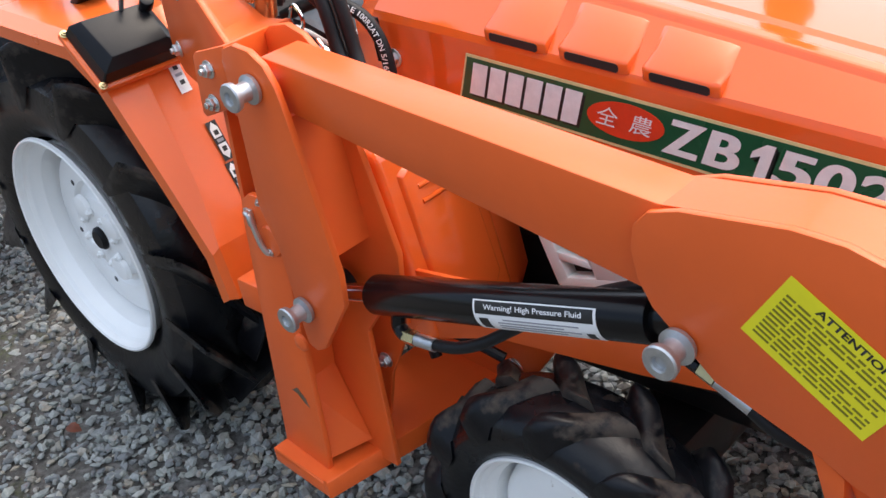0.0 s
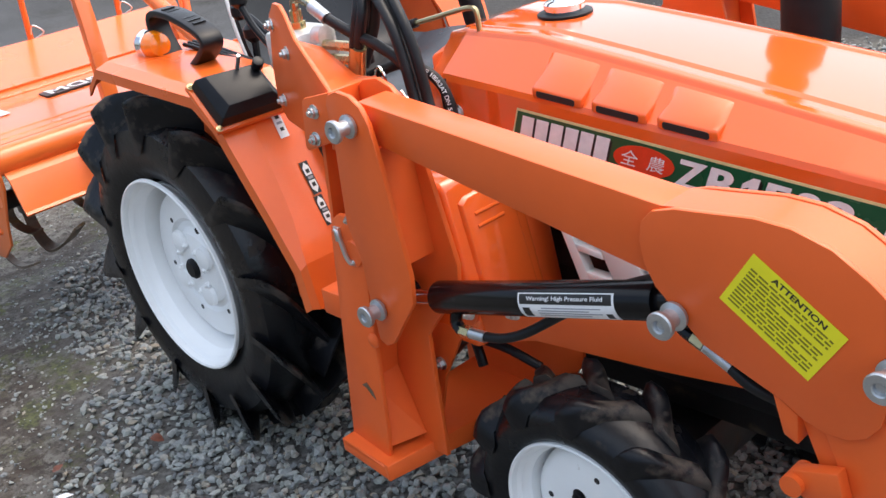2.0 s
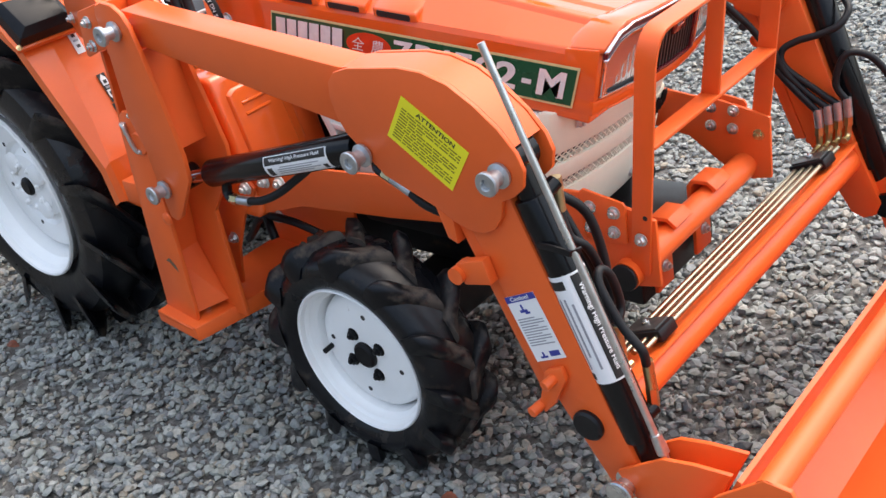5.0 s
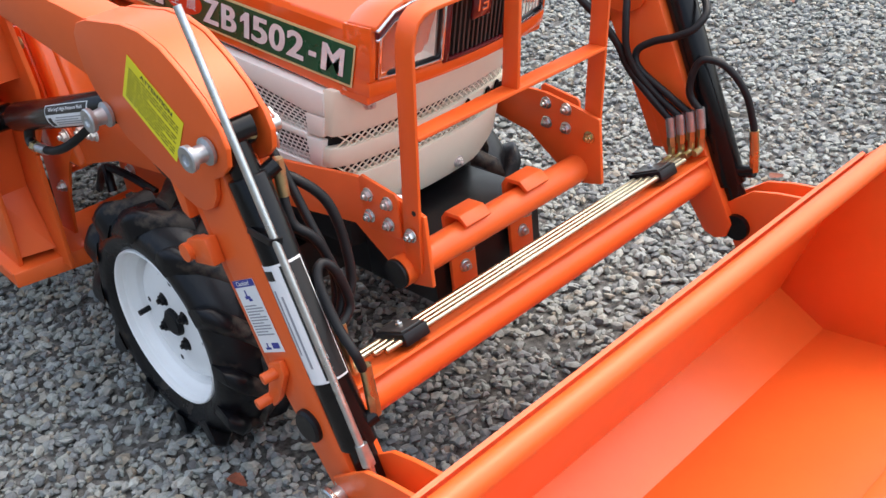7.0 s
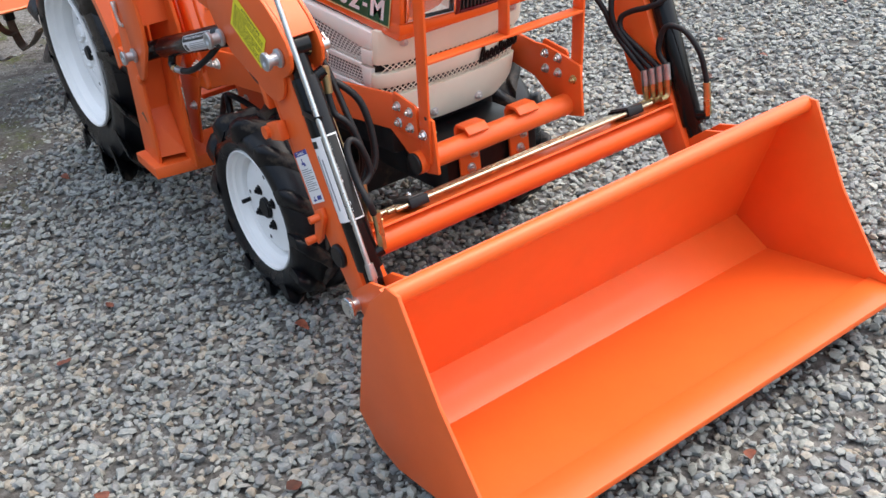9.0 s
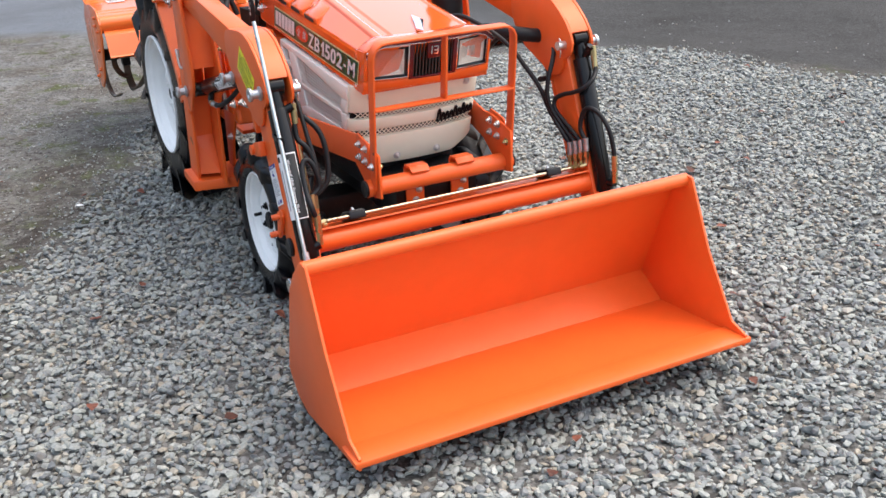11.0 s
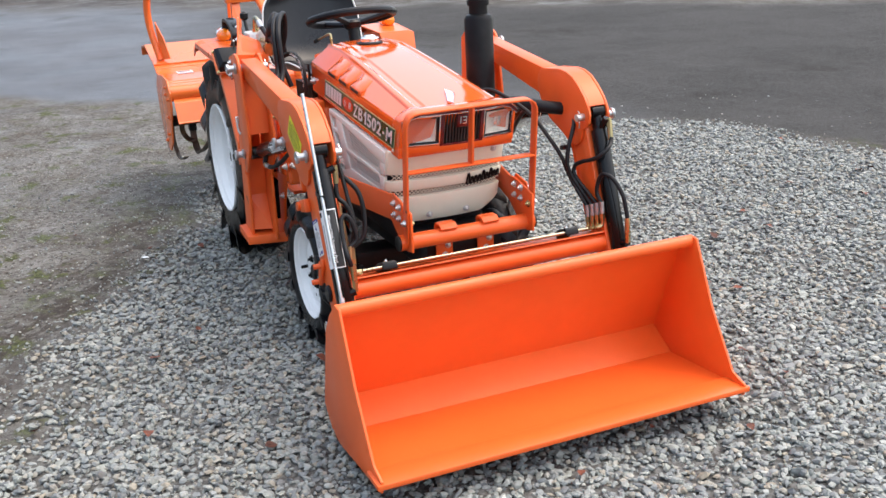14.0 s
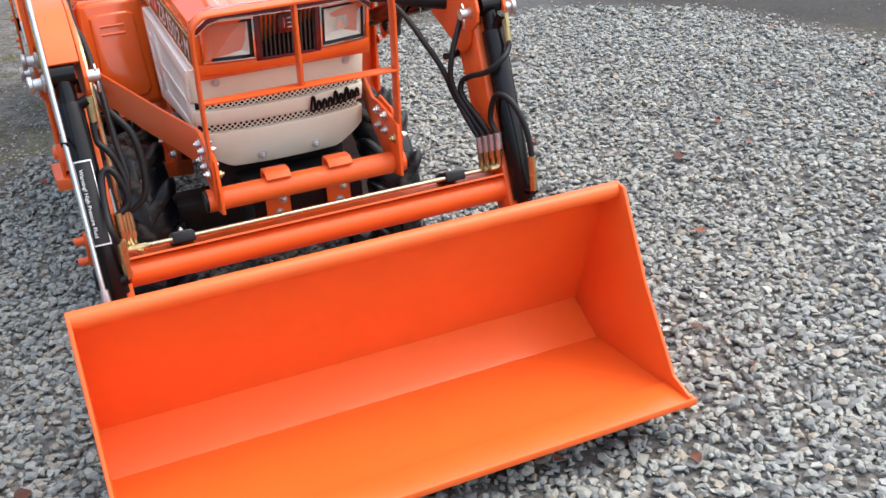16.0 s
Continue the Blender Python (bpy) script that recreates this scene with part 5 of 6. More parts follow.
    part("hydraulic_hose", tube(NB(), [(0.74, s * 0.25, 0.36), (0.79, s * 0.262, 0.4), (0.85, s * 0.27, 0.45), (0.93, s * 0.26, 0.45), (1.0, s * 0.24, 0.42)], 0.009, 10), M_HOSE, loader)
    part("hose_elbow", tube(NB(), [(0.86, s * 0.27, 0.455), (0.88, s * 0.28, 0.435), (0.892, s * 0.285, 0.41)], 0.01, 10), M_PLASTIC, loader)
    # boom
    beam = NB()
    pts = [(0.94, 1.006), (1.49, 0.942), (1.475, 0.846), (0.962, 0.942)]
    plate(beam, pts, *Y(0.5, 0.44))
    boom = part("boom", beam, M_ORANGE, loader, bevel=0.003)
    bend = [(1.458, 0.895), (1.462, 0.92), (1.478, 0.937), (1.51, 0.946), (1.556, 0.95), (1.61, 0.955), (1.655, 0.952), (1.7, 0.938), (1.74, 0.912), (1.775, 0.882), (1.8, 0.85), (1.809, 0.825), (1.803, 0.798), (1.785, 0.782), (1.763, 0.772), (1.757, 0.745), (1.742, 0.724), (1.72, 0.713), (1.695, 0.712), (1.668, 0.72), (1.64, 0.737), (1.54, 0.777), (1.477, 0.838), (1.463, 0.865)]
    part("bend_plate", plate(NB(), bend, *Y(0.509, 0.5005)), M_ORANGE, boom, bevel=0.002)
    part("bend_plate", plate(NB(), bend, *Y(0.4395, 0.431)), M_ORANGE, boom, bevel=0.002)
    top = [(1.468, 0.936), (1.51, 0.9405), (1.556, 0.9445), (1.61, 0.9495), (1.653, 0.9465), (1.697, 0.933), (1.737, 0.907), (1.771, 0.878), (1.79, 0.853)]
    part("bend_top", strip(NB(), [(x, s * 0.47, z) for x, z in top], 0.0585, 0.008, (0, 1, 0)), M_ORANGE, boom)
    low = NB()
    plate(low, [(1.675, 0.74), (1.765, 0.785), (1.89, 0.45), (1.945, 0.325), (1.935, 0.295), (1.91, 0.285), (1.885, 0.295), (1.79, 0.45)], *Y(0.5, 0.44))
    arm = part("lower_arm", low, M_ORANGE, boom, bevel=0.003)
    part("arm_rib", plate(NB(), [(1.648, 0.735), (1.672, 0.74), (1.787, 0.448), (1.764, 0.444)], *Y(0.494, 0.446)), M_ORANGE, arm, bevel=0.002)
    # pins
    for x, z, y in ((0.94, 0.974, 0.519), (0.926, 0.655, 0.519), (1.506, 0.808, 0.509), (1.77, 0.816, 0.509)):
        part("pin", lathe(NB(), (x, s * (y - 0.02), z), (0, s, 0), [(0, 0.013), (0.022, 0.013), (0.022, 0.0185), (0.027, 0.019), (0.03, 0.0125), (0.045, 0.0115), (0.0475, 0.0175), (0.054, 0.0185), (0.056, 0.017), (0.0565, 0.009), (0.0555, 0.0075), (0.0515, 0.0065), (0.0515, 0.001)], 28), M_PINZINC, boom, "zinc plated pivot pin")
    part("pin", lathe(NB(), (1.915, s * 0.49, 0.322), (0, s, 0), [(0, 0.014), (0.012, 0.014), (0.012, 0.022), (0.016, 0.023), (0.02, 0.0155), (0.035, 0.0145), (0.039, 0.0225), (0.046, 0.0235), (0.048, 0.021), (0.0485, 0.001)], 28), M_ZINC, arm, "zinc plated pivot pin")
    part("plug", lathe(NB(), (1.8525, s * 0.5, 0.407), (0, s, 0), [(0, 0.026), (0.006, 0.026), (0.01, 0.022), (0.01, 0.001)], 28), M_PLASTIC, arm)
    part("hook", slab(NB(), [(1.628, s * 0.505, 0.742), (1.66, s * 0.505, 0.72), (1.66, s * 0.505, 0.68), (1.642, s * 0.505, 0.688)], (0, -s * 0.05, 0)), M_ORANGE, arm, bevel=0.002)
    part("stay_tab", slab(NB(), [(1.66, s * 0.5, 0.655), (1.715, s * 0.5, 0.672), (1.725, s * 0.5, 0.632), (1.672, s * 0.5, 0.62)], (0, s * 0.02, 0)), M_ORANGE, arm, bevel=0.003)
    part("stay_pin", rod(NB(), (1.663, s * 0.49, 0.637), (1.663, s * 0.528, 0.637), 0.014), M_ORANGE, arm)
    part("stay_tab", slab(NB(), [(1.79, s * 0.5, 0.492), (1.822, s * 0.5, 0.508), (1.828, s * 0.5, 0.486), (1.8, s * 0.5, 0.432), (1.778, s * 0.5, 0.408), (1.772, s * 0.5, 0.43)], (0, s * 0.011, 0)), M_ORANGE, arm, bevel=0.003)
    for x, z in ((1.808, 0.484), (1.775, 0.423)):
        part("stay_pin", rod(NB(), (x, s * 0.492, z), (x - 0.006, s * 0.531, z - 0.003), 0.0085), M_ORANGE, arm, bevel=0.001)
    # lift cylinder
    a, b = Vector((0.926, s * 0.47, 0.655)), Vector((1.506, s * 0.47, 0.808))
    d = (b - a).normalized()
    cyl = part("lift_cylinder", rod(NB(), a + d * 0.1, a + d * 0.55, 0.0265, 32), M_BLACK, loader, "black hydraulic lift cylinder", bevel=0.003)
    part("piston_rod", rod(NB(), a, a + d * 0.1, 0.013, 20), M_CHROME, cyl)
    part("cylinder_eye", rod(NB(), a - Vector((0, 0.025, 0)), a + Vector((0, 0.025, 0)), 0.024, 20), M_BLACK, cyl)
    part("cylinder_eye", rod(NB(), b - Vector((0, 0.025, 0)), b + Vector((0, 0.025, 0)), 0.026, 20), M_BLACK, cyl)
    part("cylinder_neck", rod(NB(), a + d * 0.5, b, 0.018), M_BLACK, cyl)
    # bucket cylinder, in front of the lower arm
    a, b = Vector((1.772, s * 0.478, 0.83)), Vector((1.952, s * 0.474, 0.318))
    d = (b - a).normalized()
    cyl = part("tilt_cylinder", rod(NB(), a + d * 0.06, a + d * 0.462, 0.027, 32), M_BLACK, loader, "black hydraulic tilt cylinder", bevel=0.003)
    part("cylinder_foot", rod(NB(), a + d * 0.455, b, 0.019, 20), M_BLACK, cyl)
    part("cylinder_eye", rod(NB(), b - Vector((0, 0.03, 0)), b + Vector((0, 0.03, 0)), 0.026, 24), M_BLACK, cyl)
    part("cylinder_eye", rod(NB(), a - Vector((0, 0.025, 0)), a + Vector((0, 0.025, 0)), 0.026, 20), M_BLACK, cyl)
    part("cylinder_neck", rod(NB(), a, a + d * 0.08, 0.02), M_BLACK, cyl)
    return boom


boom_r = loader_side(-1)
loader_side(1)
part("cross_tube", rod(NB(), (1.872, -0.44, 0.412), (1.872, 0.44, 0.412), 0.03, 32), M_ORANGE, loader)
ang = NB()
slab(ang, [(1.815, -0.44, 0.432), (1.848, -0.44, 0.434), (1.897, -0.44, 0.4535), (1.895, -0.44, 0.4575), (1.847, -0.44, 0.4385), (1.815, -0.44, 0.437)], (0, 0.88, 0))
part("pipe_tray", ang, M_ORANGE, loader)
for k in range(4):
    part("hydraulic_pipe", rod(NB(), (1.8295 + k * 0.0165, -0.40 + 0.01 * k, 0.45 + k * 0.0065), (1.8295 + k * 0.0165, 0.41 - 0.01 * k, 0.45 + k * 0.0065), 0.0052, 14), M_PIPE, loader)
for y in (-0.315, 0.318):
    clip = part("pipe_clip", slab(NB(), [(1.8225, y - 0.024, 0.436), (1.8925, y - 0.024, 0.4636), (1.8845, y - 0.024, 0.4836), (1.8145, y - 0.024, 0.456)], (0, 0.048, 0)), M_PLASTIC, loader, "black plastic pipe clamp with a zinc bolt", bevel=0.003)
    part("clip_cap", slab(NB(), [(1.821, y - 0.02, 0.4575), (1.878, y - 0.02, 0.48), (1.8765, y - 0.02, 0.484), (1.8195, y - 0.02, 0.4615)], (0, 0.04, 0)), M_CASTGREY, clip, bevel=0.0015)
    bolt((1.849, y, 0.4715), (-0.37, 0, 0.93), 0.006, clip)
part("level_rod", rod(NB(), (1.772, -0.508, 1.002), (1.973, -0.5, 0.409), 0.0054, 16), M_ZINC, loader, "slender zinc level indicator rod")

# ---- bucket ----
bucket = thing("loader_bucket", (2.1, 0, 0.05), "empty orange steel bucket lowered near the gravel", "bucket")
side_out = [(2.165, 0.495), (2.2, 0.492), (2.285, 0.3), (2.395, 0.125), (2.455, 0.105), (2.45, 0.07), (2.1, 0.04), (2.03, 0.06), (1.972, 0.118), (2.055, 0.38), (2.1, 0.44)]
for s in (-1, 1):
    part("side_plate", plate(NB(), side_out, s * 0.58, s * 0.572), M_ORANGE, bucket, bevel=0.002)
sheet = [(2.185, 0.488), (2.13, 0.472), (1.982, 0.128), (2.085, 0.064), (2.44, 0.092)]
bm = NB()
strip(bm, [(x, 0, z) for x, z in sheet[1:]], 1.145, 0.007, (0, 1, 0))
part("shell", bm, M_ORANGE, bucket, sharp=12)
part("top_edge", rod(NB(), (2.17, -0.578, 0.477), (2.17, 0.578, 0.477), 0.019, 20), M_ORANGE, bucket)
part("cutting_edge", box(NB(), 2.37, 2.46, -0.59, 0.59, 0.082, 0.098), M_ORANGE, bucket, bevel=0.003)
for s in (-1, 1):
    for y in (0.455, 0.505):
        part("lug_plate", plate(NB(), [(1.9, 0.345), (1.935, 0.3), (1.985, 0.17), (2.018, 0.25), (2.088, 0.415), (2.03, 0.41), (1.98, 0.4)], s * y, s * (y + 0.008)), M_ORANGE, bucket, bevel=0.002)

# ---- rotary tiller ----
tiller = thing("rotary_tiller", (-1.0, 0, GZ), "orange rotary tiller hitched behind the tractor, tines on the ground", "tiller")
lowc = [(-0.83, 0.662), (-0.9, 0.672), (-1.19, 0.684), (-1.27, 0.716)]
part("cover", strip(NB(), [(x, 0, z) for x, z in lowc], 1.04, 0.01, (0, 1, 0)), M_TILLER, tiller, bevel=0.002, sharp=15)
part("rear_cover", strip(NB(), [(x, 0, z) for x, z in ((-1.262, 0.722), (-1.3, 0.73), (-1.56, 0.8), (-1.7, 0.78), (-1.715, 0.765), (-1.72, 0.73))], 1.04, 0.01, (0, 1, 0)), M_TILLER, tiller, bevel=0.002, sharp=15)
part("main_tube", rod(NB(), (-0.79, -0.52, 0.632), (-0.79, 0.52, 0.632), 0.042, 28), M_TILLER, tiller)
part("front_skirt", strip(NB(), [(-0.765, 0, 0.605), (-0.735, 0, 0.585), (-0.69, 0, 0.495), (-0.68, 0, 0.488)], 1.02, 0.008, (0, 1, 0)), M_TILLER, tiller, sharp=15)
for x, z, r in ((-0.862, 0.663, 0.012), (-0.905, 0.668, 0.013), (-1.235, 0.7, 0.012)):
    part("bead", rod(NB(), (x, -0.515, z), (x, 0.515, z), r, 12), M_TILLER, tiller)
for s in (-1, 1):
    end = part("side_plate", plate(NB(), [(-0.8, 0.70), (-0.745, 0.64), (-0.75, 0.56), (-0.82, 0.45), (-0.86, 0.36), (-0.95, 0.3), (-1.05, 0.29), (-1.12, 0.36), (-1.18, 0.5), (-1.2, 0.62), (-1.12, 0.69), (-0.95, 0.71)], s * 0.53, s * 0.52), M_TILLER, tiller, bevel=0.004)
    for x, z in ((-0.83, 0.66), (-0.79, 0.6), (-0.85, 0.62), (-0.84, 0.5), (-0.9, 0.4), (-1.0, 0.35)):
        bolt((x, s * 0.53, z), (0, s, 0), 0.009, end, M_TILLER)
part("shaft", rod(NB(), (-1.05, -0.52, 0.44), (-1.05, 0.52, 0.44), 0.03, 16), M_DARK, tiller)
for k in range(14):
    y = -0.44 + k * 0.07
    a = k * 2.1 + 4.4
    pts = [(-1.05 + r * math.cos(a + c), y + o, 0.44 + r * math.sin(a + c)) for r, c, o in ((0.02, 0, 0), (0.06, 0.1, 0), (0.09, 0.3, 0.01), (0.115, 0.55, 0.03), (0.125, 0.72, 0.05))]
    part("tine", strip(NB(), spline(pts, 4), 0.028, 0.007, (0, 1, 0.2)), M_RUST, tiller)
part("tine", strip(NB(), spline([(-1.14, -0.48, 0.42), (-1.165, -0.48, 0.333), (-1.13, -0.475, 0.255), (-1.02, -0.47, 0.231), (-0.9, -0.46, 0.265)], 5), 0.022, 0.007, (0, 1, 0)), M_RUST, tiller)
part("tine", strip(NB(), spline([(-1.09, -0.38, 0.43), (-1.08, -0.38, 0.345), (-1.03, -0.38, 0.285), (-0.96, -0.375, 0.268), (-0.86, -0.36, 0.31), (-0.78, -0.34, 0.37)], 5), 0.036, 0.008, (0, 1, 0.3)), M_RUST, tiller)
part("tine_holder", box(NB(), -1.11, -1.06, -0.4, -0.36, 0.37, 0.46), M_DARK, tiller, bevel=0.003)
lab = part("label_plate", box(NB(), -1.165, -1.08, -0.42, -0.335, 0.6865, 0.69), M_LABEL, tiller)
part("print_bar", box(NB(), -1.155, -1.13, -0.413, -0.345, 0.69, 0.6905), M_INK, lab)
part("print_bar", box(NB(), -1.115, -1.095, -0.41, -0.37, 0.69, 0.6905), M_GREYINK, lab)
dk = part("model_plate", box(NB(), -1.215, -1.125, -0.19, 0.16, 0.687, 0.6935), M_INK, tiller, "black model plate with white characters")
lettering("1202DM", (-1.135, 0.14, 0.6945), (0, -0.31, 0), (-0.07, 0, 0), M_DECALWHITE, dk, bold=0.02)
for s in (-1, 1):
    part("mast_leg", strip(NB(), [(-0.72, s * 0.16, 0.66), (-0.8, s * 0.13, 0.95), (-0.95, s * 0.09, 1.33)], 0.045, 0.035, (0, 1, 0)), M_TILLER, tiller, bevel=0.003)
    st = part("lift_rod", rod(NB(), (-1.66, 0.19 + s * 0.18, 0.77), (-1.6, 0.19 + s * 0.18, 1.2), 0.011, 12), M_TILLER, tiller)
    part("linch_pin", tube(NB(), [(-1.65, 0.19 + s * 0.18, 0.8), (-1.63, 0.2 + s * 0.18, 0.84), (-1.62, 0.23 + s * 0.18, 0.81), (-1.64, 0.2 + s * 0.18, 0.79)], 0.003, 6), M_ZINC, st)
    arm_ = part("handle_tube", tube(NB(), [(-1.32, s * 0.47, 0.74), (-1.36, s * 0.5, 0.92), (-1.35, s * 0.5, 1.06), (-1.27, s * 0.47, 1.17), (-1.1, s * 0.4, 1.24), (-0.98, s * 0.3, 1.27)], 0.02, 12), M_TILLER, tiller)
    part("fin", slab(NB(), [(-1.33, s * 0.46, 0.74), (-1.26, s * 0.42, 0.75), (-1.3, s * 0.44, 0.86), (-1.34, s * 0.47, 0.95)], (0.006, s * 0.006, 0)), M_TILLER, arm_)
part("mast_bar", box(NB(), -1.02, -0.9, -0.5, 0.5, 1.24, 1.285), M_TILLER, tiller, bevel=0.003)
part("cross_bar", box(NB(), -0.86, -0.81, -0.17, 0.17, 1.06, 1.1), M_TILLER, tiller, bevel=0.003)
part("top_link", rod(NB(), (-0.82, 0, 1.08), (-0.25, 0, 0.8), 0.022, 14), M_TILLER, tiller)
part("lower_link", strip(NB(), [(-0.75, -0.27, 0.6), (-0.2, -0.2, 0.42)], 0.03, 0.05, (0, 1, 0)), M_TILLER, tiller)
part("lower_link", strip(NB(), [(-0.75, 0.27, 0.6), (-0.2, 0.2, 0.42)], 0.03, 0.05, (0, 1, 0)), M_TILLER, tiller)

# ---- labels on the loader ----
YL, YR_, YT = Vector((1.567, -0.5094, 0.848)), Vector((0.108, 0, -0.0735)), Vector((0.045, 0, 0.0665))
tag = part("warning_label", flat(NB(), YL, YR_, YT, 0, 1, 0, 1, 0.0003), M_YELLOW, boom_r, "yellow warning label with black print")
lettering("ATTENTION", YL + YR_ * 0.25 + YT * 0.845 + Vector((0, -0.0012, 0)), YR_ * 0.57, YT * 0.1, M_INK, tag, bold=0.03)
rp = random.Random(3)
for r in range(11):
    v = 0.78 - r * 0.066
    u = 0.06
    end_u = 0.94 if r % 4 != 3 else rp.uniform(0.4, 0.8)
    while u < end_u - 0.02:
        w = min(rp.uniform(0.05, 0.14), end_u - u)
        part("print_bar", flat(NB(), YL, YR_, YT, u, u + w, v - 0.014, v + 0.014, 0.001, 0.0003), M_OLIVE, tag)
        u += w + 0.018
CO, CR, CU = Vector((1.7725, -0.5006, 0.498)), Vector((0.056, 0, 0.0258)), Vector((-0.0435, 0, 0.103))
tag = part("caution_label", flat(NB(), CO, CR, CU, 0, 1, 0, 1, 0.0003), M_LABEL, boom_r, "white caution label with a blue heading")
part("label_heading", flat(NB(), CO, CR, CU, 0, 1, 0.905, 1, 0.001, 0.0003), M_BLUE, tag)
lettering("Caution!", CO + CR * 0.17 + CU * 0.925 + Vector((0, -0.0018, 0)), CR * 0.62, CU * 0.06, M_LABEL, tag, bold=0.02)
for r in range(11):
    v = 0.64 - r * 0.04
    part("print_bar", flat(NB(), CO, CR, CU, 0.08, 0.9 if r % 3 else 0.65, v, v + 0.016, 0.001, 0.0003), M_GREYINK, tag)
for u0, u1, v0, v1 in ((0.3, 0.55, 0.74, 0.78), (0.38, 0.44, 0.78, 0.86), (0.44, 0.6, 0.71, 0.74), (0.55, 0.88, 0.05, 0.13), (0.2, 0.45, 0.04, 0.07), (0.3, 0.36, 0.07, 0.13)):
    part("print_sketch", flat(NB(), CO, CR, CU, u0, u1, v0, v1, 0.001, 0.0003), M_BLUE, tag)


def on_cylinder(a, d, n0, n1, r, s0, s1, t0, t1):
    """A map from the unit square to a patch of a cylinder's surface."""
    def at(u, v, lift):
        t = radians(t0 + (t1 - t0) * v)
        return a + d * (s0 + (s1 - s0) * u) + (n0 * math.cos(t) + n1 * math.sin(t)) * (r + lift)
    return at


def curved(at, u0, u1, v0, v1, lift, n=8):
    bm = NB()
    rows = [[bm.verts.new(at(u, v0 + (v1 - v0) * k / n, lift)) for u in (u0, u1)] for k in range(n + 1)]
    back = [[bm.verts.new(at(u, v0 + (v1 - v0) * k / n, lift - 0.0004)) for u in (u0, u1)] for k in range(n + 1)]
    for q in (rows, back):
        for p, r in zip(q, q[1:]):
            bm.faces.new((p[0], p[1], r[1], r[0]))
    for k in range(n):
        for i in (0, 1):
            bm.faces.new((rows[k][i], rows[k + 1][i], back[k + 1][i], back[k][i]))
    for k in (0, n):
        bm.faces.new((rows[k][0], rows[k][1], back[k][1], back[k][0]))
    return bm


def fluid_label(at, parent, h0=0.62, h1=0.96, w0=0.7, w1=0.18):
    tag = part("fluid_label", curved(at, 0, 1, 0, 1, 0.0007, 28), M_LABEL, parent, "white and black hydraulic warning label")
    part("label_heading", curved(at, 0.02, 0.98, h0, h1, 0.0013, 14), M_INK, tag)
    me = text_mesh("Warning! High Pressure Fluid", 0.015)
    for v in me.vertices:
        v.co = at(0.1 + 0.8 * v.co.x, w0 + w1 * v.co.y, 0.0018)
    me.materials.append(M_LABEL)
    joined(new("lettering", me), tag)
    for r in range(4):
        v = h0 - 0.15 - r * 0.1
        part("print_bar", curved(at, 0.2 + 0.05 * (r == 0), 0.86 - 0.12 * (r % 2), v, v + 0.035, 0.0012, 2), M_GREYINK, tag)
    part("print_sketch", curved(at, 0.04, 0.12, 0.12, 0.5, 0.0012, 4), M_INK, tag)
    part("print_sketch", curved(at, 0.9, 0.96, 0.1, 0.32, 0.0012, 4), M_INK, tag)


for ob in [o for o in loader.children if o.name.startswith(("lift_cylinder", "tilt_cylinder"))]:
    left_side = ob.name.endswith(".001")
    s = 1 if left_side else -1
    if ob.name.startswith("lift"):
        a, b = Vector((0.926, s * 0.47, 0.655)), Vector((1.506, s * 0.47, 0.808))
        d = (b - a).normalized()
        if not left_side:
            fluid_label(on_cylinder(a, d, Vector((0, -1, 0)), Vector((-d.z, 0, d.x)), 0.0265, 0.312, 0.492, -48, 42), ob)
    else:
        a, b = Vector((1.772, s * 0.478, 0.83)), Vector((1.952, s * 0.474, 0.318))
        d = (b - a).normalized()
        n1 = Vector((0, 1, 0)).cross(d)
        n1 = n1 if n1.x > 0 else -n1
        if not left_side:
            fluid_label(on_cylinder(a, d, Vector((0, -1, 0)), n1.normalized(), 0.027, 0.178, 0.354, -80, 120), ob, 0.63, 0.975, 0.675, 0.105)

# ---- tower and control valve on the right-hand post ----
def tower_at(x, z):
    return (x, -0.46 - 0.3 * (x - 0.745), z)


tower = part("tower", slab(NB(), [tower_at(x, z) for x, z in ((0.64, 1.105), (0.672, 1.128), (0.7, 1.128), (0.716, 1.116), (0.746, 1.077), (0.868, 1.012), (0.872, 0.94), (0.8, 0.905), (0.62, 0.91), (0.585, 0.94), (0.6, 1.015))], (0.0023, 0.0077, 0)), M_ORANGE, loader, "orange valve tower plate", bevel=0.002)
part("tower_wing", slab(NB(), [(0.744, -0.458, 1.077), (0.868, -0.496, 1.013), (0.83, -0.374, 0.998), (0.772, -0.365, 0.99), (0.692, -0.368, 1.036)], (0.003, 0.002, -0.006)), M_ORANGE, tower, bevel=0.0015)
for x, z in ((0.646, 1.088), (0.70, 1.047), (0.628, 0.95)):
    bolt(Vector(tower_at(x, z)), (-0.29, -0.96, 0), 0.009, tower)
valve = part("control_valve", box(NB(), 0.56, 0.665, -0.40, -0.31, 0.99, 1.062), M_ALLOY, loader, "cast aluminium hydraulic control valve", bevel=0.012)
part("valve_port", rod(NB(), (0.66, -0.352, 1.05), (0.682, -0.348, 1.05), 0.02, 20), M_ALLOY, valve, bevel=0.003)
part("union_nut", rod(NB(), (0.62, -0.36, 1.045), (0.62, -0.36, 1.075), 0.015, 6), M_BRASS, valve, bevel=0.001)
part("union", rod(NB(), (0.62, -0.36, 1.075), (0.62, -0.36, 1.095), 0.011, 14), M_BRASS, valve)
part("elbow", tube(NB(), [(0.62, -0.36, 1.09), (0.625, -0.36, 1.112), (0.645, -0.358, 1.115), (0.67, -0.355, 1.1)], 0.0085, 10), M_PIPE, valve)
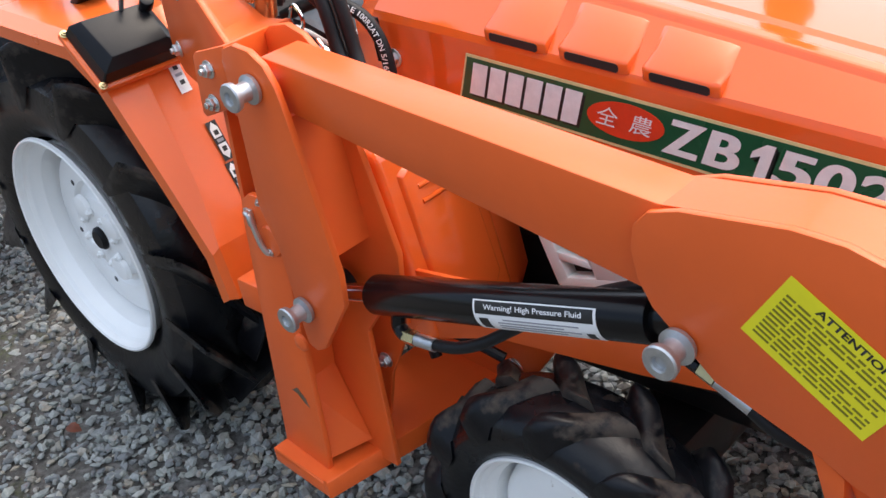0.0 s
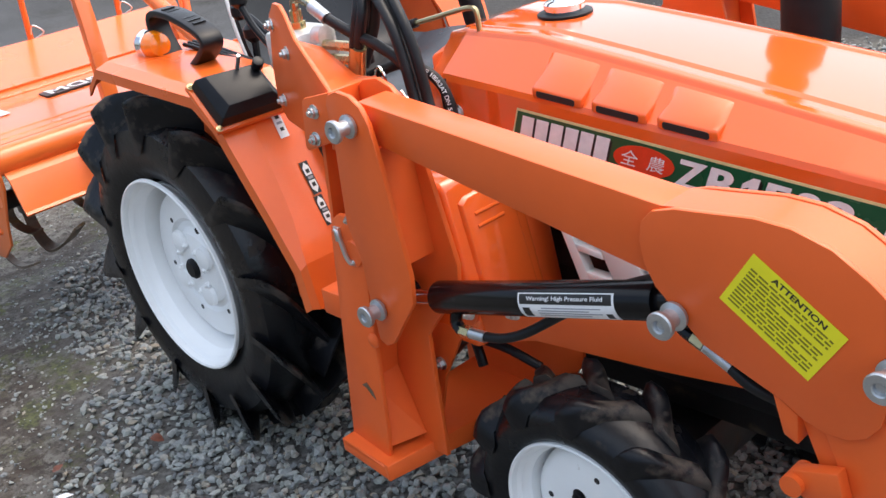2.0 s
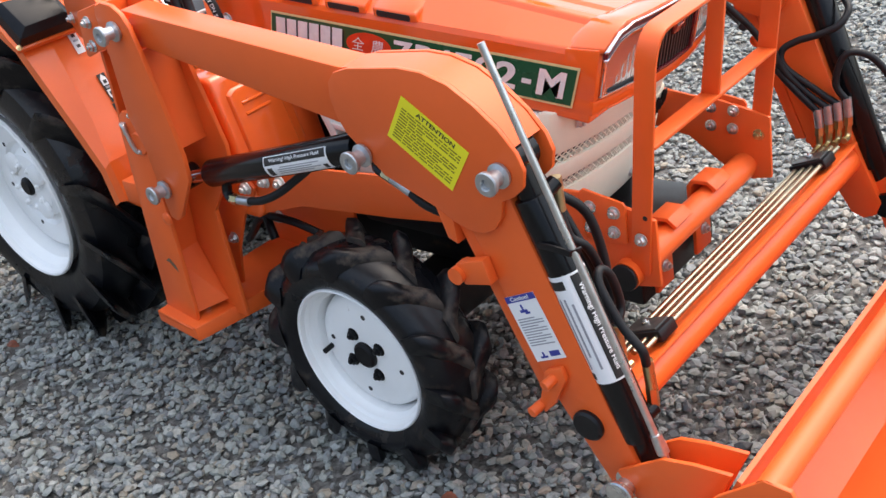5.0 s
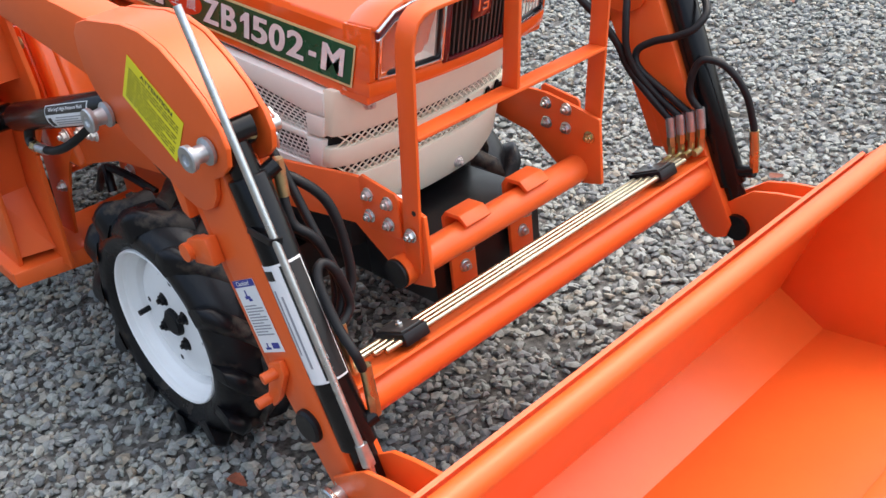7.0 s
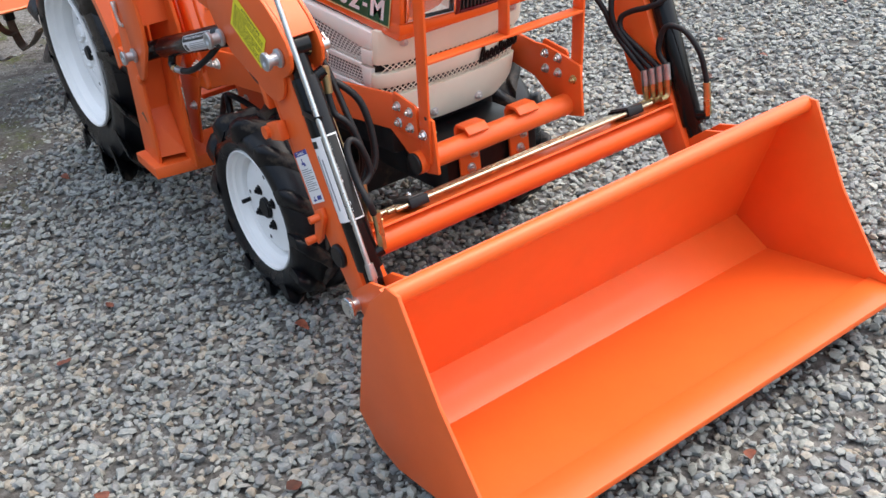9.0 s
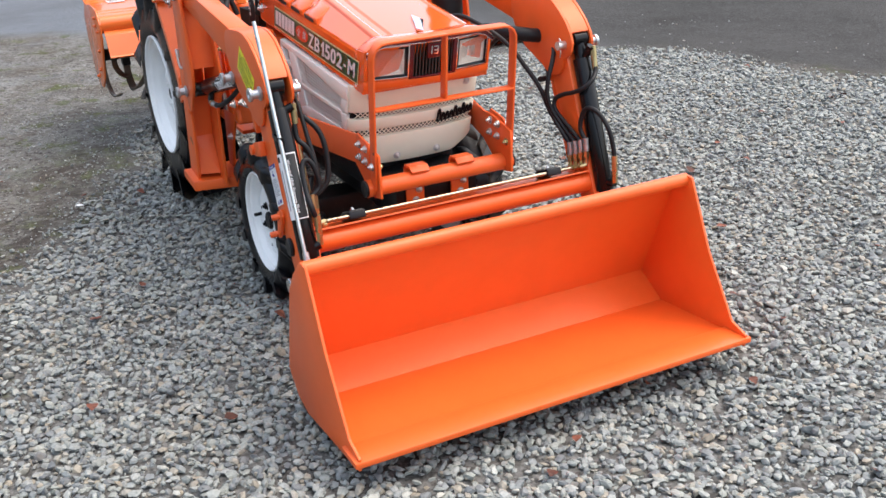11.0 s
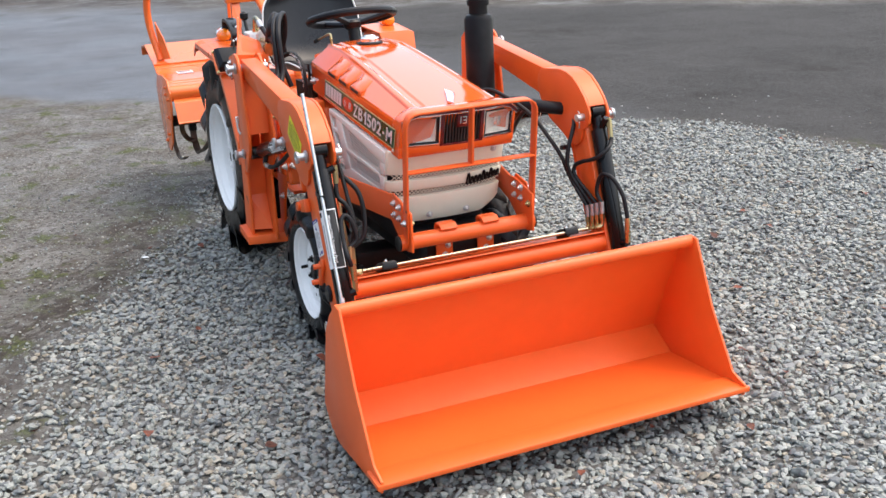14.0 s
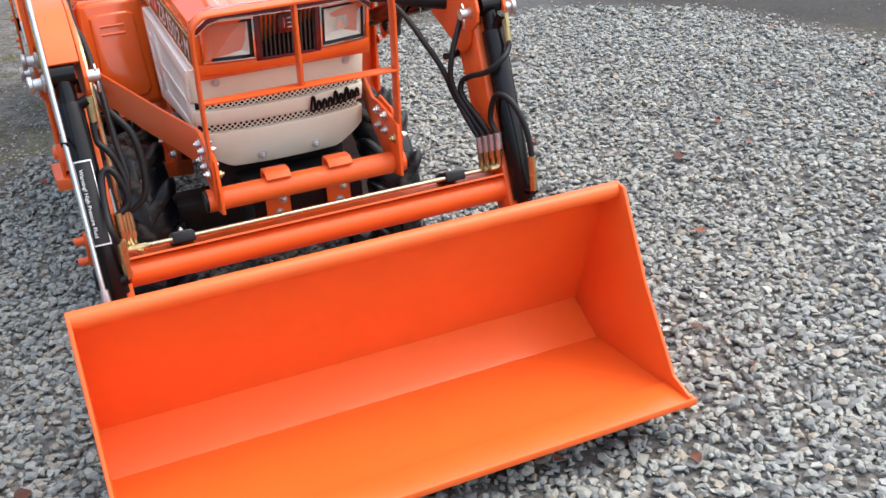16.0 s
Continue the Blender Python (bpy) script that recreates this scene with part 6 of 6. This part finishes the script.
part("ferrule", rod(NB(), (0.665, -0.355, 1.103), (0.7, -0.353, 1.082), 0.0115, 14), M_PINZINC, valve)
part("grey_port", rod(NB(), (0.66, -0.375, 1.02), (0.685, -0.37, 1.02), 0.02, 16), M_ALLOY, valve)
for y, z in ((-0.355, 1.036), (-0.345, 1.008)):
    part("brass_union", rod(NB(), (0.68, y, z), (0.755, y + 0.005, z), 0.009, 6), M_BRASS, valve)
for k in range(2):
    lv = part("lever", tube(NB(), [(0.55 - 0.05 * k, -0.36 + 0.04 * k, 1.0), (0.48 - 0.1 * k, -0.36 + 0.06 * k, 1.05), (0.44 - 0.14 * k, -0.36 + 0.08 * k, 1.1 - 0.05 * k)], 0.007, 8), M_MATT, valve)
    part("lever_knob", lathe(NB(), (0.44 - 0.14 * k, -0.36 + 0.08 * k, 1.09 - 0.05 * k), (0, 0, 1), [(0, 0.008), (0.01, 0.017), (0.028, 0.017), (0.036, 0.008), (0.037, 0.001)], 16), M_PLASTIC, lv)
part("seat_lever", tube(NB(), [(0.36, -0.27, 0.78), (0.3, -0.26, 0.9), (0.286, -0.25, 0.985)], 0.008, 8), M_MATT, tractor)
part("lever_knob", lathe(NB(), (0.286, -0.25, 0.985), (0, 0, 1), [(0, 0.009), (0.012, 0.02), (0.03, 0.02), (0.042, 0.008), (0.043, 0.001)], 16), M_PLASTIC, tractor)
hb = part("hand_lever", tube(NB(), [(0.65, -0.12, 1.01), (0.72, -0.12, 1.027), (0.78, -0.12, 1.042), (0.815, -0.12, 1.048), (0.828, -0.12, 1.04), (0.83, -0.12, 1.0)], 0.005, 8), M_BRASS, tractor)
part("lever_grip", rod(NB(), (0.615, -0.12, 1.001), (0.66, -0.12, 1.013), 0.009, 12), M_PLASTIC, hb)


for k in range(3):
    part("cable", tube(NB(), [(0.13, -0.33 + 0.012 * k, 0.99), (0.26, -0.315 + 0.01 * k, 0.972), (0.4, -0.31 + 0.014 * k, 0.955 - 0.01 * k), (0.5, -0.325 + 0.012 * k, 0.915 - 0.02 * k), (0.6, -0.325 + 0.01 * k, 0.83), (0.68, -0.33, 0.7)], 0.005, 8), M_PLASTIC, tractor)
part("wiring_box", box(NB(), 0.42, 0.56, -0.325, -0.25, 0.84, 0.885), M_PLASTIC, tractor, bevel=0.006)


def hose(pts, r=0.0095, name="hydraulic_hose", mat=None, parent=None):
    return part(name, tube(NB(), pts, r, 12, 8), mat or M_HOSE, parent or loader)


hose([(0.70, -0.352, 1.082), (0.76, -0.348, 1.058), (0.82, -0.345, 1.04), (0.87, -0.34, 1.01), (0.89, -0.33, 0.95), (0.9, -0.31, 0.88)])
for k, (dx, dy) in enumerate(((-0.008, 0.012), (0.008, -0.006), (0.024, 0.008))):
    hose([(0.7, -0.3 + dy, 0.98), (0.7 + dx, -0.28 + dy, 1.05), (0.735 + dx, -0.285 + dy, 1.115 + 0.008 * k), (0.8 + dx, -0.32 + dy, 1.115 + 0.006 * k), (0.86 + dx, -0.345 + dy, 1.08), (0.885 + dx, -0.35 + dy, 1.02), (0.9 + dx, -0.352 + dy, 0.96 - 0.008 * k), (0.94 + dx, -0.372 + dy * 0.5, 0.925 - 0.012 * k), (1.02, -0.395, 0.9 - 0.014 * k), (1.2, -0.41, 0.875 - 0.016 * k), (1.4, -0.415, 0.84 - 0.016 * k)])
for k in range(2):
    hose([(0.752, -0.352 + 0.012 * k, 1.0), (0.765 + 0.012 * k, -0.35, 1.05), (0.775 + 0.012 * k, -0.34, 1.1), (0.75, -0.31, 1.135), (0.7, -0.28, 1.08), (0.69, -0.27, 0.98)])
    part("ferrule", rod(NB(), (0.748, -0.353 + 0.012 * k, 0.985), (0.764 + 0.01 * k, -0.35, 1.035), 0.0115, 12), M_BRASS, loader)
ring = hose([(0.72, -0.3, 0.965), (0.78, -0.27, 0.985), (0.84, -0.255, 0.965), (0.868, -0.25, 0.92), (0.87, -0.25, 0.86), (0.85, -0.26, 0.8)])
rg = spline([(0.78, -0.27, 0.985), (0.84, -0.255, 0.965), (0.868, -0.25, 0.92), (0.87, -0.25, 0.86)], 8)
me = text_mesh("2SN/SAE 100R2AT DN 5/16\" W", 0.01)
for v in me.vertices:
    f = (0.06 + 0.88 * v.co.x) * (len(rg) - 1)
    i = min(int(f), len(rg) - 2)
    p = rg[i].lerp(rg[i + 1], f - i)
    tdir = (rg[i + 1] - rg[i]).normalized()
    out = Vector((0.45, -0.75, 0.5))
    out = (out - tdir * out.dot(tdir)).normalized()
    up_ = out.cross(tdir).normalized()
    up_ = up_ if up_.x + up_.z > 0 else -up_
    v.co = p + out * 0.0098 + up_ * (v.co.y - 0.5) * 0.008
me.materials.append(M_DECALWHITE)
joined(new("lettering", me), ring)
part("key_ring", tube(NB(), [(0.735, -0.3, 0.965), (0.75, -0.3, 0.985), (0.765, -0.3, 0.965), (0.75, -0.3, 0.945), (0.735, -0.3, 0.965)], 0.003, 6), M_CHROME, ring)

# ---- fittings between pipes and cylinders, both arms ----
for s in (-1, 1):
    ends = []
    for k in range(4):
        x, zp = 1.8295 + k * 0.0165, 0.45 + k * 0.0065 - 0.462
        y = s * (0.398 + 0.008 * k)
        el = part("pipe_elbow", tube(NB(), [(x, y - s * 0.01, 0.462 + zp), (x, y + s * 0.008, 0.463 + zp), (x, y + s * 0.014, 0.472 + zp), (x, y + s * 0.014, 0.49 + zp)], 0.0068, 8, 4), M_BRASS, loader, "yellow zinc plated elbow")
        part("union_nut", rod(NB(), (x, y + s * 0.014, 0.488 + zp), (x, y + s * 0.014, 0.506 + zp), 0.0092, 6), M_BRASS, el)
        part("ferrule", rod(NB(), (x, y + s * 0.014, 0.506 + zp), (x - 0.004, y + s * 0.014, 0.545 + zp), 0.0088, 12), M_BRASS if s < 0 else M_PINZINC, el)
        ends.append(Vector((x - 0.004, y + s * 0.014, 0.54 + zp)))
    if s < 0:
        hose([ends[3], (1.87, -0.41, 0.57), (1.866, -0.42, 0.625), (1.86, -0.436, 0.644), (1.868, -0.452, 0.628), (1.9, -0.458, 0.575), (1.93, -0.458, 0.54), (1.93, -0.45, 0.51)], 0.007)
        hose([ends[2], (1.85, -0.405, 0.585), (1.838, -0.412, 0.64), (1.832, -0.425, 0.672), (1.82, -0.44, 0.69), (1.812, -0.442, 0.715), (1.807, -0.44, 0.735)], 0.007)
        hose([ends[1], (1.83, -0.4, 0.6), (1.80, -0.405, 0.68), (1.75, -0.408, 0.77), (1.7, -0.411, 0.815), (1.6, -0.415, 0.86), (1.45, -0.42, 0.86)], 0.0068)
        hose([ends[0], (1.825, -0.372, 0.56), (1.815, -0.362, 0.625), (1.802, -0.37, 0.69), (1.78, -0.395, 0.728), (1.74, -0.41, 0.738), (1.66, -0.415, 0.742), (1.5, -0.418, 0.75)], 0.0075)
        part("hydraulic_pipe", tube(NB(), [(1.872, -0.4, 0.456), (1.862, -0.415, 0.462), (1.845, -0.424, 0.5), (1.8, -0.425, 0.6), (1.762, -0.425, 0.69), (1.715, -0.4245, 0.79), (1.65, -0.4245, 0.86), (1.5, -0.4245, 0.895)], 0.005, 10), M_BRASS, loader)
    else:
        hose([ends[3], (1.856, s * 0.43, 0.58), (1.862, s * 0.435, 0.625), (1.88, s * 0.443, 0.645), (1.915, s * 0.458, 0.632), (1.946, s * 0.472, 0.585), (1.96, s * 0.478, 0.53), (1.964, s * 0.478, 0.505)], 0.007)
        hose([ends[2], (1.82, s * 0.42, 0.57), (1.765, s * 0.402, 0.62), (1.757, s * 0.405, 0.652), (1.782, s * 0.418, 0.67), (1.825, s * 0.425, 0.684), (1.858, s * 0.436, 0.7), (1.867, s * 0.462, 0.722), (1.848, s * 0.488, 0.738), (1.838, s * 0.494, 0.755)], 0.007)
        hose([ends[1], (1.80, s * 0.41, 0.57), (1.765, s * 0.39, 0.62), (1.752, s * 0.38, 0.665), (1.745, s * 0.39, 0.72), (1.732, s * 0.412, 0.765), (1.70, s * 0.437, 0.795), (1.65, s * 0.45, 0.82)], 0.007)
        hose([ends[0], (1.79, s * 0.4, 0.57), (1.752, s * 0.385, 0.625), (1.735, s * 0.37, 0.68), (1.70, s * 0.345, 0.74), (1.62, s * 0.305, 0.825), (1.5, s * 0.23, 0.89), (1.4, s * 0.2, 0.86)], 0.007)
    # fittings on the tilt cylinder
    y_ = s * (0.452 if s < 0 else 0.487)
    if s < 0:
        up_ = part("cylinder_port", rod(NB(), (1.8, -0.468, 0.765), (1.806, -0.44, 0.778), 0.012, 12), M_BLACK, loader)
        part("union_nut", rod(NB(), (1.806, -0.439, 0.785), (1.8065, -0.439, 0.765), 0.0095, 6), M_BRASS, up_)
        part("ferrule", rod(NB(), (1.8065, -0.439, 0.765), (1.807, -0.439, 0.732), 0.0088, 12), M_BRASS, up_)
    else:
        up_ = part("cylinder_port", rod(NB(), (1.8, s * 0.478, 0.77), (1.826, y_, 0.815), 0.012, 12), M_BLACK, loader)
        part("union_nut", rod(NB(), (1.826, 0.492, 0.815), (1.831, 0.494, 0.785), 0.0095, 6), M_BRASS, up_)
        part("ferrule", rod(NB(), (1.831, 0.494, 0.785), (1.838, 0.494, 0.745), 0.009, 12), M_BRASS, up_)
    px, py = (1.932, -0.444) if s < 0 else (1.968, 0.478)
    lo_ = part("cylinder_port", rod(NB(), (1.925, s * 0.474, 0.42), (px, py, 0.43), 0.012, 12), M_BLACK, loader)
    part("union_nut", rod(NB(), (px, py, 0.43), (px - 0.001, py, 0.465), 0.0095, 6), M_BRASS, lo_)
    part("ferrule", rod(NB(), (px - 0.001, py, 0.465), (px - 0.004, py, 0.512), 0.009, 12), M_BRASS, lo_)
    # hose along the lift cylinder
    lf = part("cylinder_port", tube(NB(), [(1.06, s * 0.47, 0.668), (1.06, s * 0.475, 0.648), (1.074, s * 0.478, 0.639)], 0.01, 10), M_BLACK, loader)
    part("union_nut", rod(NB(), (1.074, s * 0.478, 0.639), (1.094, s * 0.478, 0.64), 0.0105, 6), M_BRASS, lf)
    part("ferrule", rod(NB(), (1.094, s * 0.478, 0.64), (1.125, s * 0.476, 0.641), 0.009, 12), M_PINZINC, lf)
    hose([(1.12, s * 0.476, 0.641), (1.16, s * 0.472, 0.648), (1.2, s * 0.462, 0.665), (1.25, s * 0.445, 0.698), (1.35, s * 0.43, 0.765), (1.47, s * 0.43, 0.82)], 0.0078)
    rf = part("cylinder_port", tube(NB(), [(1.48, s * 0.46, 0.782), (1.49, s * 0.475, 0.768), (1.508, s * 0.48, 0.763)], 0.009, 10), M_BLACK, loader)
    part("union_nut", rod(NB(), (1.508, s * 0.48, 0.763), (1.526, s * 0.482, 0.757), 0.0095, 6), M_BRASS, rf)
    part("ferrule", rod(NB(), (1.526, s * 0.482, 0.757), (1.562, s * 0.482, 0.739), 0.0088, 12), M_PINZINC, rf)
    hose([(1.558, s * 0.482, 0.741), (1.59, s * 0.48, 0.72), (1.63, s * 0.462, 0.7), (1.66, s * 0.435, 0.695), (1.68, s * 0.4, 0.7)], 0.0085)
    # latch on the post
    lt = part("latch", tube(NB(), [(0.838, s * 0.508, 0.772), (0.838, s * 0.517, 0.778), (0.848, s * 0.52, 0.777), (0.853, s * 0.52, 0.76), (0.858, s * 0.519, 0.735), (0.864, s * 0.516, 0.722), (0.864, s * 0.506, 0.72)], 0.0042, 8, 5), M_ZINC, loader, "zinc plated spring latch")
    part("latch_base", box(NB(), 0.826, 0.842, min(s * 0.508, s * 0.5125), max(s * 0.508, s * 0.5125), 0.752, 0.78), M_ZINC, lt, bevel=0.001)
    part("boss", lathe(NB(), (0.868, s * 0.508, 0.738), (0, s, 0), [(0, 0.024), (0.004, 0.022), (0.005, 0.012), (0.005, 0.001)], 20), M_ORANGE, lt)
    bolt((0.866, s * 0.509, 0.722), (0, s, 0), 0.006, lt)
    bolt((0.868, s * 0.507, 0.798), (0, s, 0), 0.006, lt)
    # R clips on the far ends of the pins
    for x, z in ((0.94, 0.974), (1.506, 0.808), (1.77, 0.816)):
        pin_ = part("pin_end", rod(NB(), (x, s * 0.431, z), (x, s * 0.405, z), 0.013, 16), M_ZINC, loader)
        part("r_clip", tube(NB(), [(x, s * 0.412, z + 0.022), (x + 0.008, s * 0.412, z + 0.012), (x - 0.006, s * 0.412, z), (x + 0.006, s * 0.412, z - 0.014), (x + 0.004, s * 0.412, z - 0.034)], 0.0025, 6), M_ZINC, pin_)
# tie strap of the level rod
part("tie_strap", strip(NB(), [(1.812, -0.505, 0.712), (1.84, -0.511, 0.716), (1.868, -0.511, 0.714), (1.878, -0.498, 0.715)], 0.01, 0.003, (0.3, 0, 1)), M_PLASTIC, loader)
part("rod_eye", lathe(NB(), (1.973, -0.499, 0.408), (0.32, 0, -0.95), [(-0.024, 0.0085), (0.0, 0.0095), (0.008, 0.0095), (0.01, 0.006), (0.026, 0.005)], 14), M_ZINC, loader)
part("chalk_mark", tube(NB(), [(1.896, -0.02, 0.4275), (1.9, -0.014, 0.4165), (1.897, -0.008, 0.425), (1.9, 0.0, 0.4165), (1.897, 0.006, 0.4255), (1.9, 0.018, 0.417), (1.897, 0.034, 0.4255), (1.9, 0.03, 0.417), (1.9, 0.042, 0.417)], 0.0011, 5, 4), M_PIPING, loader)

# ---- decals on the fender and small hood fittings ----
def lever_decal(o, r_, u_, base, arrow, glyph, label):
    o, r_, u_ = Vector(o), Vector(r_), Vector(u_)
    nn = r_.cross(u_).normalized()
    nn = nn if nn.z > 0 else -nn

    def patch(name, uv, lift, mat, parent, text=""):
        return part(name, slab(NB(), [o + r_ * a + u_ * b + nn * lift for a, b in uv], nn * 0.0006), mat, parent, text)
    pl = patch("lever_decal", ((0, 0), (1, 0), (1, 1), (0, 1)), 0.001, base, tractor, label)
    patch("decal_arrow", ((0.03, 0.5), (0.18, 0.12), (0.42, 0.12), (0.42, 0.88), (0.18, 0.88)), 0.002, arrow, pl)
    patch("decal_arrow", ((0.97, 0.5), (0.82, 0.12), (0.58, 0.12), (0.58, 0.88), (0.82, 0.88)), 0.002, arrow, pl)
    patch("decal_glyph", ((0.24, 0.3), (0.36, 0.3), (0.36, 0.7), (0.24, 0.7)), 0.003, glyph, pl)
    patch("decal_glyph", ((0.66, 0.3), (0.78, 0.3), (0.78, 0.7), (0.66, 0.7)), 0.003, glyph, pl)
    patch("decal_glyph", ((0.46, 0.2), (0.54, 0.2), (0.54, 0.8), (0.46, 0.8)), 0.003, M_GREYINK, pl)


lever_decal((0.5085, -0.392, 0.9045), (0.031, -0.004, -0.0505), (0, 0.02, 0), M_LABEL, M_DECALWHITE, M_INK, "white decal with a black symbol")
lever_decal((0.5705, -0.39, 0.8065), (0.035, -0.003, -0.057), (0, 0.019, 0), M_INK, M_DECALWHITE, M_INK, "black decal with white arrows")
lever_decal((0.6075, -0.397, 0.7465), (0.032, -0.003, -0.0515), (0, 0.019, 0), M_INK, M_DECALWHITE, M_INK, "black decal with white arrows")
for x, y, z in ((0.83, -0.2, 0.88), (0.74, -0.21, 0.69)):
    bolt((x, y, z), (0, -1, 0), 0.011, tractor)
part("hood_latch", slab(NB(), [(0.815, -0.212, 0.88), (0.827, -0.212, 0.88), (0.824, -0.212, 0.945), (0.812, -0.212, 0.945)], (0, -0.008, 0)), M_MATT, tractor)
for s in (-1, 1):
    for x, z in ((0.8, 0.4), (0.97, 0.36), (0.86, 0.5), (1.08, 0.50), (1.13, 0.515), (1.18, 0.53)):
        bolt((x, s * 0.19, z), (0, s, 0), 0.012, loader)
part("air_hose", tube(NB(), [(1.4, 0.22, 0.82), (1.5, 0.3, 0.84), (1.6, 0.38, 0.83), (1.62, 0.44, 0.82)], 0.022, 12), M_HOSE, tractor)

# ---- litter ----
rl_ = random.Random(8)


def leaf(x, y, size, turn):
    bm = NB()
    n = 10
    left, right = [], []
    for i in range(n + 1):
        t = i / n
        w = 0.42 * math.sin(math.pi * t) ** 0.8 * (1 - 0.25 * t) + 0.06 * (i % 2) * math.sin(math.pi * t)
        zc = 0.16 * math.sin(t * 3.1 + turn)
        left.append(bm.verts.new(((t - 0.5) * size, -w * size, (zc + 0.22 * w) * size)))
        right.append(bm.verts.new(((t - 0.5) * size, w * size, (zc + 0.3 * w) * size)))
    mid = [bm.verts.new(((i / n - 0.5) * size, 0, 0.16 * math.sin(i / n * 3.1 + turn) * size)) for i in range(n + 1)]
    for i in range(n):
        bm.faces.new((left[i], left[i + 1], mid[i + 1], mid[i]))
        bm.faces.new((mid[i], mid[i + 1], right[i + 1], right[i]))
    bmesh.ops.solidify(bm, geom=bm.faces[:], thickness=0.0006)
    ob = part("dead_leaf", bm, M_LEAF)
    ob.matrix_basis = pose(x, y, GZ + 0.024, rl_.uniform(-15, 15), rl_.uniform(-15, 15), math.degrees(turn))
    return tagged(ob, "curled dark red dead leaf lying on gravel", "leaf", "dead leaves on the gravel")


for x, y in ((1.71, -1.07), (1.96, -0.75), (1.61, 1.23), (2.4, 0.29), (0.58, 1.77), (1.44, -0.44)):
    leaf(x, y, rl_.uniform(0.035, 0.055), rl_.uniform(0, 6.28))
for _ in range(46):
    x, y = rl_.uniform(-1.0, 3.1), rl_.uniform(-1.5, 3.2)
    if 1.9 < x < 2.5 and -0.6 < y < 0.6 or -0.4 < x < 1.9 and -0.5 < y < 0.5:
        continue
    leaf(x, y, rl_.uniform(0.025, 0.05), rl_.uniform(0, 6.28))
for _ in range(34):
    x, y = rl_.uniform(2.45, 3.3), rl_.uniform(-1.2, 2.2)
    leaf(x, y, rl_.uniform(0.022, 0.04), rl_.uniform(0, 6.28))
bm = NB()
slab(bm, [(-0.085, -0.85, GZ + 0.016), (-0.06, -0.84, GZ + 0.016), (-0.05, -0.815, GZ + 0.018), (-0.075, -0.825, GZ + 0.018)], (0.002, 0, 0.003))
tagged(part("paper_scrap", bm, M_LABEL, bevel=0.001), "small white scrap lying on mud", "litter")
